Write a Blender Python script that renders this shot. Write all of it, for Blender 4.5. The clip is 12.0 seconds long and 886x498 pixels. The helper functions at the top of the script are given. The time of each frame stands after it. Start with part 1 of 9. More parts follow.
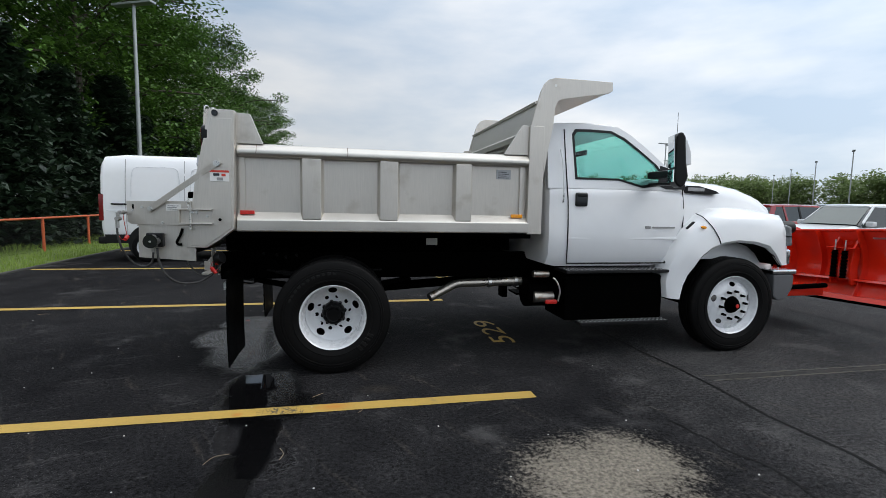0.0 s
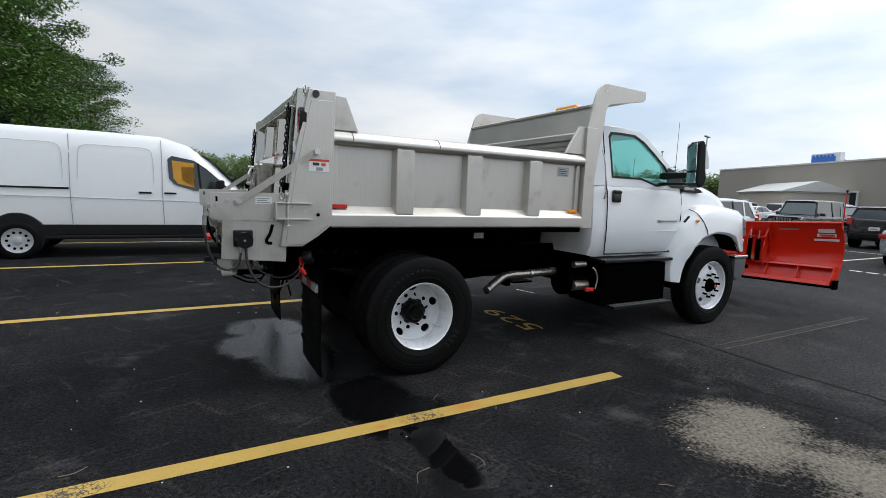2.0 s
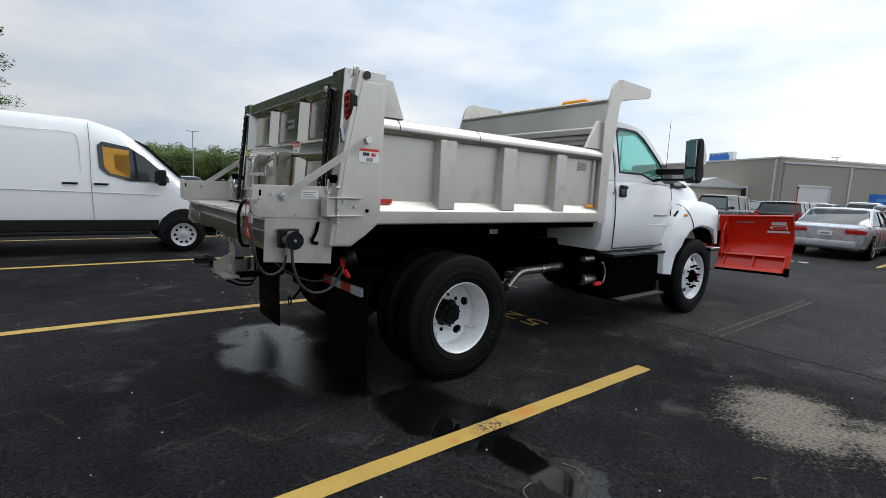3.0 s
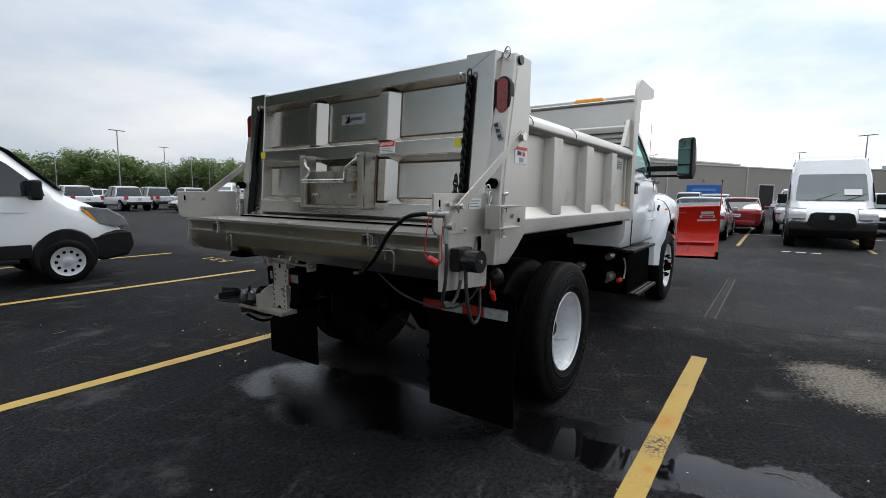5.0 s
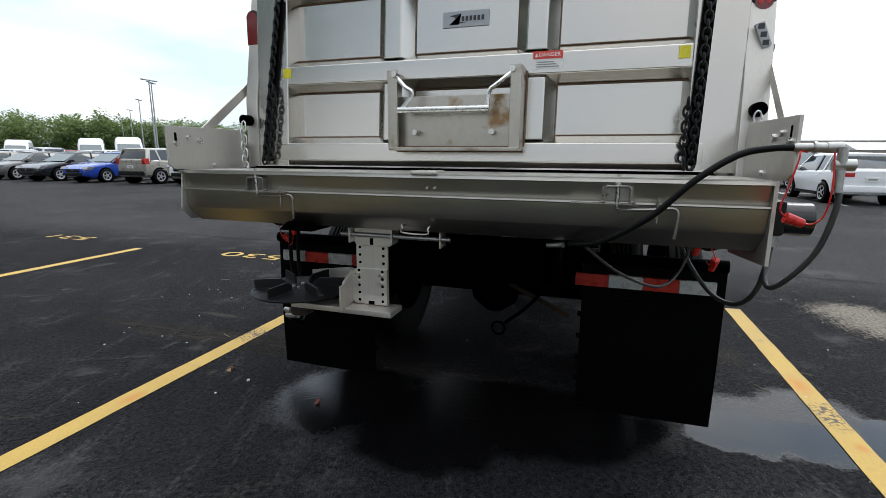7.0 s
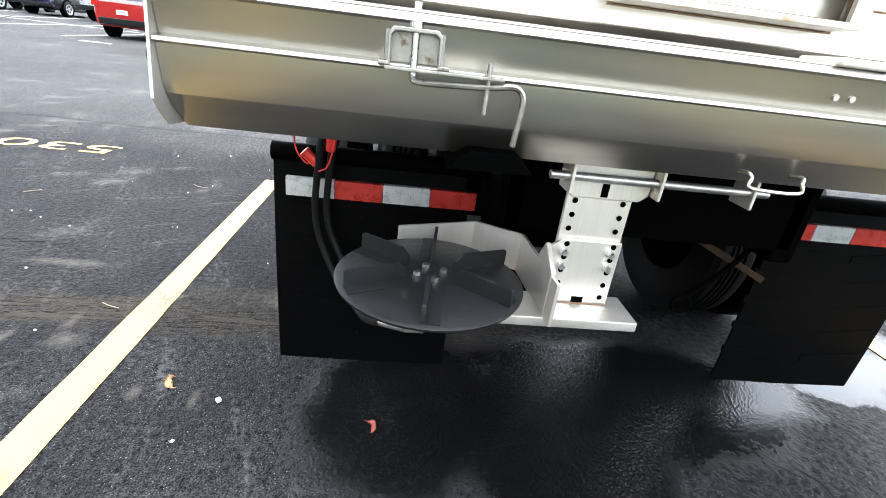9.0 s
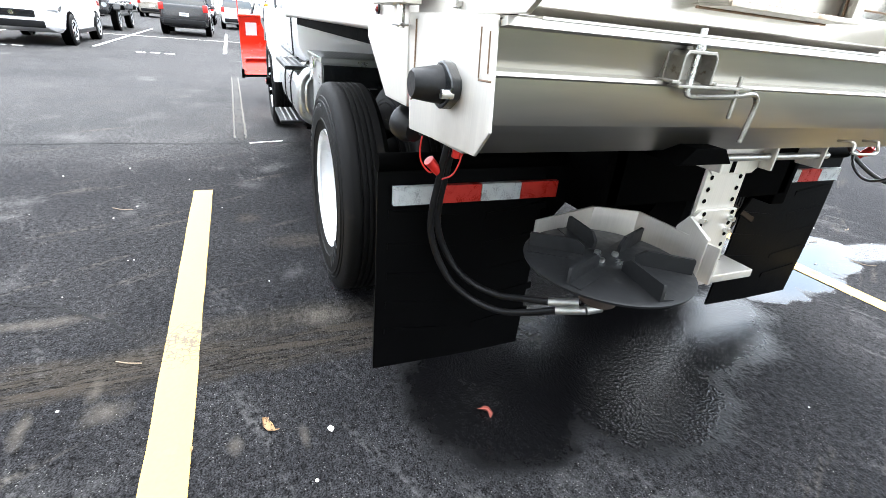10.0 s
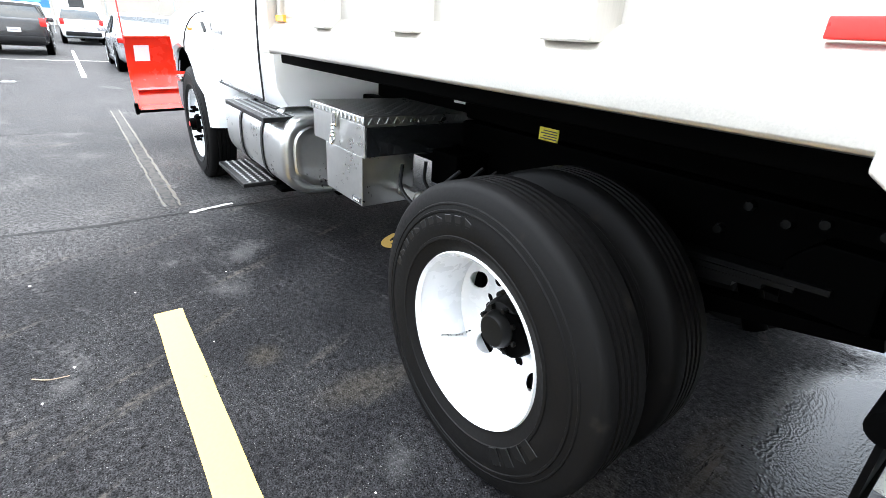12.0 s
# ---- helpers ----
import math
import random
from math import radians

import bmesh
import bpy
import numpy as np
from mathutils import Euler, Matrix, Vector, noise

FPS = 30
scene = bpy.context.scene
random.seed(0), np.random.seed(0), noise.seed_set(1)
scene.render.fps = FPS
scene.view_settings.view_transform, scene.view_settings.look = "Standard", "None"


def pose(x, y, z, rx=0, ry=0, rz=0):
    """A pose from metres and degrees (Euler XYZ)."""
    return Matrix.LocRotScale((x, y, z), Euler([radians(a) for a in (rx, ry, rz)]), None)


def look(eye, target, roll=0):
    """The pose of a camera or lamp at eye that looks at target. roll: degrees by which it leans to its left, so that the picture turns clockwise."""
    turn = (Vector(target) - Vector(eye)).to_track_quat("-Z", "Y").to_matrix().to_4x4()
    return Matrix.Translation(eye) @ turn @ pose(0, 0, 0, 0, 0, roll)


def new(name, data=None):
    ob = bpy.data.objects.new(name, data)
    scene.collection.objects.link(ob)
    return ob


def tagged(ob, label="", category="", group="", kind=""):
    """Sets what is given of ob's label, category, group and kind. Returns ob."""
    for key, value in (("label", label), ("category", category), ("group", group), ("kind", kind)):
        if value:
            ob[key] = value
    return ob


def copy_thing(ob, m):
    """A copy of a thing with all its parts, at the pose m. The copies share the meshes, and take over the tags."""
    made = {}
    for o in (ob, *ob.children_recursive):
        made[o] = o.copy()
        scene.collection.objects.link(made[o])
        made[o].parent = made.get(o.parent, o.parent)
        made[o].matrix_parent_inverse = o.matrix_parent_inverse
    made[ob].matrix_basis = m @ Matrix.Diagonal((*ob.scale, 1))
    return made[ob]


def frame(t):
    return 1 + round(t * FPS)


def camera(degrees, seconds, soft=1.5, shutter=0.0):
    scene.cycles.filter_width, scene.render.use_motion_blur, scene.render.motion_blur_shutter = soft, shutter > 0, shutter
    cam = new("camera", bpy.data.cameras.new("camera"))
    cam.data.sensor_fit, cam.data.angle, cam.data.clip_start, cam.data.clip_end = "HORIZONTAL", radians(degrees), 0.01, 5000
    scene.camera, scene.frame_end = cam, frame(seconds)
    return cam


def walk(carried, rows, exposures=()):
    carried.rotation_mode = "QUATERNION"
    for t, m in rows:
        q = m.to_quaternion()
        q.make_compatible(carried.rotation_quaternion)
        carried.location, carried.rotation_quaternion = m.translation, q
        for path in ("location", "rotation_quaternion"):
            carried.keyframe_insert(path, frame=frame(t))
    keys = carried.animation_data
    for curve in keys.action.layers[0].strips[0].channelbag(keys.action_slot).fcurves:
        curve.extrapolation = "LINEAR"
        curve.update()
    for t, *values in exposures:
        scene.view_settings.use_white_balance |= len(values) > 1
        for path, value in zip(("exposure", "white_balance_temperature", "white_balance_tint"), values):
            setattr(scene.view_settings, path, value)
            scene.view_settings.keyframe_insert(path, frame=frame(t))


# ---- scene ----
cam = camera(86.9, 12.0, soft=0.75)

PATH = [
    (0, (0.125, -5.152, 1.466), (0.523, -3.201, 1.275), 1.1),
    (0.5, (-0.338, -5.039, 1.468), (0.197, -3.123, 1.267), 1.4),
    (1, (-0.784, -4.914, 1.466), (-0.083, -3.053, 1.258), 1.9),
    (1.5, (-1.244, -4.7, 1.48), (-0.401, -2.901, 1.26), 1.8),
    (2, (-1.685, -4.495, 1.49), (-0.722, -2.757, 1.256), 2.2),
    (2.5, (-2.016, -4.178, 1.462), (-0.918, -2.523, 1.23), 2.5),
    (3, (-2.317, -3.816, 1.464), (-1.088, -2.259, 1.213), 2.6),
    (3.2, (-2.411, -3.685, 1.473), (-1.136, -2.168, 1.204), 2.7),
    (4.8, (-3.086, -2.507, 1.458), (-1.496, -1.318, 1.215), 0.7),
    (5, (-3.157, -2.313, 1.439), (-1.537, -1.162, 1.21), 0.6),
    (5.5, (-3.302, -1.857, 1.47), (-1.618, -0.803, 1.233), 0.1),
    (6, (-3.424, -1.421, 1.499), (-1.657, -0.514, 1.268), -0.1),
    (6.5, (-3.329, -0.999, 1.413), (-1.501, -0.228, 1.156), -0.3),
    (7, (-3.091, -0.594, 1.325), (-1.223, 0.007, 0.939), 0.4),
    (7.5, (-2.775, -0.22, 1.225), (-0.924, 0.287, 0.66), 2.6),
    (7.7, (-2.612, -0.078, 1.213), (-0.777, 0.398, 0.573), 2.6),
    (9.3, (-2.234, 0.92, 1.249), (-0.466, 0.514, 0.408), 6.5),
    (9.5, (-2.197, 1.054, 1.263), (-0.473, 0.514, 0.405), 5.5),
    (10, (-2.14, 1.493, 1.24), (-0.497, 0.741, 0.384), 5.4),
    (10.5, (-1.921, 1.768, 1.221), (-0.307, 0.957, 0.363), 5.2),
    (11, (-1.496, 1.874, 1.196), (0.067, 0.97, 0.336), 4.0),
    (11.5, (-1.151, 1.954, 1.252), (0.336, 0.924, 0.399), 4.1),
    (12, (-0.837, 1.941, 1.32), (0.601, 0.812, 0.508), 3.9),
]
walk(cam, [(t, look(e, a, r)) for t, e, a, r in PATH],
     exposures=[(0, 0.0), (6.3, -0.05), (7.0, 0.45), (7.5, 1.15), (7.7, 1.4), (9.3, 2.95), (10.0, 2.75), (10.5, 2.5), (11.0, 2.45), (11.5, 2.75), (12.0, 2.8)])

# ---- world and light ----
SUN_EL, SUN_AZ = 48.0, 20.0
world = bpy.data.worlds.new("overcast_sky")
scene.world = world
world.use_nodes = True
wn, wl = world.node_tree.nodes, world.node_tree.links
wn.clear()
w_out = wn.new("ShaderNodeOutputWorld")
w_bg = wn.new("ShaderNodeBackground")
w_sky = wn.new("ShaderNodeTexSky")
w_sky.sky_type = "NISHITA"
w_sky.sun_disc = False
w_sky.sun_elevation, w_sky.sun_rotation = radians(SUN_EL), radians(90 - SUN_AZ)
w_sky.air_density, w_sky.dust_density = 1.0, 2.0
w_dim = wn.new("ShaderNodeVectorMath")
w_dim.operation = "SCALE"
w_dim.inputs["Scale"].default_value = 0.10
wl.new(w_sky.outputs[0], w_dim.inputs[0])
w_tc = wn.new("ShaderNodeTexCoord")
w_map = wn.new("ShaderNodeMapping")
w_map.inputs["Scale"].default_value = (1.0, 1.0, 3.2)
wl.new(w_tc.outputs["Generated"], w_map.inputs[0])
w_n = wn.new("ShaderNodeTexNoise")
w_n.inputs["Scale"].default_value, w_n.inputs["Detail"].default_value = 1.9, 6.0
w_n.inputs["Roughness"].default_value = 0.5
wl.new(w_map.outputs[0], w_n.inputs["Vector"])
w_ramp = wn.new("ShaderNodeValToRGB")
w_ramp.color_ramp.elements[0].position, w_ramp.color_ramp.elements[1].position = 0.36, 0.66
wl.new(w_n.outputs["Fac"], w_ramp.inputs[0])
# the cloud deck brightens towards the hidden sun
w_dot = wn.new("ShaderNodeVectorMath")
w_dot.operation = "DOT_PRODUCT"
SUN_DIR = Vector((math.cos(radians(SUN_EL)) * math.cos(radians(SUN_AZ)), -math.cos(radians(SUN_EL)) * math.sin(radians(SUN_AZ)), math.sin(radians(SUN_EL))))
w_dot.inputs[1].default_value = SUN_DIR
wl.new(w_tc.outputs["Generated"], w_dot.inputs[0])
w_glow = wn.new("ShaderNodeMapRange")
w_glow.inputs["From Min"].default_value, w_glow.inputs["From Max"].default_value = -0.2, 0.95
w_glow.inputs["To Min"].default_value, w_glow.inputs["To Max"].default_value = 0.80, 1.50
wl.new(w_dot.outputs["Value"], w_glow.inputs["Value"])
w_deck = wn.new("ShaderNodeMix")
w_deck.data_type = "RGBA"
w_deck.inputs["A"].default_value = (0.445, 0.555, 0.69, 1)
w_deck.inputs["B"].default_value = (0.91, 0.91, 0.905, 1)
wl.new(w_ramp.outputs["Color"], w_deck.inputs["Factor"])
w_mul = wn.new("ShaderNodeVectorMath")
w_mul.operation = "SCALE"
wl.new(w_deck.outputs["Result"], w_mul.inputs[0])
wl.new(w_glow.outputs["Result"], w_mul.inputs["Scale"])
w_mix = wn.new("ShaderNodeMix")
w_mix.data_type = "RGBA"
w_mix.inputs["Factor"].default_value = 0.86
wl.new(w_dim.outputs[0], w_mix.inputs["A"])
# the deck thins and brightens overhead
w_sep = wn.new("ShaderNodeSeparateXYZ")
wl.new(w_tc.outputs["Generated"], w_sep.inputs[0])
w_up = wn.new("ShaderNodeMath")
w_up.operation = "MAXIMUM"
wl.new(w_sep.outputs["Z"], w_up.inputs[0])
w_up.inputs[1].default_value = 0.0
w_pow = wn.new("ShaderNodeMath")
w_pow.operation = "POWER"
wl.new(w_up.outputs[0], w_pow.inputs[0])
w_pow.inputs[1].default_value = 2.6
w_zen = wn.new("ShaderNodeMath")
w_zen.operation = "MULTIPLY_ADD"
wl.new(w_pow.outputs[0], w_zen.inputs[0])
w_zen.inputs[1].default_value, w_zen.inputs[2].default_value = 0.80, 0.95
w_top = wn.new("ShaderNodeVectorMath")
w_top.operation = "SCALE"
wl.new(w_mul.outputs[0], w_top.inputs[0])
wl.new(w_zen.outputs[0], w_top.inputs["Scale"])
wl.new(w_top.outputs[0], w_mix.inputs["B"])
wl.new(w_mix.outputs["Result"], w_bg.inputs["Color"])
w_bg.inputs["Strength"].default_value = 1.15
wl.new(w_bg.outputs[0], w_out.inputs[0])

sun = new("sun", bpy.data.lights.new("sun", "SUN"))
sun.data.energy, sun.data.angle, sun.data.color = 0.8, radians(25), (1.0, 0.97, 0.92)
sun.matrix_world = look(SUN_DIR * 50, (0, 0, 0))

# ---- materials ----
def mat(name, col, rough=0.5, metal=0.0, var=0.18, scale=3.0, fine=60.0, bump=0.0, stretch=(1, 1, 1), coat=0.0, rvar=0.1,
        dirt=None, dirt_at=0.62, spec=0.5, rand=0.0):
    m = bpy.data.materials.new(name)
    m.use_nodes = True
    n, l = m.node_tree.nodes, m.node_tree.links
    b = n["Principled BSDF"]
    tc = n.new("ShaderNodeTexCoord")
    mp = n.new("ShaderNodeMapping")
    mp.inputs["Scale"].default_value = stretch
    l.new(tc.outputs["Object"], mp.inputs[0])
    big, small = n.new("ShaderNodeTexNoise"), n.new("ShaderNodeTexNoise")
    big.inputs["Scale"].default_value, big.inputs["Detail"].default_value = scale, 5
    small.inputs["Scale"].default_value, small.inputs["Detail"].default_value = fine, 3
    l.new(tc.outputs["Object"], big.inputs["Vector"])
    l.new(mp.outputs[0], small.inputs["Vector"])
    add = n.new("ShaderNodeMath")
    add.operation = "ADD"
    l.new(big.outputs["Fac"], add.inputs[0])
    l.new(small.outputs["Fac"], add.inputs[1])
    rng = n.new("ShaderNodeMapRange")
    rng.inputs["From Min"].default_value, rng.inputs["From Max"].default_value = 0.6, 1.4
    rng.inputs["To Min"].default_value, rng.inputs["To Max"].default_value = 1 - var, 1 + var
    l.new(add.outputs[0], rng.inputs["Value"])
    mul = n.new("ShaderNodeVectorMath")
    mul.operation = "SCALE"
    mul.inputs[0].default_value = col
    l.new(rng.outputs["Result"], mul.inputs["Scale"])
    out = mul.outputs[0]
    if rand:
        oi = n.new("ShaderNodeObjectInfo")
        r2 = n.new("ShaderNodeMapRange")
        r2.inputs["To Min"].default_value, r2.inputs["To Max"].default_value = 1 - rand, 1 + rand
        l.new(oi.outputs["Random"], r2.inputs["Value"])
        m2 = n.new("ShaderNodeVectorMath")
        m2.operation = "SCALE"
        l.new(out, m2.inputs[0])
        l.new(r2.outputs["Result"], m2.inputs["Scale"])
        out = m2.outputs[0]
    if dirt:
        dn = n.new("ShaderNodeTexNoise")
        dn.inputs["Scale"].default_value, dn.inputs["Detail"].default_value = scale * 2.3, 8
        l.new(tc.outputs["Object"], dn.inputs["Vector"])
        dr = n.new("ShaderNodeMapRange")
        dr.inputs["From Min"].default_value, dr.inputs["From Max"].default_value = dirt_at, dirt_at + 0.12
        l.new(dn.outputs["Fac"], dr.inputs["Value"])
        mx = n.new("ShaderNodeMix")
        mx.data_type = "RGBA"
        l.new(dr.outputs["Result"], mx.inputs["Factor"])
        l.new(out, mx.inputs["A"])
        mx.inputs["B"].default_value = (*dirt, 1)
        out = mx.outputs["Result"]
    l.new(out, b.inputs["Base Color"])
    rr = n.new("ShaderNodeMapRange")
    rr.inputs["From Min"].default_value, rr.inputs["From Max"].default_value = 0.6, 1.4
    rr.inputs["To Min"].default_value, rr.inputs["To Max"].default_value = max(0.02, rough - rvar), min(1, rough + rvar)
    l.new(add.outputs[0], rr.inputs["Value"])
    l.new(rr.outputs["Result"], b.inputs["Roughness"])
    b.inputs["Metallic"].default_value = metal
    b.inputs["Specular IOR Level"].default_value = spec
    b.inputs["Coat Weight"].default_value = coat
    b.inputs["Coat Roughness"].default_value = 0.05
    if bump:
        bp = n.new("ShaderNodeBump")
        bp.inputs["Strength"].default_value, bp.inputs["Distance"].default_value = bump, 0.01
        l.new(small.outputs["Fac"], bp.inputs["Height"])
        l.new(bp.outputs[0], b.inputs["Normal"])
    return m


def glass_mat(name, col, alpha=0.35):
    """A tinted pane: part see-through, part mirror."""
    m = bpy.data.materials.new(name)
    m.use_nodes = True
    n, l = m.node_tree.nodes, m.node_tree.links
    n.clear()
    o, tr, gl, mx, lw = (n.new("ShaderNode" + k) for k in ("OutputMaterial", "BsdfTransparent", "BsdfGlossy", "MixShader", "LayerWeight"))
    tr.inputs[0].default_value = (*col, 1)
    gl.inputs["Roughness"].default_value = 0.02
    pw, ad = n.new("ShaderNodeMath"), n.new("ShaderNodeMath")
    pw.operation, ad.operation = "POWER", "MULTIPLY_ADD"
    l.new(lw.outputs["Facing"], pw.inputs[0])
    pw.inputs[1].default_value = 4.0
    l.new(pw.outputs[0], ad.inputs[0])
    ad.inputs[1].default_value, ad.inputs[2].default_value = 0.6, 0.03
    l.new(ad.outputs[0], mx.inputs[0])
    l.new(tr.outputs[0], mx.inputs[1])
    l.new(gl.outputs[0], mx.inputs[2])
    l.new(mx.outputs[0], o.inputs[0])
    return m


STEEL = mat("brushed_stainless", (0.60, 0.57, 0.525), 0.46, 0.86, var=0.10, scale=1.9, fine=11, stretch=(24, 24, 0.8), bump=0.03, rvar=0.10, dirt=(0.50, 0.465, 0.415), dirt_at=0.58)
STEEL_H = mat("brushed_stainless_long", (0.60, 0.575, 0.53), 0.38, 0.90, var=0.12, scale=1.7, fine=12, stretch=(22, 1, 22), bump=0.02, rvar=0.10, dirt=(0.49, 0.43, 0.34), dirt_at=0.68)
STEEL_G = mat("gate_stainless", (0.56, 0.535, 0.49), 0.22, 0.98, var=0.05, scale=1.2, fine=60, stretch=(12, 1, 12), rvar=0.03)
STEEL_R = mat("rust_stained_stainless", (0.46, 0.43, 0.38), 0.34, 0.95, var=0.14, scale=3.5, fine=24, dirt=(0.25, 0.16, 0.085), dirt_at=0.57, rvar=0.10)
GALV = mat("zinc_plated", (0.62, 0.62, 0.60), 0.3, 1.0, var=0.15, scale=20, fine=90, rvar=0.12)
ALU = mat("polished_aluminium", (0.66, 0.66, 0.65), 0.32, 1.0, var=0.06, scale=5, fine=40, rvar=0.08)
CHROME = mat("chrome", (0.75, 0.75, 0.75), 0.12, 1.0, var=0.05, scale=6)
WHITE = mat("white_paint", (0.81, 0.815, 0.825), 0.22, 0.0, var=0.02, scale=1.5, fine=8, coat=0.6, rvar=0.04)
WHITE_RIM = mat("white_wheel_enamel", (0.70, 0.71, 0.725), 0.28, 0.0, var=0.03, scale=3, fine=20, dirt=(0.36, 0.33, 0.30), dirt_at=0.73, coat=0.3)
HUB = mat("black_hub_paint", (0.0035, 0.0035, 0.0035), 0.4, 0.0, var=0.3, scale=9, fine=60, spec=0.12)
RUBBER = mat("tyre_rubber", (0.0036, 0.0034, 0.0034), 0.62, 0.0, var=0.4, scale=4, fine=80, bump=0.06, rvar=0.12, spec=0.11, dirt=(0.017, 0.0145, 0.012), dirt_at=0.66)
RUBBER_W = mat("worn_tyre_lettering", (0.004, 0.004, 0.004), 0.45, var=0.3, scale=10, fine=80, spec=0.25)
GREYP = mat("grey_plastic", (0.10, 0.10, 0.105), 0.45, var=0.1, scale=6)
FLAP = mat("black_mudflap_rubber", (0.0014, 0.0014, 0.0015), 0.45, 0.0, var=0.25, scale=5, fine=70, bump=0.05, spec=0.03)
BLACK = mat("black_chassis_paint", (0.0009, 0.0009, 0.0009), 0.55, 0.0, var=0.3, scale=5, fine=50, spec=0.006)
RUST_D = mat("stained_chassis_steel", (0.026, 0.017, 0.010), 0.7, 0.3, var=0.4, scale=8, fine=40, spec=0.1)
BLACKP = mat("black_plastic", (0.006, 0.006, 0.0065), 0.42, 0.0, var=0.2, scale=8, fine=120, bump=0.05, spec=0.25)
GLOSSB = mat("gloss_black", (0.010, 0.011, 0.012), 0.14, 0.0, var=0.1, scale=6)
SPIN = mat("dark_spinner_plastic", (0.009, 0.0093, 0.010), 0.5, 0.0, var=0.3, scale=9, fine=60, bump=0.05, dirt=(0.025, 0.025, 0.025), spec=0.2)
RED = mat("red_plow_enamel", (0.66, 0.022, 0.006), 0.22, 0.0, var=0.05, scale=1.2, fine=9, coat=0.5)
REDPL = mat("red_plastic", (0.55, 0.02, 0.015), 0.35)
REDLENS = mat("red_lens", (0.16, 0.006, 0.006), 0.12, coat=0.6)
AMBER = mat("amber_lens", (0.95, 0.36, 0.02), 0.2, coat=0.5)
YELLOW = mat("yellow_label", (0.70, 0.62, 0.03), 0.45)
LABEL = mat("white_label", (0.76, 0.76, 0.74), 0.5, var=0.05)
LABELR = mat("red_label_print", (0.62, 0.05, 0.03), 0.5)
LABELG = mat("grey_print", (0.28, 0.28, 0.28), 0.5)
INK = mat("dark_print", (0.03, 0.03, 0.035), 0.5)
SILVERPLATE = mat("silver_name_plate", (0.34, 0.35, 0.36), 0.35, 0.6, var=0.05)
TAPEW = mat("white_reflective_tape", (0.40, 0.42, 0.42), 0.3, 0.3, var=0.12, scale=30, fine=300)
TAPER = mat("red_reflective_tape", (0.36, 0.022, 0.014), 0.3, 0.2, var=0.12, scale=30, fine=300)
RUST = mat("rusty_iron", (0.029, 0.018, 0.013), 0.7, 0.3, var=0.4, scale=14, fine=80, bump=0.2)
BRASS = mat("brass", (0.55, 0.38, 0.14), 0.35, 1.0)
SEAT = mat("grey_cloth", (0.22, 0.22, 0.22), 0.85, bump=0.1)
CABIN = mat("light_grey_trim", (0.40, 0.42, 0.42), 0.7)
GLASS = glass_mat("clear_green_glass", (0.70, 0.90, 0.87))
MIRROR = mat("mirror_glass", (0.80, 0.82, 0.84), 0.03, 1.0, var=0.0, rvar=0.0)
DARKGLASS = mat("tinted_car_glass", (0.018, 0.024, 0.026), 0.06, 0.0, var=0.1, scale=2, spec=0.8, rvar=0.02)
LAMP = mat("clear_lamp", (0.26, 0.27, 0.28), 0.12, 0.4, var=0.3, scale=6, fine=40, coat=0.6)
DULLZINC = mat("dull_zinc", (0.40, 0.395, 0.38), 0.42, 0.95, var=0.25, scale=25, fine=90, rvar=0.12)
LATCH = mat("latch_steel", (0.30, 0.285, 0.26), 0.42, 0.95, var=0.2, scale=20, fine=80, rvar=0.1, dirt=(0.10, 0.06, 0.03), dirt_at=0.6)
TROUGH = mat("trough_stainless", (0.43, 0.41, 0.37), 0.33, 1.0, var=0.10, scale=1.2, fine=40, stretch=(1, 0.1, 1), rvar=0.03, dirt=(0.24, 0.13, 0.06), dirt_at=0.70)
BRAID = mat("grey_braided_hose", (0.055, 0.054, 0.053), 0.42, 0.4, var=0.4, scale=30, fine=400, bump=0.2)
RUSTY = mat("brown_weld_stain", (0.13, 0.075, 0.04), 0.7, var=0.4, scale=14, fine=60)
HOSE = mat("rubber_hose", (0.0045, 0.0045, 0.005), 0.45, var=0.2, scale=20, spec=0.15)


# ---- mesh tools ----
def box(bm, lo, hi):
    v = [bm.verts.new((x, y, z)) for x in (lo[0], hi[0]) for y in (lo[1], hi[1]) for z in (lo[2], hi[2])]
    for f in ((0, 1, 3, 2), (4, 6, 7, 5), (0, 4, 5, 1), (2, 3, 7, 6), (0, 2, 6, 4), (1, 5, 7, 3)):
        bm.faces.new([v[i] for i in f])
    return bm


def at_axis(axis, a, p):
    return {"x": (a, p[0], p[1]), "y": (p[0], a, p[1]), "z": (p[0], p[1], a)}[axis]


def prism(bm, pts, axis, a, b):
    """A flat outline carried along an axis from a to b: x takes (y, z), y takes (x, z), z takes (x, y)."""
    lo = [bm.verts.new(at_axis(axis, a, p)) for p in pts]
    hi = [bm.verts.new(at_axis(axis, b, p)) for p in pts]
    n = len(pts)
    bm.faces.new(lo)
    bm.faces.new(list(reversed(hi)))
    for i in range(n):
        j = (i + 1) % n
        bm.faces.new((lo[i], hi[i], hi[j], lo[j]))
    return bm


def ring_plate(bm, outer, inner, axis, a, b):
    """A plate with an opening; both outlines have the same count of points."""
    loops = []
    for d in (a, b):
        loops.append([[bm.verts.new(at_axis(axis, d, p)) for p in o] for o in (outer, inner)])
    n = len(outer)
    for i in range(n):
        j = (i + 1) % n
        (o0, i0), (o1, i1) = loops
        bm.faces.new((o0[i], o0[j], i0[j], i0[i]))
        bm.faces.new((o1[j], o1[i], i1[i], i1[j]))
        bm.faces.new((o0[j], o0[i], o1[i], o1[j]))
        bm.faces.new((i0[i], i0[j], i1[j], i1[i]))
    return bm


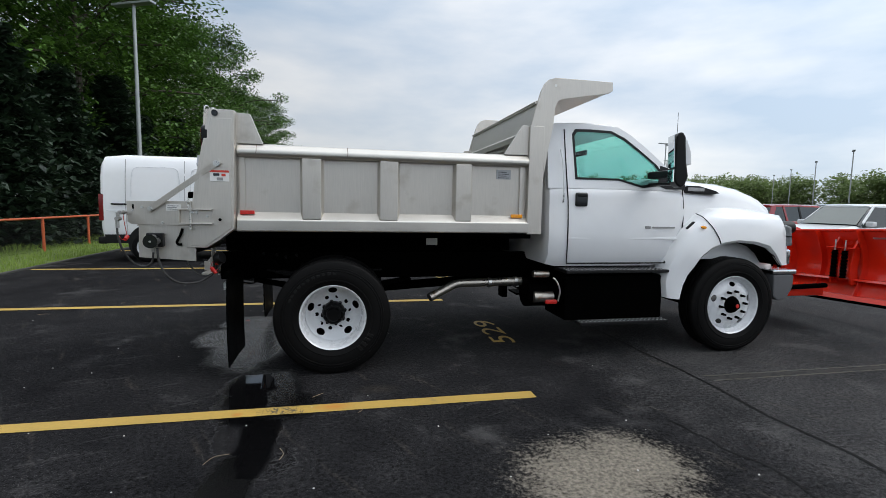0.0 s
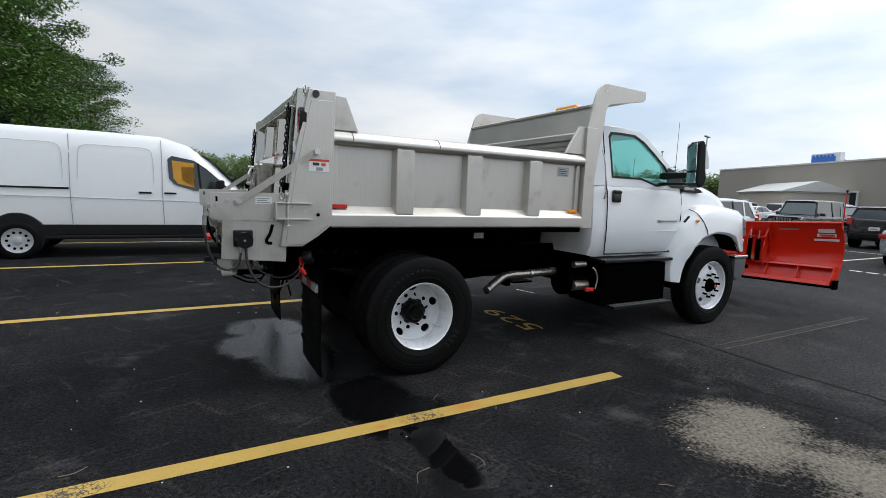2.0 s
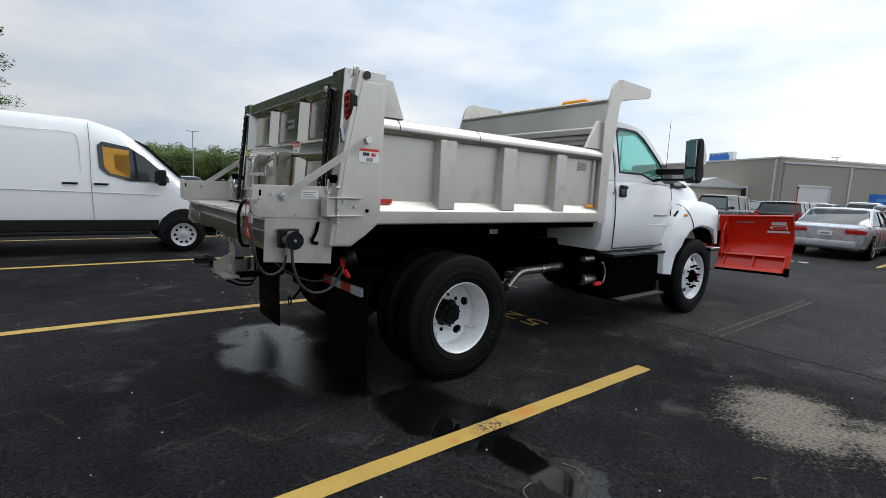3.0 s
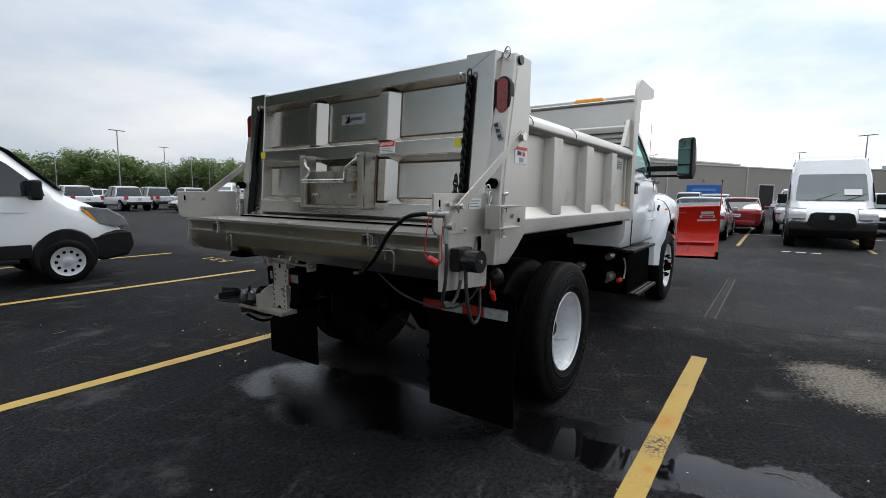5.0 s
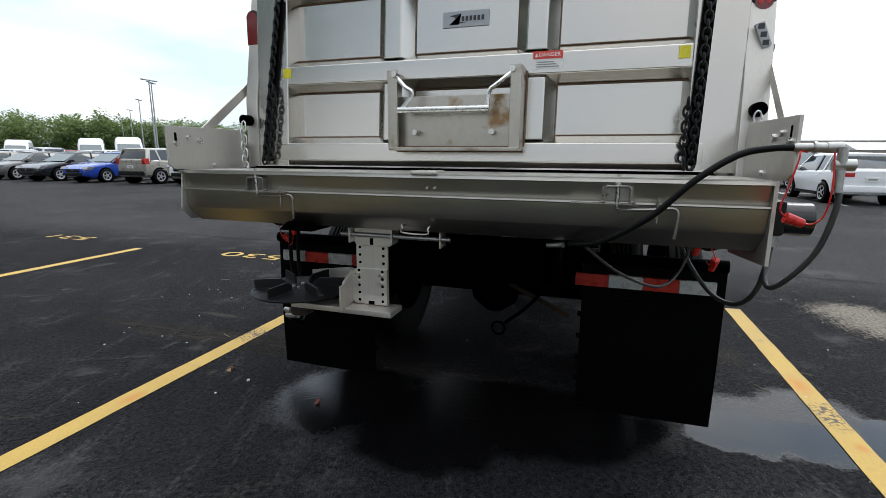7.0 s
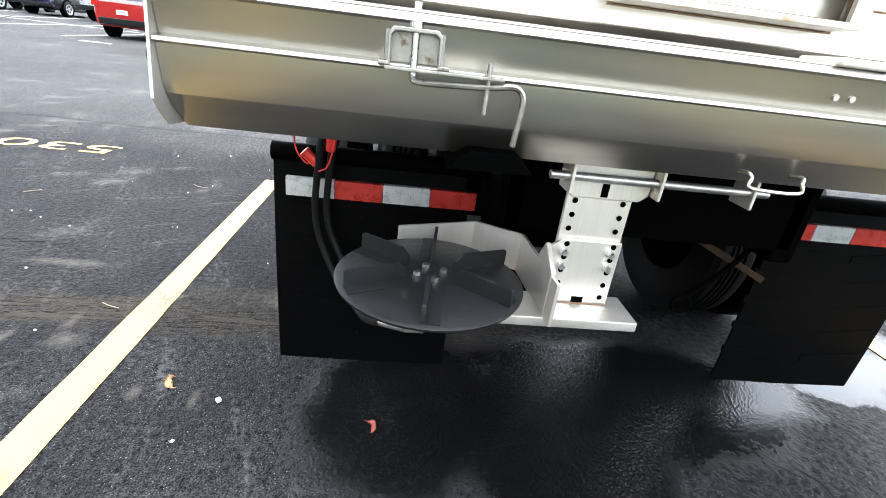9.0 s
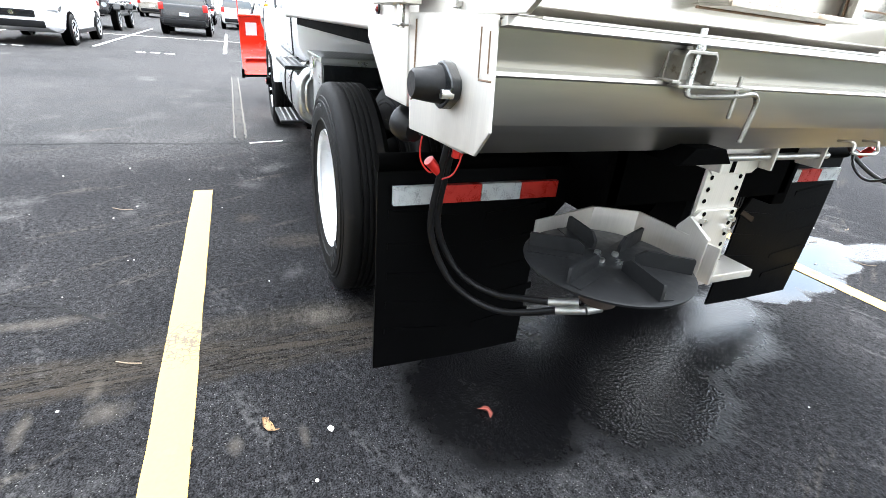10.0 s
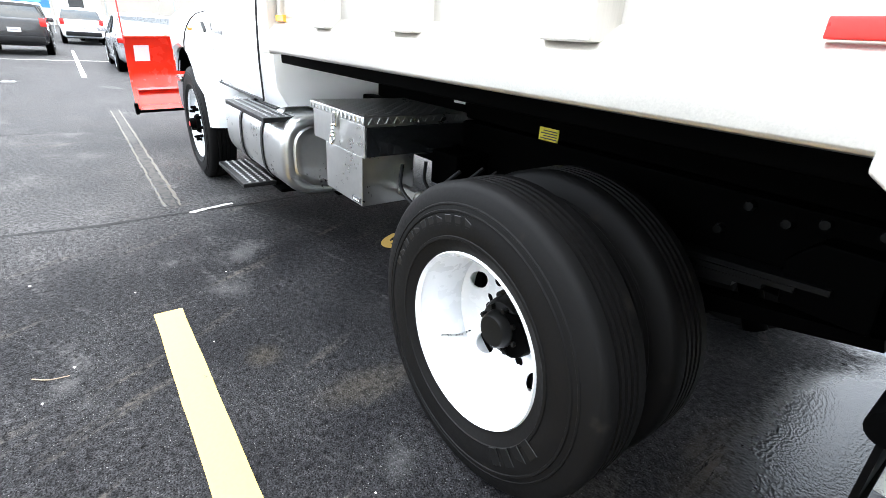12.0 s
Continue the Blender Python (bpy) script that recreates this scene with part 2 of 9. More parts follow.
def loft(bm, rings, cap=True, closed=True):
    vs = [[bm.verts.new(p) for p in r] for r in rings]
    n = len(rings[0])
    for k in range(len(vs) - 1):
        for i in range(n if closed else n - 1):
            j = (i + 1) % n
            bm.faces.new((vs[k][i], vs[k][j], vs[k + 1][j], vs[k + 1][i]))
    if cap:
        bm.faces.new(list(reversed(vs[0])))
        bm.faces.new(vs[-1])
    return bm


def frame_of(d):
    d = Vector(d).normalized()
    u = d.orthogonal().normalized()
    return u, d.cross(u)


def cyl(bm, p0, p1, r, r2=None, n=14):
    p0, p1 = Vector(p0), Vector(p1)
    u, w = frame_of(p1 - p0)
    r2 = r if r2 is None else r2
    rings = [[p + q * (math.cos(2 * math.pi * i / n) * u + math.sin(2 * math.pi * i / n) * w) for i in range(n)] for p, q in ((p0, r), (p1, r2))]
    return loft(bm, rings)


def spline(pts, k=6):
    pts = [Vector(p) for p in pts]
    if len(pts) < 3:
        return pts
    ext = [2 * pts[0] - pts[1], *pts, 2 * pts[-1] - pts[-2]]
    out = []
    for i in range(1, len(ext) - 2):
        a, b, c, d = ext[i - 1:i + 3]
        for s in range(k):
            t = s / k
            out.append(0.5 * (2 * b + (c - a) * t + (2 * a - 5 * b + 4 * c - d) * t * t + (3 * b - a - 3 * c + d) * t ** 3))
    return out + [pts[-1]]


def tube(bm, pts, r, n=8, k=6, smooth=True):
    p = spline(pts, k) if smooth else [Vector(q) for q in pts]
    up, rings = None, []
    for i in range(len(p)):
        d = (p[min(i + 1, len(p) - 1)] - p[max(i - 1, 0)]).normalized()
        up = d.orthogonal().normalized() if up is None else (up - d * up.dot(d)).normalized()
        w = d.cross(up)
        rings.append([p[i] + r * (math.cos(2 * math.pi * j / n) * up + math.sin(2 * math.pi * j / n) * w) for j in range(n)])
    return loft(bm, rings)


def lathe(bm, prof, c, axis="y", n=40, closed=False):
    """Turns (radius, along) about an axis through c."""
    rings = []
    for i in range(n):
        a = 2 * math.pi * i / n
        row = []
        for r, h in prof:
            ca, sa = r * math.cos(a), r * math.sin(a)
            row.append(bm.verts.new(Vector(c) + Vector({"x": (h, ca, sa), "y": (ca, h, sa), "z": (ca, sa, h)}[axis])))
        rings.append(row)
    m = len(prof)
    for i in range(n):
        a, b = rings[i], rings[(i + 1) % n]
        for j in range(m if closed else m - 1):
            k = (j + 1) % m
            bm.faces.new((a[j], a[k], b[k], b[j]))
    return bm


def bev(bm, off, seg=2, angle=30):
    if not bm.faces.layers.int.get("bevelled"):
        bm.faces.layers.int.new("bevelled")
    bmesh.ops.recalc_face_normals(bm, faces=bm.faces)
    es = [e for e in bm.edges if len(e.link_faces) == 2 and e.calc_face_angle(0) > radians(angle)]
    bmesh.ops.bevel(bm, geom=es, offset=off, segments=seg, affect="EDGES", profile=0.5, clamp_overlap=True)
    return bm


def face_weighted(me, limit):
    """Corner normals that follow the large faces, so that flats stay flat and only their rounded edges shade."""
    nr = [Vector(p.normal) for p in me.polygons]
    ar = [p.area for p in me.polygons]
    touch = [[] for v in me.vertices]
    for p in me.polygons:
        for v in p.vertices:
            touch[v].append(p.index)
    out, c = [], math.cos(radians(limit))
    for p in me.polygons:
        a = nr[p.index]
        for v in p.vertices:
            s = Vector((0, 0, 0))
            for q in touch[v]:
                if nr[q].dot(a) > c:
                    s += nr[q] * ar[q]
            out.append(s.normalized() if s.length > 0 else a)
    me.normals_split_custom_set(out)


def mesh_of(name, bm, material, smooth=38):
    soft = bm.faces.layers.int.get("bevelled") is not None
    bmesh.ops.recalc_face_normals(bm, faces=bm.faces)
    me = bpy.data.meshes.new(name)
    bm.to_mesh(me)
    bm.free()
    me.materials.append(material)
    if smooth:
        me.shade_smooth()
        me.set_sharp_from_angle(angle=radians(smooth))
        if soft:
            face_weighted(me, smooth)
    return me


def part(name, bm, material, parent, label="", smooth=38):
    ob = new(name, mesh_of(name, bm, material, smooth))
    ob.parent = parent
    if label:
        tagged(ob, label)
    return ob


def thing(name, label, category, group="", m=None, kind=""):
    ob = new(name)
    tagged(ob, label, category, group, kind)
    if m is not None:
        ob.matrix_basis = m
    return ob


def solid(name, bm, material, label, category, kind="", smooth=38, group=""):
    return tagged(new(name, mesh_of(name, bm, material, smooth)), label, category, group, kind)


def B():
    return bmesh.new()


def bbox(lo, hi, off=0.0, seg=2):
    bm = box(B(), lo, hi)
    return bev(bm, off, seg) if off else bm


def letters(name, text, size, material, parent, m, depth=0.002, label=""):
    cu = bpy.data.curves.new(name, "FONT")
    cu.body, cu.size, cu.extrude, cu.align_x, cu.align_y = text, size, depth, "CENTER", "CENTER"
    tmp = bpy.data.objects.new("tmp_text", cu)
    me = bpy.data.meshes.new_from_object(tmp)
    bpy.data.objects.remove(tmp)
    me.materials.clear()
    me.materials.append(material)
    ob = new(name, me)
    ob.matrix_basis = m
    ob.parent = parent
    if label:
        tagged(ob, label)
    return ob

# ---- dump truck ----
AXLE_Z, TYRE_R, WHEELBASE = 0.488, 0.489, 4.01
truck = thing("dump_truck", "white medium-duty dump truck with a brushed stainless dump body", "truck")


def tyre_mesh(r=TYRE_R, w=0.25, bead=0.29):
    """A tyre with shoulder, sidewall ribs and tread grooves; its outer face looks along -y."""
    h = w / 2
    prof = [(bead, -h + 0.045), (bead + 0.012, -h + 0.02), (bead + 0.05, -h + 0.004), (bead + 0.052, -h), (bead + 0.06, -h), (bead + 0.062, -h + 0.003),
            (bead + 0.10, -h - 0.004), (bead + 0.13, -h + 0.002), (bead + 0.132, -h - 0.001), (bead + 0.138, -h - 0.001), (bead + 0.14, -h + 0.004),
            (bead + 0.152, -h + 0.006), (bead + 0.154, -h + 0.004), (bead + 0.158, -h + 0.005), (bead + 0.16, -h + 0.009), (r - 0.02, -h + 0.016), (r - 0.006, -h + 0.026), (r, -h + 0.04)]
    for k in range(4):
        a = -h + 0.075 + k * (w - 0.15) / 3
        prof += [(r, a - 0.006), (r - 0.012, a - 0.004), (r - 0.012, a + 0.004), (r, a + 0.006)]
    prof += [(r, h - 0.04), (r - 0.02, h - 0.016), (bead + 0.1, h), (bead, h - 0.04)]
    return lathe(B(), prof, (0, 0, 0), "y", 64)


def disc_with_holes(bm, r0, r1, rc, hr, ht, count, depth, thick=0.008, turn=0.0):
    """A wheel disc in rings of sectors, each with one oval hand hole; depth(r) gives its dish."""
    n = 24
    for k in range(count):
        tk, half = turn + 2 * math.pi * k / count, math.pi / count
        outer, inner = [], []
        for i in range(n):
            a = 2 * math.pi * i / n + math.pi / 4
            ca, sa = math.cos(a), math.sin(a)
            q = 1 / max(abs(ca), abs(sa))
            outer.append((rc + q * ca * ((r1 - rc) if ca > 0 else (rc - r0)), tk + q * sa * half))
            inner.append((rc + hr * ca, tk + ht * sa))
        ring = []
        for sh in (0.0, thick):
            ring.append([[bm.verts.new((r * math.cos(t), depth(r) + sh, r * math.sin(t))) for r, t in o] for o in (outer, inner)])
        (o0, i0), (o1, i1) = ring
        for i in range(n):
            j = (i + 1) % n
            bm.faces.new((o0[i], o0[j], i0[j], i0[i]))
            bm.faces.new((o1[j], o1[i], i1[i], i1[j]))
            bm.faces.new((i0[i], i0[j], i1[j], i1[i]))
    bmesh.ops.remove_doubles(bm, verts=bm.verts, dist=0.0005)
    return bm


def bar_letters(count, r, a0, a1, y, tall, w):
    """A word moulded on a sidewall that cannot be read: raised blocks along an arc."""
    for i in range(count):
        a = a0 + (a1 - a0) * i / count
        da = (a1 - a0) / count * 0.62
        pts = [(q * math.cos(b), q * math.sin(b)) for q, b in ((r, a), (r + tall, a), (r + tall, a + da), (r, a + da))]
        if i % 3 == 1:
            pts[2] = ((r + tall * 0.6) * math.cos(a + da), (r + tall * 0.6) * math.sin(a + da))
        part("moulded_block", bev(prism(B(), pts, "y", y, y - 0.004), 0.0015, 1), RUBBER_W, w)


def rear_wheel(side, y_out, xc=0.0):
    """An outer wheel of a dual pair: the disc lies deep in the rim. y_out is the sidewall's outer plane."""
    tm = tyre_mesh(w=0.22, bead=0.270)
    bmesh.ops.translate(tm, verts=tm.verts, vec=(0, -0.015, 0))
    w = part("wheel", tm, RUBBER, truck, "black tyre on a deep white steel rim")
    w.matrix_basis = Matrix.Translation((xc, side * (y_out - 0.125), AXLE_Z)) @ Matrix.Diagonal((1, -side, 1, 1))
    rim = lathe(B(), [(0.265, -0.100), (0.277, -0.112), (0.281, -0.104), (0.274, -0.096), (0.268, -0.09), (0.263, -0.05), (0.249, -0.02), (0.241, 0.09), (0.244, 0.125)], (0, 0, 0), "y", 64)
    part("rim", rim, WHITE_RIM, w, "white enamelled steel rim")
    disc = disc_with_holes(B(), 0.095, 0.243, 0.203, 0.027, 0.19, 5, lambda r: 0.115 - 0.05 * max(0.0, min(1.0, (r - 0.16) / 0.08)) ** 2, turn=0.35)
    part("disc", disc, WHITE_RIM, w, "white wheel disc with oval hand holes")
    for k in range(10):
        a = 0.10 + k * math.pi / 5
        part("stud_hole", cyl(B(), (0.146 * math.cos(a), 0.1165, 0.146 * math.sin(a)), (0.146 * math.cos(a), 0.112, 0.146 * math.sin(a)), 0.0175, n=16), BLACK, w)
    hub = lathe(B(), [(0.001, -0.008), (0.050, -0.008), (0.058, 0.0), (0.064, 0.030), (0.086, 0.036), (0.094, 0.050), (0.099, 0.07), (0.102, 0.12)], (0, 0, 0), "y", 28)
    part("hub", hub, HUB, w, "black axle hub with flange bolts")
    for k in range(8):
        a = 0.2 + k * math.pi / 4
        part("hub_bolt", cyl(B(), (0.075 * math.cos(a), 0.040, 0.075 * math.sin(a)), (0.075 * math.cos(a), 0.016, 0.075 * math.sin(a)), 0.011, 0.009, 6), HUB, w)
        part("hub_lobe", cyl(B(), (0.098 * math.cos(a), 0.115, 0.098 * math.sin(a)), (0.098 * math.cos(a), 0.065, 0.098 * math.sin(a)), 0.018, 0.014, 8), HUB, w)
    bar_letters(11, 0.365, *((2.75, 1.45) if side < 0 else (0.3, 1.6)), -0.1245, 0.030, w)
    bar_letters(4, 0.32, *((-0.42, -0.95) if side < 0 else (-2.72, -2.05)), -0.1265, 0.055, w)
    part("valve_stem", tube(B(), [(0.185, 0.09, -0.13), (0.195, 0.03, -0.14), (0.21, -0.04, -0.125)], 0.004, 6), GALV, w)
    inner = part("inner_tyre", tyre_mesh(w=0.22, bead=0.268), RUBBER, truck, "inner dual tyre")
    inner.matrix_basis = Matrix.Translation((xc, side * (y_out - 0.412), AXLE_Z)) @ Matrix.Diagonal((1, -side, 1, 1))
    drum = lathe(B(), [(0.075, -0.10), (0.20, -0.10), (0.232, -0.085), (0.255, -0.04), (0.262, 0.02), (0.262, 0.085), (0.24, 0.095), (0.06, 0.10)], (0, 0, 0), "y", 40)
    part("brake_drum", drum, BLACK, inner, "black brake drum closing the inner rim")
    return w


def front_wheel(side, y_out):
    w = part("wheel", tyre_mesh(), RUBBER, truck, "black steer tyre on a white steel rim")
    w.matrix_basis = Matrix.Translation((WHEELBASE, side * (y_out - 0.125), AXLE_Z)) @ Matrix.Diagonal((1, -side, 1, 1))
    rim = lathe(B(), [(0.286, -0.10), (0.298, -0.112), (0.302, -0.104), (0.296, -0.096), (0.288, -0.09), (0.280, -0.06), (0.262, -0.045), (0.258, 0.06)], (0, 0, 0), "y", 64)
    part("rim", rim, WHITE_RIM, w, "white enamelled steel rim")
    disc = disc_with_holes(B(), 0.09, 0.266, 0.213, 0.024, 0.17, 5, lambda r: -0.088 + 0.05 * max(0.0, min(1.0, (r - 0.17) / 0.09)) ** 2, turn=0.3)
    part("disc", disc, WHITE_RIM, w, "white wheel disc with oval hand holes")
    for k in range(10):
        a = 0.1 + k * math.pi / 5
        part("lug_nut", cyl(B(), (0.142 * math.cos(a), -0.09, 0.142 * math.sin(a)), (0.142 * math.cos(a), -0.135, 0.142 * math.sin(a)), 0.0155, 0.012, 6), BLACK, w)
    hub = lathe(B(), [(0.001, -0.165), (0.034, -0.165), (0.042, -0.155), (0.045, -0.12), (0.072, -0.115), (0.080, -0.105), (0.088, -0.08)], (0, 0, 0), "y", 28)
    part("hub", hub, BLACK, w, "black oil hub")
    cap = lathe(B(), [(0.001, -0.169), (0.017, -0.169), (0.021, -0.165)], (0, 0, 0), "y", 20)
    part("hub_cap", cap, REDPL, w, "red oil plug")
    return w


rear_wheel(-1, 1.18), rear_wheel(1, 1.15, 0.045)
front_wheel(-1, 1.12), front_wheel(1, 1.12)

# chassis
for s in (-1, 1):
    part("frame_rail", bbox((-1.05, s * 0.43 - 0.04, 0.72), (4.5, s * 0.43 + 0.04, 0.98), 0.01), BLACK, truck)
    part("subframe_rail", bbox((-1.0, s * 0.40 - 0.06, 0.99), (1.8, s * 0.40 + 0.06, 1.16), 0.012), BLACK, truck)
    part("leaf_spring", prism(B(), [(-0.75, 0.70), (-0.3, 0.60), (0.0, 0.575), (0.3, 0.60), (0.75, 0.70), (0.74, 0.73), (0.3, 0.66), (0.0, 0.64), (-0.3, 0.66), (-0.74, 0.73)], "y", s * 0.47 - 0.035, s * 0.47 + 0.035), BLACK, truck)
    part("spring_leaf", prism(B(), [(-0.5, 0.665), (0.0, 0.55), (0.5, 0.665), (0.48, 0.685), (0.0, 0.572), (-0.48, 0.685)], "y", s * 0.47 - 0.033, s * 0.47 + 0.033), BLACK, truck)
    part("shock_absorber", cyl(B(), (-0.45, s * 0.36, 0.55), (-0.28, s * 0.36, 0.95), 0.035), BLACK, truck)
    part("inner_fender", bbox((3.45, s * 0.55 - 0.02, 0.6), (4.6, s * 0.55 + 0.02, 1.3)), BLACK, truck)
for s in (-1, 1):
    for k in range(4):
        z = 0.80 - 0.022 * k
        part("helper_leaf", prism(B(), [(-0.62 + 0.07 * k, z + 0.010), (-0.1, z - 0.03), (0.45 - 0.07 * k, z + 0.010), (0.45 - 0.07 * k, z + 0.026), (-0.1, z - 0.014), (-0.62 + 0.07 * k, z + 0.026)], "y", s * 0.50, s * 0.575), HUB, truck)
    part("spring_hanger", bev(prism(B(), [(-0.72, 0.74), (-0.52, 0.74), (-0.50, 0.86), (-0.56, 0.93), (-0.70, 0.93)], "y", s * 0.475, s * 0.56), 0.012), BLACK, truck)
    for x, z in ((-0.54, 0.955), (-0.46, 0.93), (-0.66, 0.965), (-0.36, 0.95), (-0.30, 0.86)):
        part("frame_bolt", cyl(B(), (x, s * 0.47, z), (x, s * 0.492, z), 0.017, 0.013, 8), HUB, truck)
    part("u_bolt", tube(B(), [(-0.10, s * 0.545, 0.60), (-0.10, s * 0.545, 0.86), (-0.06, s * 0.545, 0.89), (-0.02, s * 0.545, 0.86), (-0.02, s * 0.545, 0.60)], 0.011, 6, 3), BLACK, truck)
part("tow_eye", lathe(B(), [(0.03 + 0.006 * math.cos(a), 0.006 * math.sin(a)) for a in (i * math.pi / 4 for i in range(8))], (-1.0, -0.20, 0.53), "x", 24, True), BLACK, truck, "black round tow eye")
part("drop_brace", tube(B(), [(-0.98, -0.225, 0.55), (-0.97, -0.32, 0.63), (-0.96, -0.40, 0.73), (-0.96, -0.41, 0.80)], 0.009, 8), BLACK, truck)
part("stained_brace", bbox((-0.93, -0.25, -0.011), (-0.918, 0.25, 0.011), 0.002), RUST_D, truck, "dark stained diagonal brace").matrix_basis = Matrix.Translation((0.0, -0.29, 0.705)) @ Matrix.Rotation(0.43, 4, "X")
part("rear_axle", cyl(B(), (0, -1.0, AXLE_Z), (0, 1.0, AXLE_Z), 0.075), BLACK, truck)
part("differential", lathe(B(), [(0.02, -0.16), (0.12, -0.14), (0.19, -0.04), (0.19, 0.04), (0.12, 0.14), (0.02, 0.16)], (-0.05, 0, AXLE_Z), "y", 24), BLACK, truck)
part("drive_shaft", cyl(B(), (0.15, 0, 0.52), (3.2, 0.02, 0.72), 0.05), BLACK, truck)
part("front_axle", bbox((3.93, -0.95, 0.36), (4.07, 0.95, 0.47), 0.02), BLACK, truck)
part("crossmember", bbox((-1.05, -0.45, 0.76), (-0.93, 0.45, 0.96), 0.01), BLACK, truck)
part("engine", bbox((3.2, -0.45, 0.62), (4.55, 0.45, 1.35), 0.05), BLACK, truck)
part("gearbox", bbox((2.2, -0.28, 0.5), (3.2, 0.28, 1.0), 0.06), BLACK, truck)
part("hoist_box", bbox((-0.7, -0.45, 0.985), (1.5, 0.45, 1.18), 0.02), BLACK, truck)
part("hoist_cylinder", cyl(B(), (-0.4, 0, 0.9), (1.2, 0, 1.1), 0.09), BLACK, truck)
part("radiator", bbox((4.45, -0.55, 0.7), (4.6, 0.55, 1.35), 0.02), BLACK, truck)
# exhaust on the kerb side, with its canister
part("exhaust_pipe", tube(B(), [(1.9, -0.62, 0.69), (1.45, -0.62, 0.68), (1.2, -0.64, 0.675), (1.05, -0.68, 0.62), (0.9, -0.74, 0.56)], 0.042, 12), STEEL_R, truck, "bright exhaust pipe turned outwards")
part("pipe_clamp", cyl(B(), (1.52, -0.62, 0.68), (1.55, -0.62, 0.68), 0.052), GALV, truck)
part("pipe_clamp", cyl(B(), (1.80, -0.62, 0.69), (1.83, -0.62, 0.69), 0.052), GALV, truck)
part("exhaust_canister", cyl(B(), (1.88, -0.72, 0.60), (2.5, -0.72, 0.60), 0.15, n=28), BLACK, truck, "black exhaust canister under the cab")
part("canister_shield", cyl(B(), (1.92, -0.86, 0.57), (2.12, -0.86, 0.57), 0.055, n=18), STEEL_R, truck)
part("canister_outlet", cyl(B(), (1.90, -0.88, 0.80), (2.06, -0.88, 0.80), 0.034, n=16), STEEL_R, truck)
part("sensor_cable", tube(B(), [(2.12, -1.0, 0.55), (2.13, -1.01, 0.66), (2.09, -1.01, 0.75), (2.06, -1.0, 0.78)], 0.008), ALU, truck)
part("sensor_plug", bbox((2.0, -0.99, 0.52), (2.12, -0.95, 0.56), 0.01), REDPL, truck)
# kerb-side battery box with steps
part("battery_box", bbox((2.18, -1.02, 0.36), (3.24, -0.55, 0.80), 0.02), BLACK, truck, "black battery box under the cab")


def grip_step(x0, x1, y0, y1, z, across=0.05):
    """A pressed step: frame, treads with raised teeth."""
    st = part("step", bbox((x0, y0, z - 0.03), (x1, y1, z), 0.006), BLACKP, truck, "ribbed black entry step")
    bm = B()
    n = int((x1 - x0) / 0.045)
    for i in range(n):
        for j in range(max(2, int((y1 - y0) / across))):
            cx, cy = x0 + 0.03 + i * 0.045, y0 + 0.025 + j * across
            if cx < x1 - 0.015 and cy < y1 - 0.01:
                cyl(bm, (cx, cy, z - 0.002), (cx, cy, z + 0.006), 0.012, 0.008, 6)
    tagged(part("tread_teeth", bm, LABELG, st), kind="stuff")
    return st


grip_step(2.16, 3.26, -1.08, -0.80, 0.86)
grip_step(2.30, 3.26, -1.12, -0.86, 0.36)
grip_step(1.90, 2.72, 0.86, 1.13, 0.865)
grip_step(2.42, 3.10, 0.92, 1.145, 0.345)
part("step_bracket", bbox((2.30, 0.62, 0.29), (2.62, 0.93, 0.315), 0.005), BLACK, truck)
part("step_hanger", bbox((3.04, 0.78, 0.31), (3.11, 0.86, 0.86), 0.008), BLACK, truck)
# street-side fuel tank with straps
TANK_C, TANK_HW, TANK_HH = (0.765, 0.645), 0.300, 0.238


def tank_ring(x, k, grow=0.0):
    """A rounded-square section of the tank; k shrinks it towards the ends."""
    out = []
    for i in range(48):
        a = 2 * math.pi * i / 48
        c, q = math.cos(a), math.sin(a)
        out.append((x, TANK_C[0] + (TANK_HW * k + grow) * math.copysign(abs(c) ** 0.62, c), TANK_C[1] + (TANK_HH * k + grow) * math.copysign(abs(q) ** 0.62, q)))
    return out


tank = part("fuel_tank", loft(B(), [tank_ring(x, k) for x, k in ((1.828, 0.60), (1.822, 0.70), (1.815, 0.74), (1.822, 0.78), (1.815, 0.86), (1.818, 0.93), (1.832, 0.98), (1.86, 1.0), (3.03, 1.0), (3.06, 0.97), (3.07, 0.9))]), ALU, truck, "polished aluminium fuel tank with a rounded square section")
for x in (2.16, 2.62):
    part("strap", loft(B(), [tank_ring(x, 1.0, 0.001), tank_ring(x, 1.0, 0.008), tank_ring(x + 0.036, 1.0, 0.008), tank_ring(x + 0.036, 1.0, 0.001)], cap=False), BLACKP, tank, "black rubber tank strap")
part("filler_cap", cyl(B(), (2.10, 0.93, 0.81), (2.09, 0.97, 0.87), 0.038, n=18), ALU, tank)
part("tank_bracket", bbox((2.05, 0.47, 0.30), (2.12, 0.62, 0.95)), BLACK, tank)
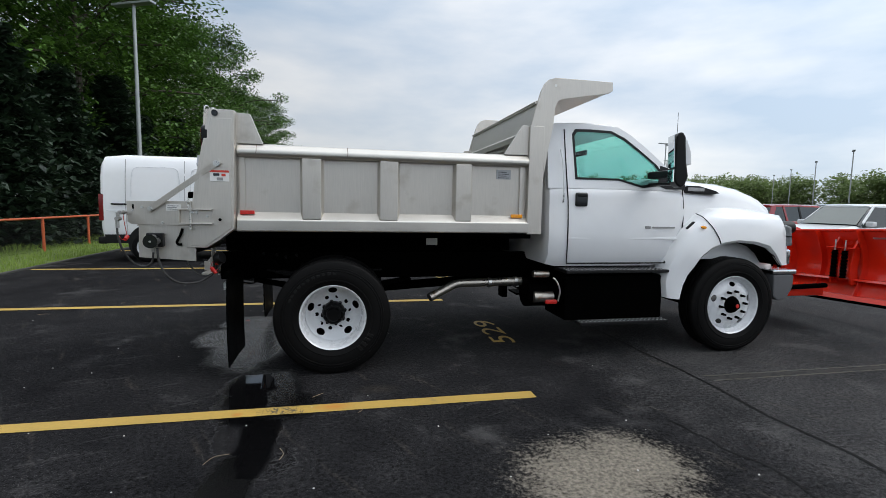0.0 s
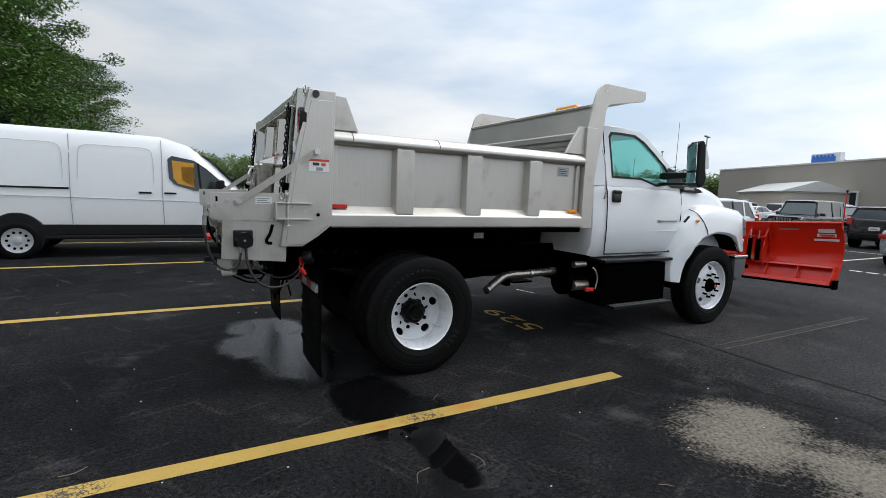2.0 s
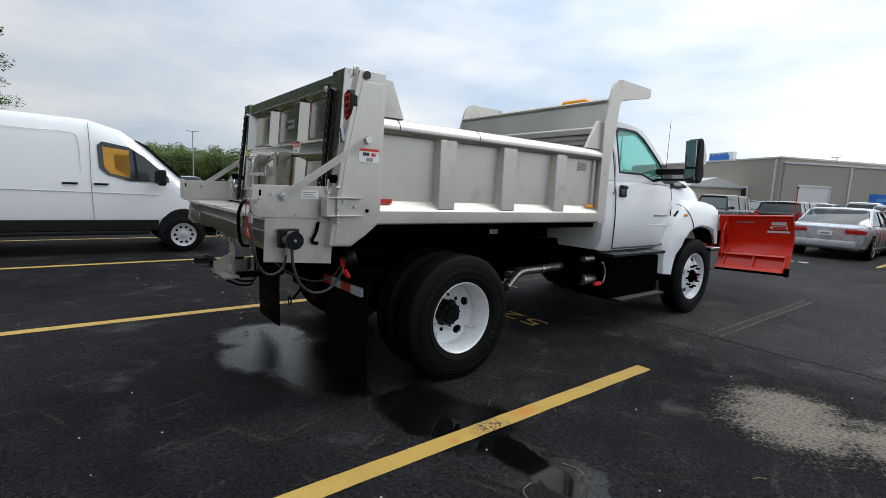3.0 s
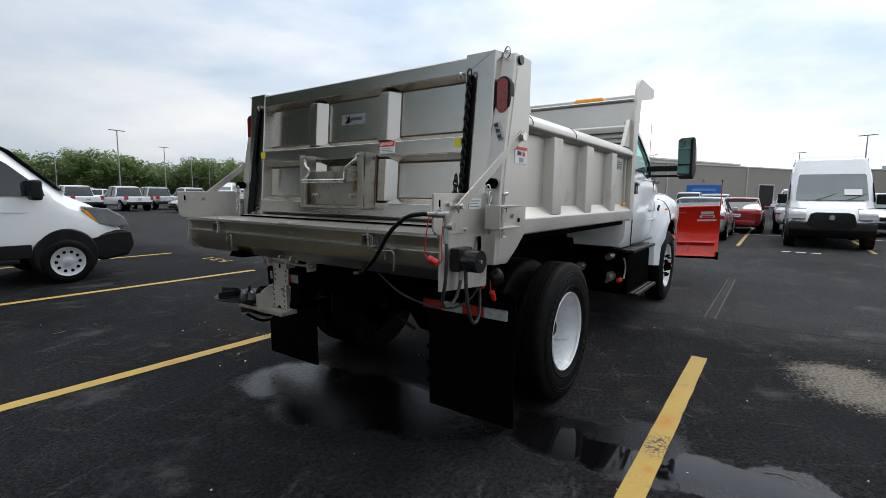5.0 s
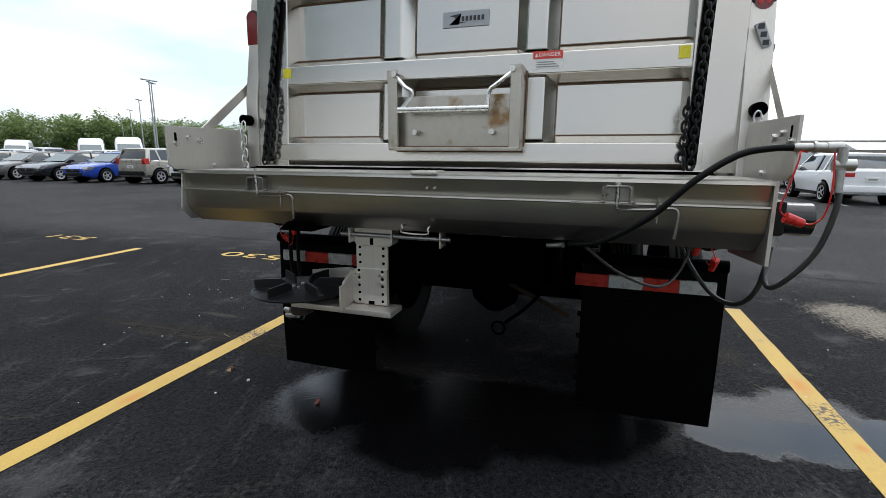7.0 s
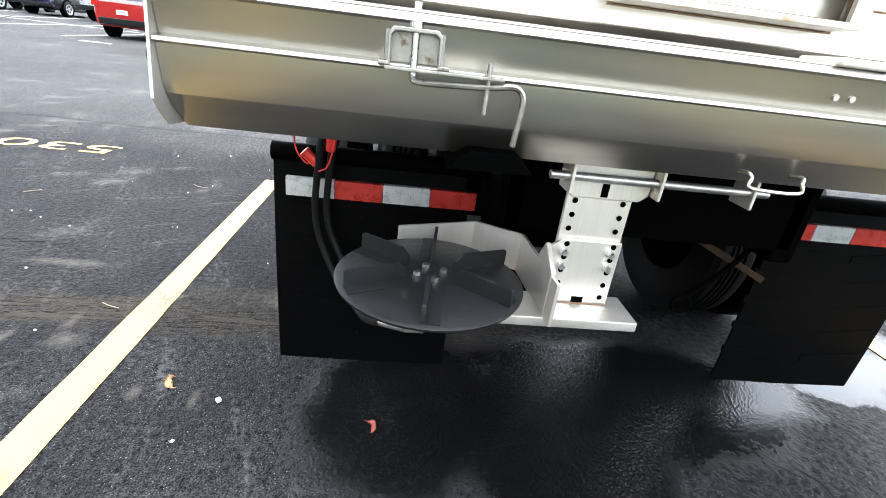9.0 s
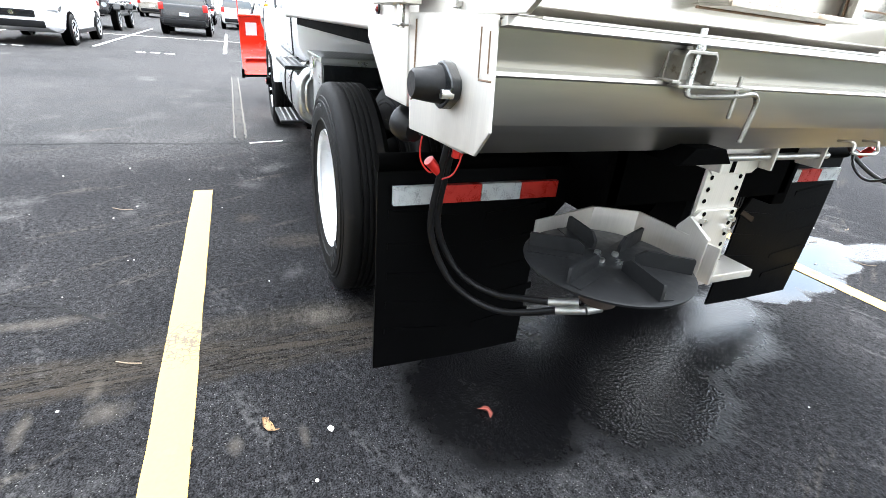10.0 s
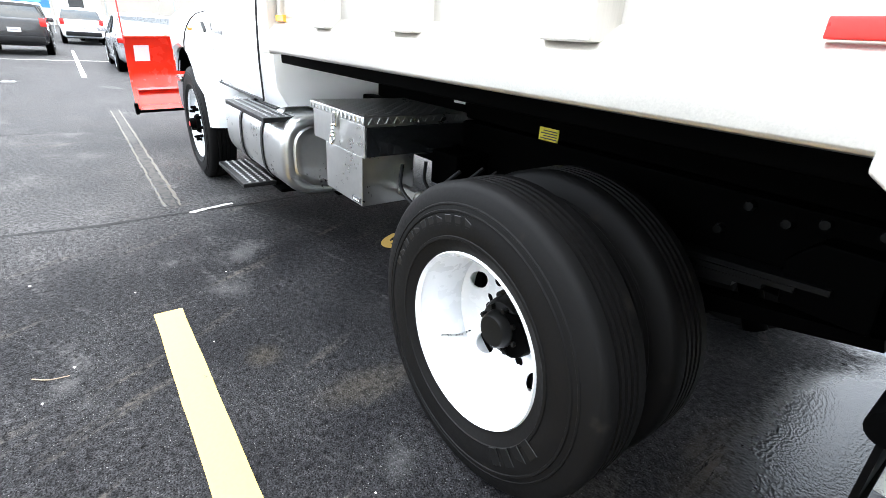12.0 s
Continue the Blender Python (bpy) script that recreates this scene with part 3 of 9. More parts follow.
# tool box with a tread-plate lid
tb = part("tool_box", bbox((0.945, 0.42, 0.835), (1.495, 1.0, 0.975), 0.006), ALU, truck, "aluminium underbody tool box with tread-plate lid")
part("lid", bbox((0.935, 0.41, 0.975), (1.505, 1.012, 1.013), 0.006), ALU, tb)
bm = B()
for i in range(17):
    for j in range(19):
        x, y = 0.962 + i * 0.0318, 0.44 + j * 0.0305
        a = 0.7854 if (i + j) % 2 else -0.7854
        d, w = Vector((math.cos(a), math.sin(a), 0)) * 0.012, Vector((-math.sin(a), math.cos(a), 0)) * 0.004
        c = Vector((x, y, 1.013))
        top = c + Vector((0, 0, 0.003))
        v = [bm.verts.new(q) for q in (c - d, c - w, c + d, c + w, top)]
        for k in range(4):
            bm.faces.new((v[k], v[(k + 1) % 4], v[4]))
for i in range(28):
    x, k = 0.948 + i * 0.0198, 0.008 * (-1) ** i
    prism(bm, [(x - 0.0035 - k, 0.981), (x + 0.0035 - k, 0.981), (x + 0.0035 + k, 1.007), (x - 0.0035 + k, 1.007)], "y", 1.0115, 1.015)
for j in range(28):
    y, k = 0.425 + j * 0.0205, 0.008 * (-1) ** j
    prism(bm, [(y - 0.0035 - k, 0.981), (y + 0.0035 - k, 0.981), (y + 0.0035 + k, 1.007), (y - 0.0035 + k, 1.007)], "x", 0.932, 0.9355)
tagged(part("tread_pattern", bm, ALU, tb, smooth=0), kind="stuff")
part("lower_compartment", bbox((0.985, 0.72, 0.605), (1.37, 0.994, 0.836), 0.006), ALU, tb)
part("black_end_panel", bbox((0.939, 0.43, 0.842), (0.945, 0.992, 0.968), 0.002), GLOSSB, tb, "gloss black end panel")
part("corner_weld", tube(B(), [(0.944, 1.001, 0.838), (0.9445, 1.0015, 0.905), (0.944, 1.001, 0.972)], 0.006, 6), DULLZINC, tb)
for y in (0.62, 0.86):
    part("lid_rivet", cyl(B(), (0.936, y, 0.972), (0.931, y, 0.972), 0.005, n=8), GALV, tb)
lt = part("latch", bbox((1.20, 1.0, 0.925), (1.235, 1.018, 0.995), 0.006), CHROME, tb, "chrome draw latch")
part("latch_spring", lathe(B(), [(0.008 + 0.003 * math.sin(i * 1.6), 0.885 + i * 0.004) for i in range(16)], (1.218, 1.020, 0.0), "z", 10), CHROME, lt)
part("latch_loop", tube(B(), [(1.204, 1.018, 0.905), (1.200, 1.026, 0.870), (1.218, 1.030, 0.852), (1.236, 1.026, 0.870), (1.232, 1.018, 0.905)], 0.005, 6), CHROME, lt)
part("maker_tag", bbox((1.0, 0.995, 0.618), (1.075, 0.999, 0.638)), INK, tb)
for k in range(4):
    part("tag_print", bbox((1.010 + 0.015 * k, 0.9992, 0.623), (1.020 + 0.015 * k, 1.0, 0.633)), LABEL, tb)
part("valve_pipe", cyl(B(), (0.78, 0.78, 0.66), (0.98, 0.78, 0.66), 0.030), DULLZINC, truck)
part("pipe_collar", cyl(B(), (0.84, 0.78, 0.66), (0.90, 0.78, 0.66), 0.038, n=8), DULLZINC, truck)
part("valve_block", bbox((0.74, 0.46, 0.70), (0.93, 0.66, 0.86), 0.01), BLACK, truck)
part("valve_handle", tube(B(), [(0.74, 0.78, 0.69), (0.73, 0.80, 0.72), (0.70, 0.86, 0.73)], 0.008, 6), BRASS, truck)
part("brass_fitting", cyl(B(), (0.68, 0.78, 0.66), (0.78, 0.78, 0.66), 0.028, n=6), BRASS, truck)
for k in range(3):
    y = 0.56 + 0.13 * k
    part("hydraulic_hose", tube(B(), [(0.93, y, 0.80), (0.90, y + 0.02, 0.72 - 0.012 * k), (0.80 - 0.02 * k, y + 0.01, 0.68 - 0.015 * k), (0.72, y - 0.06, 0.74), (0.66, y - 0.12, 0.82)], 0.009), HOSE, truck)
part("caution_label", bbox((0.365, 0.461, 0.98), (0.465, 0.464, 1.03)), YELLOW, truck, "yellow caution label on the subframe")

for k in range(4):
    part("label_print", bbox((0.372, 0.4641, 0.987 + k * 0.010), (0.455 - 0.012 * (k % 2), 0.4655, 0.991 + k * 0.010)), INK, truck)

# ---- cab ----
def cab_ring(x, zb, zt, w, wt, belly=0.02):
    half = [(w - 0.05, zb), (w + belly - 0.01, zb + 0.10), (w + belly, zb + 0.32), (w + 0.005, (zb + zt) / 2 + 0.12), (w, zt - 0.10), (wt, zt - 0.03), (wt - 0.03, zt)]
    return [(x, -y, z) for y, z in half] + [(x, y, z) for y, z in reversed(half)]


bm = B()
loft(bm, [cab_ring(x, zb, zt, w, wt) for x, zb, zt, w, wt in (
    (1.97, 0.96, 1.66, 0.95, 0.95), (1.99, 0.91, 1.66, 1.0, 0.99), (2.08, 0.89, 1.66, 1.015, 1.005), (2.6, 0.89, 1.66, 1.02, 1.01), (3.1, 0.89, 1.66, 1.015, 1.005),
    (3.34, 0.92, 1.67, 1.0, 0.985), (3.46, 1.15, 1.68, 0.98, 0.95))])
cab = part("cab", bm, WHITE, truck, "white painted cab")
# upper rear corner, pillars and roof
SLOPE = 0.17


def side_y(z, s, extra=0.0):
    """The cab's side above the belt line leans inwards."""
    return s * (1.005 + extra - SLOPE * max(0.0, z - 1.64) ** 1.15)


def lean_plate(pts, hole, s, thick, inset=0.0):
    """A plate with an opening in the leaning side of the cab."""
    bm = B()
    lo, li, ho, hi = [], [], [], []
    for k, (x, z) in enumerate(pts):
        lo.append(bm.verts.new((x, side_y(z, s, -inset), z)))
        ho.append(bm.verts.new((x, side_y(z, s, -inset - thick), z)))
    if hole is None:
        bm.faces.new(lo)
        bm.faces.new(list(reversed(ho)))
        n = len(pts)
        for i in range(n):
            j = (i + 1) % n
            bm.faces.new((lo[i], ho[i], ho[j], lo[j]))
        return bm
    for x, z in hole:
        li.append(bm.verts.new((x, side_y(z, s, -inset), z)))
        hi.append(bm.verts.new((x, side_y(z, s, -inset - thick), z)))
    n = len(pts)
    for i in range(n):
        j = (i + 1) % n
        bm.faces.new((lo[i], lo[j], li[j], li[i]))
        bm.faces.new((ho[j], ho[i], hi[i], hi[j]))
        bm.faces.new((lo[j], lo[i], ho[i], ho[j]))
        bm.faces.new((li[i], li[j], hi[j], hi[i]))
    return bm


SIDE_OUT = [(1.97, 1.64), (1.97, 1.95), (1.985, 2.20), (2.06, 2.255), (2.40, 2.265), (2.72, 2.245), (2.86, 2.17), (3.02, 2.05), (3.22, 1.885), (3.45, 1.69), (3.30, 1.64), (2.60, 1.64)]
SIDE_IN = [(2.255, 1.735), (2.245, 1.95), (2.235, 2.15), (2.27, 2.195), (2.42, 2.20), (2.64, 2.195), (2.78, 2.135), (2.93, 2.03), (3.11, 1.895), (3.25, 1.71), (2.95, 1.672), (2.70, 1.735)]
for s in (-1, 1):
    sp = part("cab_side", lean_plate(SIDE_OUT, SIDE_IN, s, 0.05), WHITE, truck)
    gl = part("door_glass", lean_plate([(x, z) for x, z in SIDE_IN], None, s, 0.005, 0.02), GLASS, truck, "green tinted door window")
    gl.visible_shadow = False
    cx, cz = 2.68, 1.94
    rim = [(cx + (x - cx) * 1.025, cz + (z - cz) * 1.045) for x, z in SIDE_IN]
    inn = [(cx + (x - cx) * 0.975, cz + (z - cz) * 0.95) for x, z in SIDE_IN]
    part("window_seal", lean_plate(rim, inn, s, 0.02, -0.004), BLACKP, truck)
    part("mirror_sail", lean_plate([(3.13, 1.69), (3.22, 1.655), (3.43, 1.655), (3.43, 1.705), (3.24, 1.865), (3.16, 1.885)], None, s, 0.01, -0.007), BLACKP, truck)
    # door seams, handle, grab details
    seam = lambda pts, r=0.006: tube(B(), pts, r, 5)
    part("door_seam", seam([(2.17, s * 1.035, 0.93), (2.17, s * 1.042, 1.2), (2.165, s * 1.03, 1.5), (2.16, s * 1.006, 1.66), (2.15, side_y(1.95, s, 0.001), 1.95), (2.145, side_y(2.2, s, 0.001), 2.2)]), BLACKP, truck)
    part("door_seam", seam([(3.24, s * 1.015, 0.93), (3.36, s * 1.022, 1.05), (3.425, s * 1.008, 1.25), (3.44, s * 0.992, 1.45), (3.43, s * 0.972, 1.66)]), BLACKP, truck)
    part("door_seam", seam([(2.17, s * 1.036, 0.925), (2.7, s * 1.04, 0.925), (3.24, s * 1.03, 0.925)], 0.008), BLACKP, truck)
    part("door_crease", bbox((2.18, s * 1.030 - 0.006, 1.155), (3.36, s * 1.030 + 0.006, 1.175), 0.004), WHITE, truck)
    h = part("door_handle", bbox((2.24, s * 1.028 - 0.016, 1.47), (2.365, s * 1.028 + 0.016, 1.60), 0.02, 3), GLOSSB, truck, "black door handle")
    part("grip", bbox((2.255, s * 1.05 - 0.008, 1.56), (2.35, s * 1.05 + 0.008, 1.59), 0.006), BLACKP, h)
    part("side_badge", bbox((3.07, s * 1.037 - 0.004, 1.268), (3.32, s * 1.037 + 0.004, 1.285), 0.002), LABELG, truck, "slim chrome and dark side badge")
    part("side_badge", bbox((2.99, s * 1.038 - 0.004, 1.263), (3.05, s * 1.038 + 0.004, 1.29), 0.004), LABELG, truck)
    part("grab_rail", tube(B(), [(2.11, s * 1.03, 1.50), (2.11, s * 1.045, 1.56), (2.10, s * 1.03, 1.85), (2.09, s * 0.985, 2.0)], 0.008, 6), ALU, truck)
    # mirror on its arm
    mr = part("mirror", bev(prism(B(), [(2.985, 1.68), (2.97, 1.74), (2.97, 2.09), (2.985, 2.13), (3.02, 2.135), (3.045, 2.09), (3.065, 1.86), (3.085, 1.75), (3.06, 1.67), (3.02, 1.65)], "y", s * 1.33, s * 1.50), 0.018, 3), BLACKP, truck, "tall black tow mirror")
    mr.matrix_basis = Matrix.Translation((3.03, s * 1.415, 0)) @ Matrix.Rotation(s * radians(19), 4, "Z") @ Matrix.Translation((-3.03, -s * 1.415, 0))
    part("mirror_glass", prism(B(), [(2.964, 1.83), (2.969, 1.83), (2.952, 2.11), (2.947, 2.11)], "y", s * 1.338, s * 1.482), MIRROR, mr)
    part("wide_angle_glass", bbox((2.962, min(s * 1.338, s * 1.482), 1.70), (2.969, max(s * 1.338, s * 1.482), 1.81), 0.0), MIRROR, mr)
    part("mirror_back", bev(prism(B(), [(3.05, 1.85), (3.03, 2.09), (3.06, 2.07), (3.10, 1.95), (3.105, 1.85)], "y", s * 1.335, s * 1.495), 0.012), WHITE, mr, "white mirror back")
    part("mirror_arm", bbox((3.02, min(s * 0.97, s * 1.36), 1.75), (3.10, max(s * 0.97, s * 1.36), 1.82), 0.02), BLACKP, truck, "black mirror arm")
    part("mirror_arm", bbox((3.03, min(s * 0.97, s * 1.36), 1.68), (3.09, max(s * 0.97, s * 1.36), 1.71), 0.012), BLACKP, truck)
# roof shell
bm = B()
rings = []
for x, z, w in ((1.975, 2.19, 0.86), (2.0, 2.235, 0.885), (2.10, 2.268, 0.895), (2.4, 2.285, 0.895), (2.66, 2.272, 0.885), (2.76, 2.235, 0.875)):
    half = [(w + 0.015, z - 0.05), (w - 0.02, z - 0.005), (w * 0.7, z + 0.022), (0.0, z + 0.03)]
    top = [(x, -y, q) for y, q in half] + [(x, y, q) for y, q in reversed(half[:-1])]
    rings.append(top + [(x, w - 0.02, z - 0.055), (x, -w + 0.02, z - 0.055)])
roof = part("roof", loft(bm, rings), WHITE, truck)
for x, y in ((2.66, 0), (2.65, 0.3), (2.65, -0.3), (2.62, 0.62), (2.62, -0.62)):
    part("clearance_lamp", bev(box(B(), (x - 0.05, y - 0.05, 2.285), (x + 0.05, y + 0.05, 2.315)), 0.018, 2), AMBER, roof)
part("rear_wall", bbox((1.972, -0.92, 1.60), (2.01, 0.92, 2.22), 0.01), WHITE, truck)
part("rear_glass", bbox((1.962, -0.6, 1.72), (1.970, 0.6, 2.10), 0.0), DARKGLASS, truck)
ws = B()
loft(ws, [[(x + dx, y * w, z + dz) for dx, dz in ((0.0, 0.0), (0.006, 0.006))for y in ((-1, -0.5, 0, 0.5, 1) if dx == 0 else (1, 0.5, 0, -0.5, -1))] for x, z, w in ((2.76, 2.235, 0.84), (3.02, 2.045, 0.87), (3.22, 1.88, 0.89), (3.42, 1.70, 0.91))])
wsg = part("windshield", ws, GLASS, truck, "clear windshield")
wsg.visible_shadow = False
part("cowl", bbox((3.36, -0.93, 1.62), (3.52, 0.93, 1.70), 0.02), BLACKP, truck)
# cabin inside
part("dashboard", bev(prism(B(), [(3.38, 1.64), (3.38, 1.72), (3.1, 1.76), (2.95, 1.70), (2.95, 1.5), (3.38, 1.5)], "y", -0.9, 0.9), 0.03), CABIN, truck)
for y in (-0.48, 0.45):
    st = part("seat", bev(prism(B(), [(2.18, 1.55), (2.16, 1.98), (2.28, 1.98), (2.36, 1.55)], "y", y - 0.25, y + 0.25), 0.05, 3), SEAT, truck, "grey cloth seat")
    part("headrest", bbox((2.17, y - 0.13, 2.0), (2.27, y + 0.13, 2.16), 0.04, 3), SEAT, st)
part("steering_wheel", lathe(B(), [(0.19 + 0.015 * math.cos(a), 0.015 * math.sin(a)) for a in (i * math.pi / 4 for i in range(8))], (0, 0, 0), "x", 28, True), CABIN, truck).matrix_basis = pose(2.86, 0.45, 1.86, 0, -25, 0)
part("interior_mirror", bbox((2.80, -0.12, 2.06), (2.83, 0.12, 2.12), 0.01), BLACKP, truck)
part("window_sticker", bbox((2.50, 0.935, 1.95), (2.62, 0.94, 2.08)), LABEL, truck)
# hood and fenders
bm = B()
rings = []
for x, z, w, zs in ((3.44, 1.735, 0.96, 1.30), (3.60, 1.755, 0.945, 1.30), (3.97, 1.745, 0.905, 1.3), (4.28, 1.70, 0.86, 1.25), (4.52, 1.63, 0.83, 1.2), (4.69, 1.545, 0.79, 1.15), (4.765, 1.44, 0.76, 1.1), (4.785, 1.30, 0.74, 1.1)):
    half = [(w + 0.03, zs - 0.35), (w + 0.03, zs), (w + 0.01, z - 0.16), (w - 0.04, z - 0.06), (w - 0.14, z - 0.012), (w * 0.55, z + 0.012), (w * 0.45, z + 0.035), (0, z + 0.04)]
    rings.append([(x, -y, q) for y, q in half] + [(x, y, q) for y, q in reversed(half[:-1])])
hood = part("hood", loft(bm, rings), WHITE, truck, "white sloping hood")
ARCH = [(3.372, 0.565), (3.405, 0.70), (3.455, 0.80), (3.50, 0.89), (3.565, 0.98), (3.68, 1.065), (3.82, 1.115), (3.97, 1.138), (4.17, 1.122), (4.33, 1.08), (4.45, 1.00), (4.54, 0.90)]
OUTER = [(3.235, 0.575), (3.20, 0.74), (3.22, 0.90), (3.30, 1.08), (3.42, 1.25), (3.56, 1.37), (3.74, 1.445), (4.00, 1.455), (4.28, 1.44), (4.56, 1.40), (4.66, 1.25), (4.68, 0.90)]
for s in (-1, 1):
    bm = B()
    rings = []
    for k in range(len(ARCH)):
        (ax, az), (ox, oz) = ARCH[k], OUTER[k]
        mx, mz = ax * 0.45 + ox * 0.55, az * 0.45 + oz * 0.55
        out = 1.155 if 2 < k < 10 else 1.12
        rings.append([(ax - 0.002, s * (out - 0.05), az + 0.004), (ax, s * (out - 0.025), az), (ax * 0.92 + ox * 0.08, s * out, az * 0.92 + oz * 0.08), (mx, s * (out - 0.01), mz), (ox * 0.85 + ax * 0.15, s * (out - 0.045), oz * 0.85 + az * 0.15), (ox, s * (out - 0.13), oz + (0.015 if 2 < k < 10 else 0)), (ox, s * 0.66, oz + (0.06 if 2 < k < 9 else 0))])
    fd = part("fender", loft(bm, rings), WHITE, truck, "white flared front fender")
    lin = [[(ax + dx, s * y, az + dz) for y, dx, dz in ((1.105, 0.004, -0.004), (0.56, 0.004, -0.004), (0.56, 0.012, 0.012), (1.105, 0.006, 0.012))] for ax, az in ARCH]
    part("wheel_arch_liner", loft(B(), lin), BLACK, fd, "black wheel arch liner")
    part("fender_seam", tube(B(), [(3.76, s * 1.158, 1.125), (3.73, s * 1.157, 1.19), (3.66, s * 1.135, 1.30), (3.60, s * 1.08, 1.385), (3.58, s * 1.0, 1.42)], 0.005, 5), BLACKP, fd)
    part("side_lamp", bev(prism(B(), [(3.55, 1.29), (3.565, 1.302), (3.59, 1.298), (3.60, 1.285), (3.585, 1.272), (3.56, 1.275)], "y", s * 1.08, s * 1.145), 0.004), AMBER, fd)
    lat = part("hood_latch", bbox((3.44, min(s * 1.03, s * 1.06), 1.27), (3.55, max(s * 1.03, s * 1.06), 1.31), 0.008), BLACKP, fd, "black rubber hood latch")
    lat.matrix_basis = Matrix.Translation((3.49, 0, 1.29)) @ Matrix.Rotation(-0.7, 4, "Y") @ Matrix.Translation((-3.49, 0, -1.29))
    vent = part("hood_vent", bev(prism(B(), [(3.47, 1.625), (3.47, 1.70), (3.62, 1.70), (3.82, 1.655), (3.87, 1.63), (3.80, 1.618)], "y", s * 0.86, s * 0.972), 0.004), BLACKP, hood, "black vent panel with chrome letters blurred")
    part("vent_badge", bbox((3.49, min(s * 0.973, s * 0.979), 1.645), (3.68, max(s * 0.973, s * 0.979), 1.682), 0.0), LAMP, hood)
    hl = part("headlight", bev(prism(B(), [(4.60, 1.09), (4.60, 1.32), (4.675, 1.30), (4.705, 1.10)], "y", s * 0.74, s * 1.085), 0.015), LAMP, truck, "clear stacked headlight")
    part("lamp_divider", bbox((4.60, min(s * 0.8, s * 1.09), 1.19), (4.68, max(s * 0.8, s * 1.09), 1.205), 0.004), BLACKP, hl)
    part("lower_lamp", bbox((4.62, min(s * 0.78, s * 1.08), 0.90), (4.70, max(s * 0.78, s * 1.08), 1.06), 0.02), CHROME, truck)
    part("plow_light", cyl(B(), (4.62, s * 0.86, 1.27), (4.90, s * 0.86, 1.285), 0.085, 0.07, n=18), BLACKP, truck, "black plow light housing at the headlight")
    part("bumper_end", bev(prism(B(), [(4.48, 0.80), (4.50, 0.56), (4.56, 0.52), (4.67, 0.54), (4.74, 0.66), (4.74, 0.80)], "y", s * 0.62, s * 1.10), 0.02), GREYP, truck)
    part("bumper_cap", bbox((4.46, min(s * 0.62, s * 1.11), 0.805), (4.76, max(s * 0.62, s * 1.11), 0.85), 0.012), CHROME, truck)
part("grille", bbox((4.66, -0.72, 0.92), (4.78, 0.72, 1.42), 0.03), CHROME, truck, "chrome grille")
part("bumper", bbox((4.66, -0.66, 0.52), (4.79, 0.66, 0.84), 0.03), CHROME, truck)
part("antenna", cyl(B(), (3.36, -0.93, 1.68), (3.36, -0.93, 2.42), 0.004, 0.002, 6), BLACKP, truck)
BEACON_LO, BEACON_HI = (1.90, -0.75, 2.40), (2.06, -0.43, 2.478)
part("beacon", bev(box(B(), BEACON_LO, BEACON_HI), 0.03, 3), AMBER, truck, "amber beacon on the cab shield")

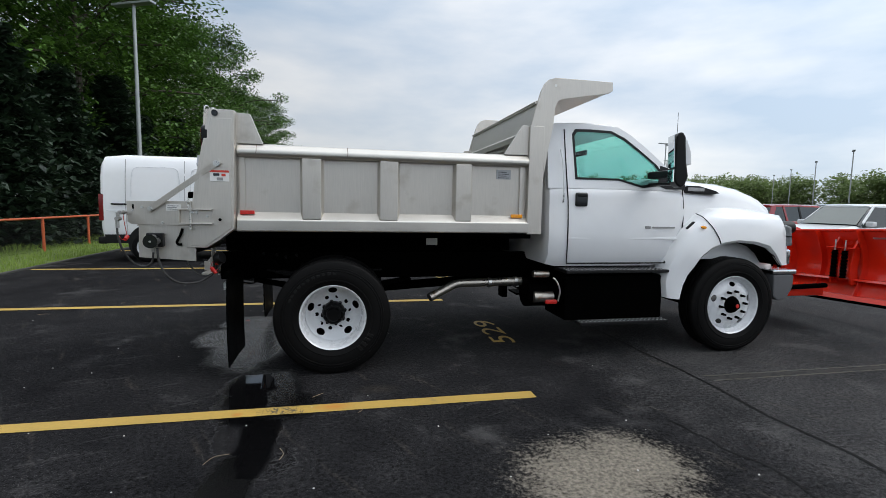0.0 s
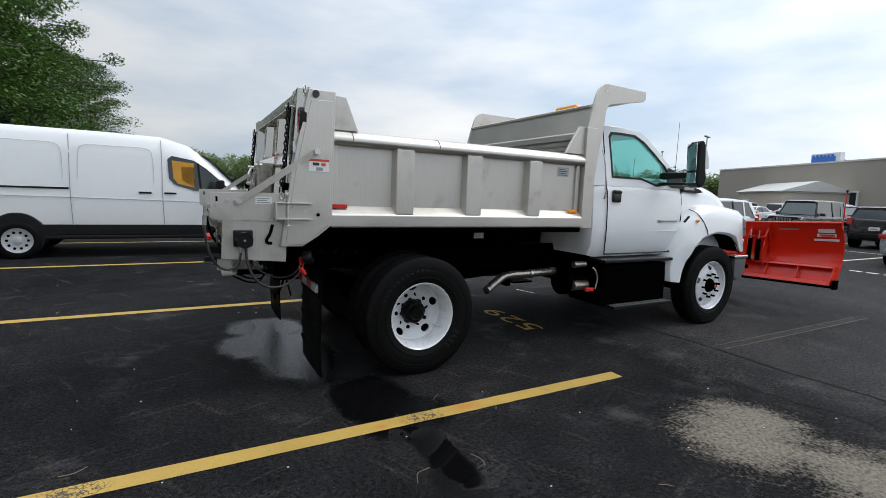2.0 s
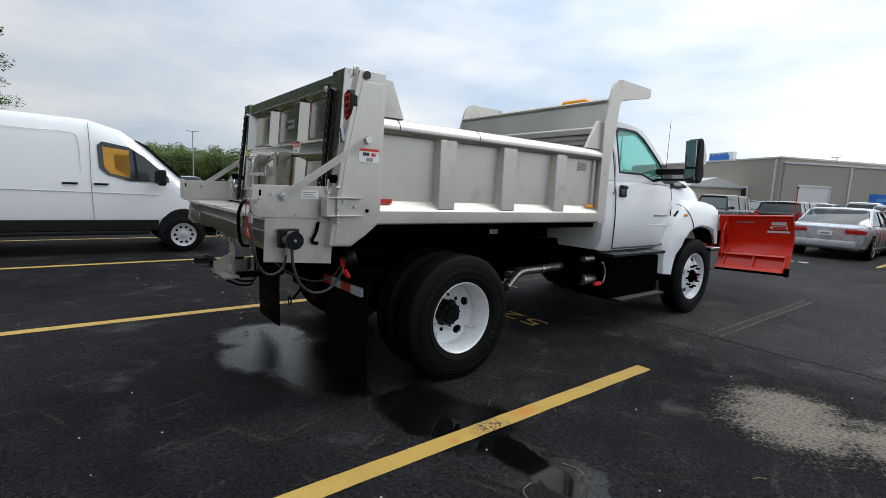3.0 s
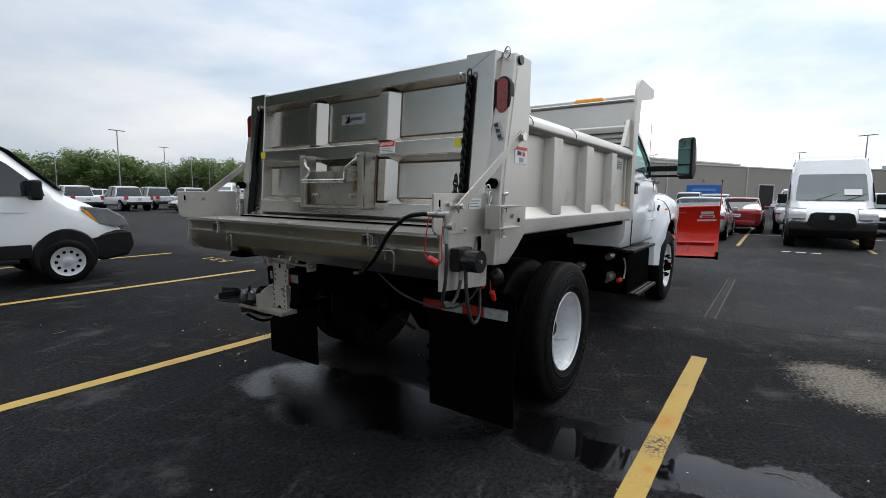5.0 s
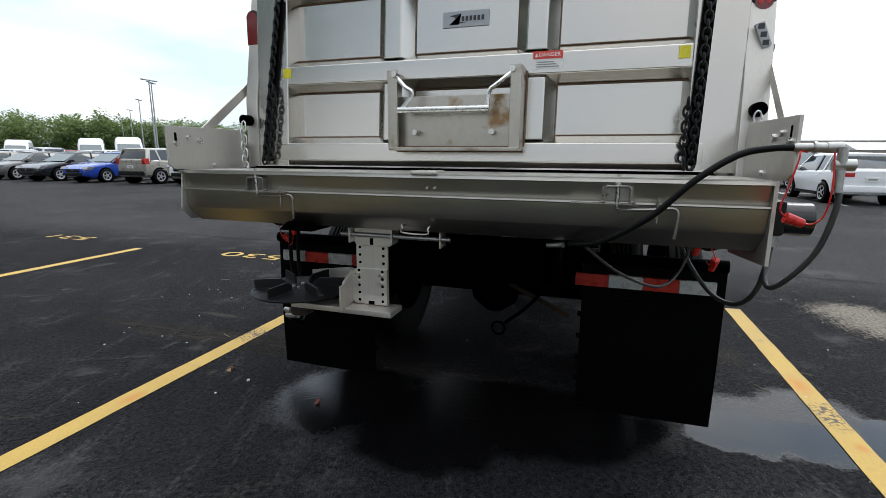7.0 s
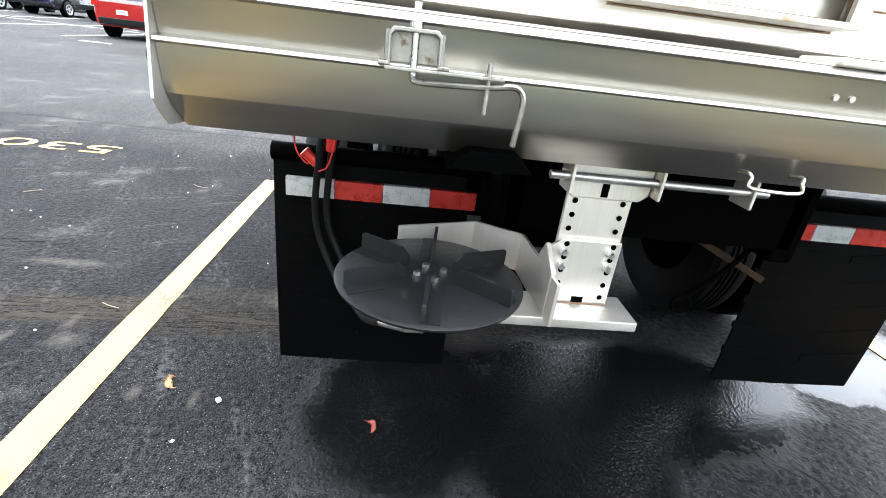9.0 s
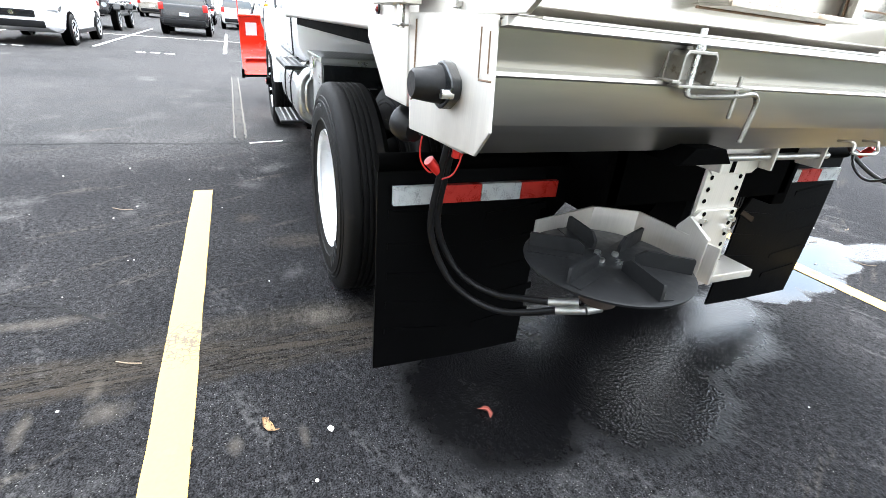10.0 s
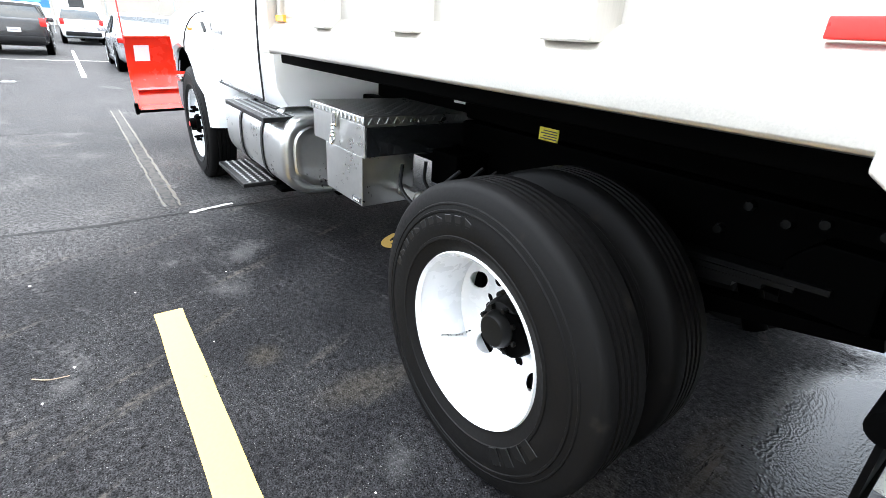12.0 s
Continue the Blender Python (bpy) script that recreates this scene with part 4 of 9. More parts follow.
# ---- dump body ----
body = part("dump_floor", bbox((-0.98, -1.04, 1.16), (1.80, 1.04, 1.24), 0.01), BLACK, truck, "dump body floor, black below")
for s in (-1, 1):
    y0, y1 = s * 1.12, s * 1.02
    sd = part("side_panel", bbox((-0.78, min(s * 1.055, s * 1.035), 1.22), (1.74, max(s * 1.055, s * 1.035), 1.90)), STEEL, truck, "recessed brushed stainless side panel")
    low = prism(B(), [(s * 1.04, 1.213), (s * 1.115, 1.213), (s * 1.122, 1.22), (s * 1.122, 1.305), (s * 1.115, 1.315), (s * 1.056, 1.372), (s * 1.04, 1.372)], "x", -0.755, 1.745)
    part("lower_rail", bev(low, 0.005, 2, 20), STEEL_H, sd)
    top = prism(B(), [(s * 1.0, 1.815), (s * 1.105, 1.815), (s * 1.125, 1.835), (s * 1.125, 1.87), (s * 1.085, 1.915), (s * 1.01, 1.928), (s * 0.985, 1.90)], "x", -0.75, 1.73)
    part("top_rail", bev(top, 0.012, 3, 20), STEEL_H, sd, "rounded stainless top rail with a weathered joint")
    for xa, xb in (((-0.245, -0.095), (0.393, 0.545), (1.055, 1.195)) if s < 0 else ((-0.205, -0.07), (0.43, 0.565), (1.05, 1.185))):
        c = 0.022
        po = [(xa - c, s * 1.05), (xa, s * 1.118), (xb, s * 1.118), (xb + c, s * 1.05)]
        pb = bev(prism(B(), po, "z", 1.318 if s < 0 else 1.335, 1.818), 0.006, 2, 25)
        part("side_post", pb, STEEL, sd)
    for xa in (-0.74, 1.66):
        part("edge_strip", bbox((xa, min(s * 1.05, s * 1.075), 1.35), (xa + 0.045, max(s * 1.05, s * 1.075), 1.82), 0.004), STEEL, sd)
    for xj in (-0.60, 0.12):
        part("rail_stain", tube(B(), [(xj, s * 1.126, 1.845), (xj + 0.004, s * 1.1255, 1.868), (xj, s * 1.088, 1.913), (xj, s * 1.02, 1.927)], 0.0022, 5, 2), RUSTY, sd)
    part("red_marker", bbox((-0.735 if s < 0 else -0.675, min(s * 1.075, s * 1.09), 1.355), (-0.625 if s < 0 else -0.575, max(s * 1.075, s * 1.09), 1.385), 0.003), REDPL, sd, "red reflective marker")
    part("amber_marker", bbox((1.58, min(s * 1.075, s * 1.09), 1.355), (1.69, max(s * 1.075, s * 1.09), 1.385), 0.003), AMBER, sd, "amber reflective marker")
    # front corner post and shield plate
    fp = part("front_post", bbox((1.725, min(y0, y1), 1.205), (1.865, max(y0, y1), 2.18), 0.006), STEEL, truck)
    plate = [(1.735, 2.10), (1.735, 2.19), (1.775, 2.345), (1.82, 2.49), (1.85, 2.555), (1.886, 2.592), (1.95, 2.615), (2.515, 2.612), (2.52, 2.535), (2.485, 2.51), (2.03, 2.43), (1.985, 2.41), (1.96, 2.36), (1.945, 2.18), (1.90, 1.95), (1.868, 1.70), (1.862, 2.0), (1.85, 2.10)]
    sh = part("shield_plate", bev(prism(B(), plate, "y", s * 1.085, s * 1.115), 0.004), STEEL, truck, "stainless cab shield side plate")
    part("plate_hole", cyl(B(), (1.955, s * 1.1165, 2.545), (1.955, s * 1.1175, 2.545), 0.012), LABEL, sh)
    part("front_gusset", bev(prism(B(), [(1.50, 1.92), (1.725, 1.92), (1.725, 2.185), (1.665, 2.185)], "y", s * 1.055, s * 1.09), 0.003), STEEL, sd)
    # rear pillar; the street-side one is slimmer
    PO, PIN = {-1: 1.175, 1: 1.13}, {-1: 1.085, 1: 1.06}
    po, lc = PO[s], 0.5 * (PO[s] + PIN[s]) + 0.004
    pil = [(-0.745, 2.165), (-0.93, 2.165), (-0.948, 2.08), (-1.045, 1.60), (-1.115, 1.09), (-0.97, 1.085), (-0.87, 1.15), (-0.764, 1.235)]
    if s > 0:
        pil = pil[:3] + [(-1.035, 1.60), (-1.058, 1.062), (-0.885, 1.060), (-0.690, 1.195), (-0.686, 1.32)]
    rp = part("rear_pillar", bev(prism(B(), pil, "y", s * PIN[s], s * PO[s]), 0.006), STEEL, truck, "stainless rear corner pillar")
    if s < 0:
        part("pillar_face", bev(prism(B(), [(-0.765, 2.10), (-0.915, 2.095), (-1.02, 1.59), (-1.085, 1.105), (-0.975, 1.10), (-0.78, 1.245)], "y", s * (po - 0.005), s * (po + 0.006)), 0.004), STEEL, rp)
    part("rear_gusset", bev(prism(B(), [(-0.75, 1.92), (-0.75, 2.16), (-0.645, 2.155), (-0.55, 1.92)], "y", s * 1.055, s * 1.09), 0.003), STEEL, sd)
    part("pillar_hole", cyl(B(), (-0.885, s * (po - 0.01), 2.135), (-0.885, s * (po + 0.012), 2.135), 0.024, n=20), GLOSSB, rp)
    part("pillar_plug", cyl(B(), (-0.865, s * (po - 0.01), 1.31), (-0.865, s * (po + 0.01), 1.31), 0.012), BLACK, rp)
    # tail lamp on the pillar's rear face
    tl = part("tail_lamp", bev(prism(B(), [(s * lc + 0.042 * math.cos(a), 1.945 + 0.042 * math.sin(a) + (0.055 if math.sin(a) > 0 else -0.055)) for a in (i * math.pi / 10 for i in range(20))], "x", -0.94, -0.988 + 0.008 * (s > 0)), 0.006), BLACKP, truck, "oval tail lamp in a black grommet")
    part("lens", prism(B(), [(s * lc + 0.031 * math.cos(a), 1.945 + 0.032 * math.sin(a) + (0.055 if math.sin(a) > 0 else -0.055)) for a in (i * math.pi / 10 for i in range(20))], "x", -0.95, -0.993 + 0.008 * (s > 0)), REDLENS, tl, "red ribbed lens")
    for k in range(8 if s < 0 else 0):
        part("lens_dot", cyl(B(), (-0.992, s * lc + (k % 2 - 0.5) * 0.026, 1.885 + (k // 2) * 0.040), (-0.995, s * lc + (k % 2 - 0.5) * 0.026, 1.885 + (k // 2) * 0.040), 0.008, n=10), REDPL, tl)
    if s < 0:
        tg = part("tag_plate", prism(B(), [(s * lc + 0.030, 1.80), (s * lc + 0.002, 1.81), (s * lc - 0.030, 1.73), (s * lc - 0.002, 1.72)], "x", -1.012, -1.030), SILVERPLATE, rp, "tilted silver tag with dark print")
    for dz in (-0.028, 0.0, 0.028):
        if s < 0:
            part("tag_print", bbox((-1.0322, s * lc - 0.010 + dz * 0.35, 1.765 + dz - 0.009), (-1.0302, s * lc + 0.010 + dz * 0.35, 1.765 + dz + 0.009)), INK, rp)
    part("pivot_bolt", cyl(B(), (-0.875, s * (po - 0.03), 1.748), (-0.875, s * (po + 0.035), 1.748), 0.016), GALV, rp)
    part("bolt_head", cyl(B(), (-0.875, s * (po + 0.022), 1.748), (-0.875, s * (po + 0.037), 1.748), 0.026, n=6), GALV, rp)
    part("hinge_knob", cyl(B(), (-1.05, s * lc, 1.50), (-1.10, s * lc, 1.50), 0.026), BLACK, rp)
    ch = B()
    for i in range(7):
        c = Vector((-1.105, s * (lc - 0.005 + 0.012 * (i % 2)), 1.47 - i * 0.033))
        tube(ch, [c + Vector((0.012 * math.cos(a) * (i % 2), 0.012 * math.cos(a) * ((i + 1) % 2), 0.024 * math.sin(a))) for a in (j * math.pi / 4 for j in range(9))], 0.0035, 5, 2)
    part("safety_chain", ch, GALV, rp, "short zinc-plated chain")
    part("work_lamp", lathe(B(), [(0.001, 0.0), (0.046, 0.0), (0.05, 0.008), (0.05, 0.04), (0.036, 0.065), (0.001, 0.07)], (0, 0, 0), "z", 24), BLACKP, truck, "round black reversing lamp").matrix_basis = pose(-0.88, s * 1.075, 1.0, 0, -105, 20 * s)
    part("body_sticker", bbox((0.905 if s < 0 else 0.95, s * 0.463, 1.05), (1.02 if s < 0 else 1.03, s * 0.468, 1.12)), LABEL, truck, "white and red warning sticker")
ml = part("side_marker", cyl(B(), (-0.82, 1.134, 1.268), (-0.82, 1.139, 1.268), 0.014, n=20), BLACKP, truck, "small round red marker lamp in a black grommet")
part("marker_lens", lathe(B(), [(0.001, 0.005), (0.007, 0.004), (0.010, 0.0)], (-0.82, 1.139, 1.268), "y", 16), REDLENS, ml)
# printed stickers on the kerb side
es = part("ear_sticker", bbox((-1.27, -1.1225, 1.375), (-1.165, -1.1195, 1.425)), LABEL, truck, "small white sticker on the spreader ear")
for k in range(3):
    part("ear_print", bbox((-1.26, -1.1245, 1.384 + k * 0.013), (-1.18 - 0.015 * (k % 2), -1.1228, 1.389 + k * 0.013)), LABELG, es)
rs = part("warning_sticker", bbox((-0.93, -1.1845, 1.61), (-0.79, -1.1810, 1.695)), LABEL, truck, "white warning sticker with red header and pictogram")
part("sticker_header", bbox((-0.93, -1.1860, 1.68), (-0.79, -1.1845, 1.696)), LABELR, rs)
part("sticker_mark", bbox((-0.905, -1.1860, 1.652), (-0.86, -1.1845, 1.672)), INK, rs)
part("sticker_mark", bbox((-0.845, -1.1860, 1.65), (-0.815, -1.1845, 1.67)), LABELR, rs)
part("sticker_mark", bbox((-0.88, -1.1860, 1.618), (-0.835, -1.1845, 1.64)), LABELG, rs)
zs = part("maker_sticker", bbox((1.44, -1.0595, 1.70), (1.575, -1.0565, 1.785)), SILVERPLATE, truck, "grey maker sticker with dark print")
for k in range(4):
    part("sticker_print", bbox((1.455, -1.061, 1.71 + k * 0.017), (1.555 - 0.02 * (k % 2), -1.0597, 1.716 + k * 0.017)), INK, zs)
# bulkhead and sloping shield
part("bulkhead", bbox((1.745, -1.06, 1.22), (1.77, 1.06, 2.08), 0.003), STEEL_H, truck, "stainless bulkhead")
part("bulkhead_rail", bev(prism(B(), [(1.69, 2.07), (1.69, 2.125), (1.70, 2.14), (1.76, 2.14), (1.76, 2.07)], "y", -1.06, 1.06), 0.006), STEEL_H, truck, "light top rail of the bulkhead")
part("bulkhead_rib", bbox((1.715, -1.06, 2.02), (1.745, 1.06, 2.045), 0.004), STEEL_H, truck)
part("bulkhead_rib", bbox((1.715, -1.06, 1.97), (1.745, 1.06, 1.99), 0.004), STEEL_H, truck)
part("cab_shield", prism(B(), [(1.735, 2.13), (1.79, 2.385), (1.83, 2.405), (2.50, 2.54), (2.505, 2.525), (1.84, 2.39), (1.805, 2.37), (1.75, 2.125)], "y", -1.086, 1.086), STEEL_H, truck, "upright and sloping stainless cab shield", smooth=0)
part("shield_lip", bev(prism(B(), [(1.775, 2.375), (1.77, 2.40), (1.79, 2.41), (1.83, 2.415), (1.83, 2.40)], "y", -1.086, 1.086), 0.004), STEEL_H, truck)
part("shield_front_lip", bev(prism(B(), [(2.47, 2.52), (2.48, 2.575), (2.50, 2.585), (2.515, 2.575), (2.515, 2.53)], "y", -1.086, 1.086), 0.006), STEEL_H, truck)

part("bed_floor", bbox((-0.93, -1.045, 1.215), (1.745, 1.045, 1.235), 0.002), STEEL_H, truck, "bare stainless bed floor")
# tailgate: leaning frame with ribs
def gx(z, d=0.0):
    return -0.985 - (2.165 - z) * 0.072 - d


def gbar(p0, p1, wb, wt, depth, back=0.08):
    """A rib with sloping flanks on the tailgate, from (y, z) to (y, z)."""
    (ya, za), (yb, zb) = p0, p1
    d = Vector((yb - ya, zb - za)).normalized()
    q = Vector((-d.y, d.x))
    rings = []
    for y, z in (p0, p1):
        r = []
        for off, dep in ((-wb / 2, -back), (-wb / 2, 0.0 - back + 0.012), (-wt / 2, depth), (wt / 2, depth), (wb / 2, 0.012 - back), (wb / 2, -back)):
            yy, zz = y + q.x * off, z + q.y * off
            r.append((gx(zz, dep), yy, zz))
        rings.append(r)
    return bev(loft(B(), rings), 0.005, 2, 20)


def CX(s, z):
    """How far out each chain hangs: the kerb-side one slants inwards, the other outwards."""
    return 0.955 - 0.02 * (2.03 - z) / 0.7 if s < 0 else 0.915 + 0.085 * (2.03 - z) / 0.7


gate_ob = part("tailgate", prism(B(), [(gx(2.10, -0.07), 2.10), (gx(1.28, -0.07), 1.28), (gx(1.28, -0.085), 1.28), (gx(2.10, -0.085), 2.10)], "y", -1.0, 1.0), STEEL_G, truck, "brushed stainless tailgate with ribs", smooth=0)
part("gate_top_rail", gbar((1.06, 2.122), (-1.088, 2.122), 0.135, 0.08, 0.0), STEEL_G, gate_ob)
part("gate_mid_rail", gbar((0.95, 1.71), (-0.95, 1.71), 0.155, 0.085, 0.0), STEEL_G, gate_ob)
part("gate_bottom_rail", gbar((0.98, 1.345), (-0.98, 1.345), 0.15, 0.08, 0.005), STEEL_G, gate_ob)
for s in (-1, 1):
    part("gate_stile", gbar((s * 0.985 - 0.016, 2.178), (s * 0.985 - 0.016, 1.27), 0.21, 0.175, 0.004), STEEL_G, gate_ob)
    for za, zb in ((2.055, 1.765), (1.655, 1.40)):
        part("gate_rib", gbar((s * 0.325, za), (s * 0.325, zb), 0.18, 0.08, -0.004), STEEL_G, gate_ob)
    part("yellow_tag", bbox((gx(1.72, 0.006), s * 0.885 - 0.02, 1.70), (gx(1.72, 0.001), s * 0.885 + 0.02, 1.745)), YELLOW, gate_ob)
    # chain in its sleeve, bundled at the foot
    strap = loft(B(), [[(gx(z, d), s * (y + 0.021 * e), z) for d, e in ((0.012, -1), (0.016, 1), (0.024, 1), (0.02, -1))] for y, z in ((CX(s, z), z) for z in (2.06, 1.95, 1.7, 1.45, 1.30))])
    part("chain_sleeve", strap, FLAP, gate_ob, "black rubber chain sleeve")
    ch = B()
    def link(c, turn):
        tube(ch, [c + Vector((0.010 * math.cos(a) * turn, 0.013 * math.cos(a) * (1 - turn), 0.022 * math.sin(a))) for a in (j * math.pi / 4 for j in range(9))], 0.0048, 5, 2)
    for i in range(27):
        z = 2.07 - i * 0.0295
        link(Vector((gx(z, 0.032), s * CX(s, z), z)), i % 2)
    # the spare end is doubled back beside it
    for i in range(9 if s < 0 else 13):
        z = 1.305 + i * 0.028
        off = 0.034 if 0 < i < 11 else 0.022
        link(Vector((gx(z, 0.034), s * (CX(s, z) - off), z)), (i + 1) % 2)
    part("tailgate_chain", ch, BLACKP, gate_ob, "black tailgate chain with slack links")
    part("chain_hook", tube(B(), [(gx(2.07, 0.0), s * 0.90, 2.08), (gx(2.07, 0.04), s * 0.905, 2.075), (gx(2.05, 0.03), s * 0.905, 2.05)], 0.007, 6), GALV, gate_ob)
    if s < 0:
        part("release_ring", lathe(B(), [(0.028 + 0.004 * math.cos(a), 0.004 * math.sin(a)) for a in (j * math.pi / 3 for j in range(6))], (0, 0, 0), "y", 20, True), GALV, truck).matrix_basis = pose(-0.95, s * 1.135, 2.165, 0, 0, 60)
    if s < 0:
        part("release_pin", cyl(B(), (-0.915, s * 1.12, 2.12), (-0.915, s * 1.12, 2.185), 0.012), GALV, truck)
for s in (-1, 1):
    part("mitre_seam", tube(B(), [(gx(2.175, 0.003), s * 1.085, 2.178), (gx(2.09, 0.004), s * 0.925, 2.085)], 0.0016, 5, smooth=False), RUSTY, gate_ob)
    for k in (-1, 1):
        part("weld_seam", tube(B(), [(gx(1.41, -0.066), s * (0.325 + k * 0.088), 1.41), (gx(1.65, -0.066), s * (0.325 + k * 0.088), 1.65)], 0.003, 5, smooth=False), RUSTY, gate_ob)
        part("weld_seam", tube(B(), [(gx(1.77, -0.066), s * (0.325 + k * 0.088), 1.77), (gx(2.05, -0.066), s * (0.325 + k * 0.088), 2.05)], 0.003, 5, smooth=False), RUSTY, gate_ob)
for z in (1.79, 2.054, 1.42, 1.63):
    part("weld_seam", tube(B(), [(gx(z, -0.066), -0.9, z), (gx(z, -0.066), 0.0, z), (gx(z, -0.066), 0.9, z)], 0.003, 5, smooth=False), RUSTY, gate_ob)
part("bed_seam", bbox((gx(1.27, 0.02), -1.0, 1.264), (gx(1.27, -0.08), 1.0, 1.2815), 0.002), STEEL_H, gate_ob)
# name plate and danger sign
npl = part("name_plate", bbox((gx(1.93, -0.062), -0.105, 1.895), (gx(1.93, -0.068), 0.105, 1.96)), SILVERPLATE, gate_ob, "silver name plate with dark lettering as plain shapes")
part("plate_mark", prism(B(), [(0.075, 1.905), (0.03, 1.905), (0.05, 1.935), (0.075, 1.942), (0.02, 1.950), (0.035, 1.935), (0.055, 1.918), (0.0, 1.912)], "x", gx(1.93, -0.060), gx(1.93, -0.0625)), INK, npl)
for k in range(6):
    part("plate_letter", bbox((gx(1.93, -0.060), 0.012 - k * 0.018 - 0.006, 1.918), (gx(1.93, -0.0625), 0.012 - k * 0.018 + 0.006, 1.938)), INK, npl)
dg = part("danger_sign", bbox((gx(1.72, 0.004), -0.435, 1.685), (gx(1.72, -0.0005), -0.315, 1.755)), LABEL, gate_ob, "white safety sign with a red DANGER header")
part("sign_header", bbox((gx(1.72, 0.0065), -0.435, 1.725), (gx(1.72, 0.0045), -0.315, 1.755)), LABELR, dg)
letters("sign_word", "DANGER", 0.022, LABEL, dg, pose(gx(1.72, 0.0075), -0.382, 1.740, 90, 0, -90), 0.0005)
part("sign_triangle", prism(B(), [(-0.322, 1.732), (-0.336, 1.732), (-0.329, 1.747)], "x", gx(1.72, 0.007), gx(1.72, 0.0066)), LABEL, dg)
for k in range(3):
    part("sign_print", bbox((gx(1.72, 0.0055), -0.42 + 0.01 * k, 1.692 + k * 0.009), (gx(1.72, 0.0045), -0.33, 1.696 + k * 0.009)), LABELG, dg)
# feed gate box on the tailgate
fg = part("feed_gate", bbox((gx(1.52, 0.06), -0.265, 1.365), (gx(1.52, 0.045), 0.265, 1.585), 0.003), STEEL_R, gate_ob, "rust-stained stainless feed gate with handle")
for s in (-1, 1):
    part("gate_guide", bev(prism(B(), [(gx(1.36, 0.0), 1.36), (gx(1.36, 0.105), 1.36), (gx(1.69, 0.09), 1.69), (gx(1.69, 0.0), 1.69)], "y", s * 0.272, s * 0.29), 0.003), STEEL_R, fg)
    part("guide_flange", bbox((gx(1.52, 0.115), min(s * 0.245, s * 0.29), 1.362), (gx(1.52, 0.10), max(s * 0.245, s * 0.29), 1.69), 0.003), STEEL_R, fg)
    part("lever_arm", tube(B(), [(gx(1.66, 0.11), s * 0.255, 1.665), (gx(1.62, 0.14), s * 0.20, 1.615), (gx(1.57, 0.14), s * 0.165, 1.585), (gx(1.52, 0.14), s * 0.19 + 0.03, 1.52)], 0.009, 6, 3), GALV, fg)
    part("eye_bolt", cyl(B(), (gx(1.44, 0.06), s * 0.17, 1.43), (gx(1.44, 0.10), s * 0.17, 1.43), 0.013, n=6), GALV, fg)
    part("pivot_bolt", cyl(B(), (gx(1.66, 0.09), s * 0.255, 1.67), (gx(1.66, 0.14), s * 0.255, 1.67), 0.013, n=6), GALV, fg)
part("gate_handle", cyl(B(), (gx(1.52, 0.14), 0.23, 1.52), (gx(1.52, 0.14), -0.165, 1.52), 0.013), GALV, fg, "round steel lift handle")
part("gate_sill", bbox((gx(1.36, 0.11), -0.285, 1.352), (gx(1.36, 0.0), 0.285, 1.366), 0.002), STEEL_R, fg)

for s in (-1, 1):
    part("rust_edge", tube(B(), [(gx(1.37, 0.063), s * 0.268, 1.37), (gx(1.58, 0.063), s * 0.268, 1.58)], 0.004, 5, smooth=False), RUSTY, fg)
    part("rust_edge", tube(B(), [(gx(1.37, 0.004), s * 0.293, 1.37), (gx(1.68, 0.004), s * 0.293, 1.68)], 0.004, 5, smooth=False), RUSTY, fg)
part("rust_edge", tube(B(), [(gx(1.366, 0.062), -0.26, 1.369), (gx(1.366, 0.062), 0.26, 1.369)], 0.004, 5, smooth=False), RUSTY, fg)
part("rust_edge", tube(B(), [(gx(1.35, 0.006), -0.29, 1.350), (gx(1.35, 0.006), 0.29, 1.350)], 0.004, 5, smooth=False), RUSTY, fg)

# mud flaps with reflective bars
for s in (-1, 1):
    mb = part("flap_bar", cyl(B(), (-0.83, s * 0.40, 0.865), (-0.83, s * (1.132 if s > 0 else 1.168), 0.865), 0.028, n=18), BLACK, truck, "black mud flap tube")
    fl, fo = B(), 0.0 if s > 0 else 0.038
    rows = []
    for i in range(9):
        z = 0.86 - i * 0.095
        bow = 0.008 * math.sin(i / 8 * math.pi) - 0.012
        rows.append([(-0.845 - bow - e, s * y, z if e == 0 else z) for y, e in ((0.53 + fo, 0.0), (0.80 + fo, 0.006), (1.13 + fo, 0.0), (1.13 + fo, -0.009), (0.80 + fo, -0.003), (0.53 + fo, -0.009))])
    fl = part("mud_flap", loft(fl, rows), FLAP, mb, "black ribbed rubber mud flap")
    bm = B()
    for i in range(5):
        z = 0.66 - i * 0.11
        for q in (-1, 1):
            yc = 0.805 + fo + q * 0.17
            prism(bm, [(s * (yc - 0.12), z + (0.0 if q > 0 else 0.03)), (s * (yc + 0.12), z + (0.03 if q > 0 else 0.0)), (s * (yc + 0.12), z + (0.055 if q > 0 else 0.025)), (s * (yc - 0.12), z + (0.025 if q > 0 else 0.055))], "x", -0.846, -0.838)
    part("flap_ribs", bm, FLAP, fl)
    for k in range(4):
        part("reflective_tape", bbox((-0.866, s * (1.014 + fo - k * 0.148) - 0.073, 0.738), (-0.846, s * (1.014 + fo - k * 0.148) + 0.073, 0.796)), TAPER if k % 2 else TAPEW, mb, "red tape" if k % 2 else "white tape")

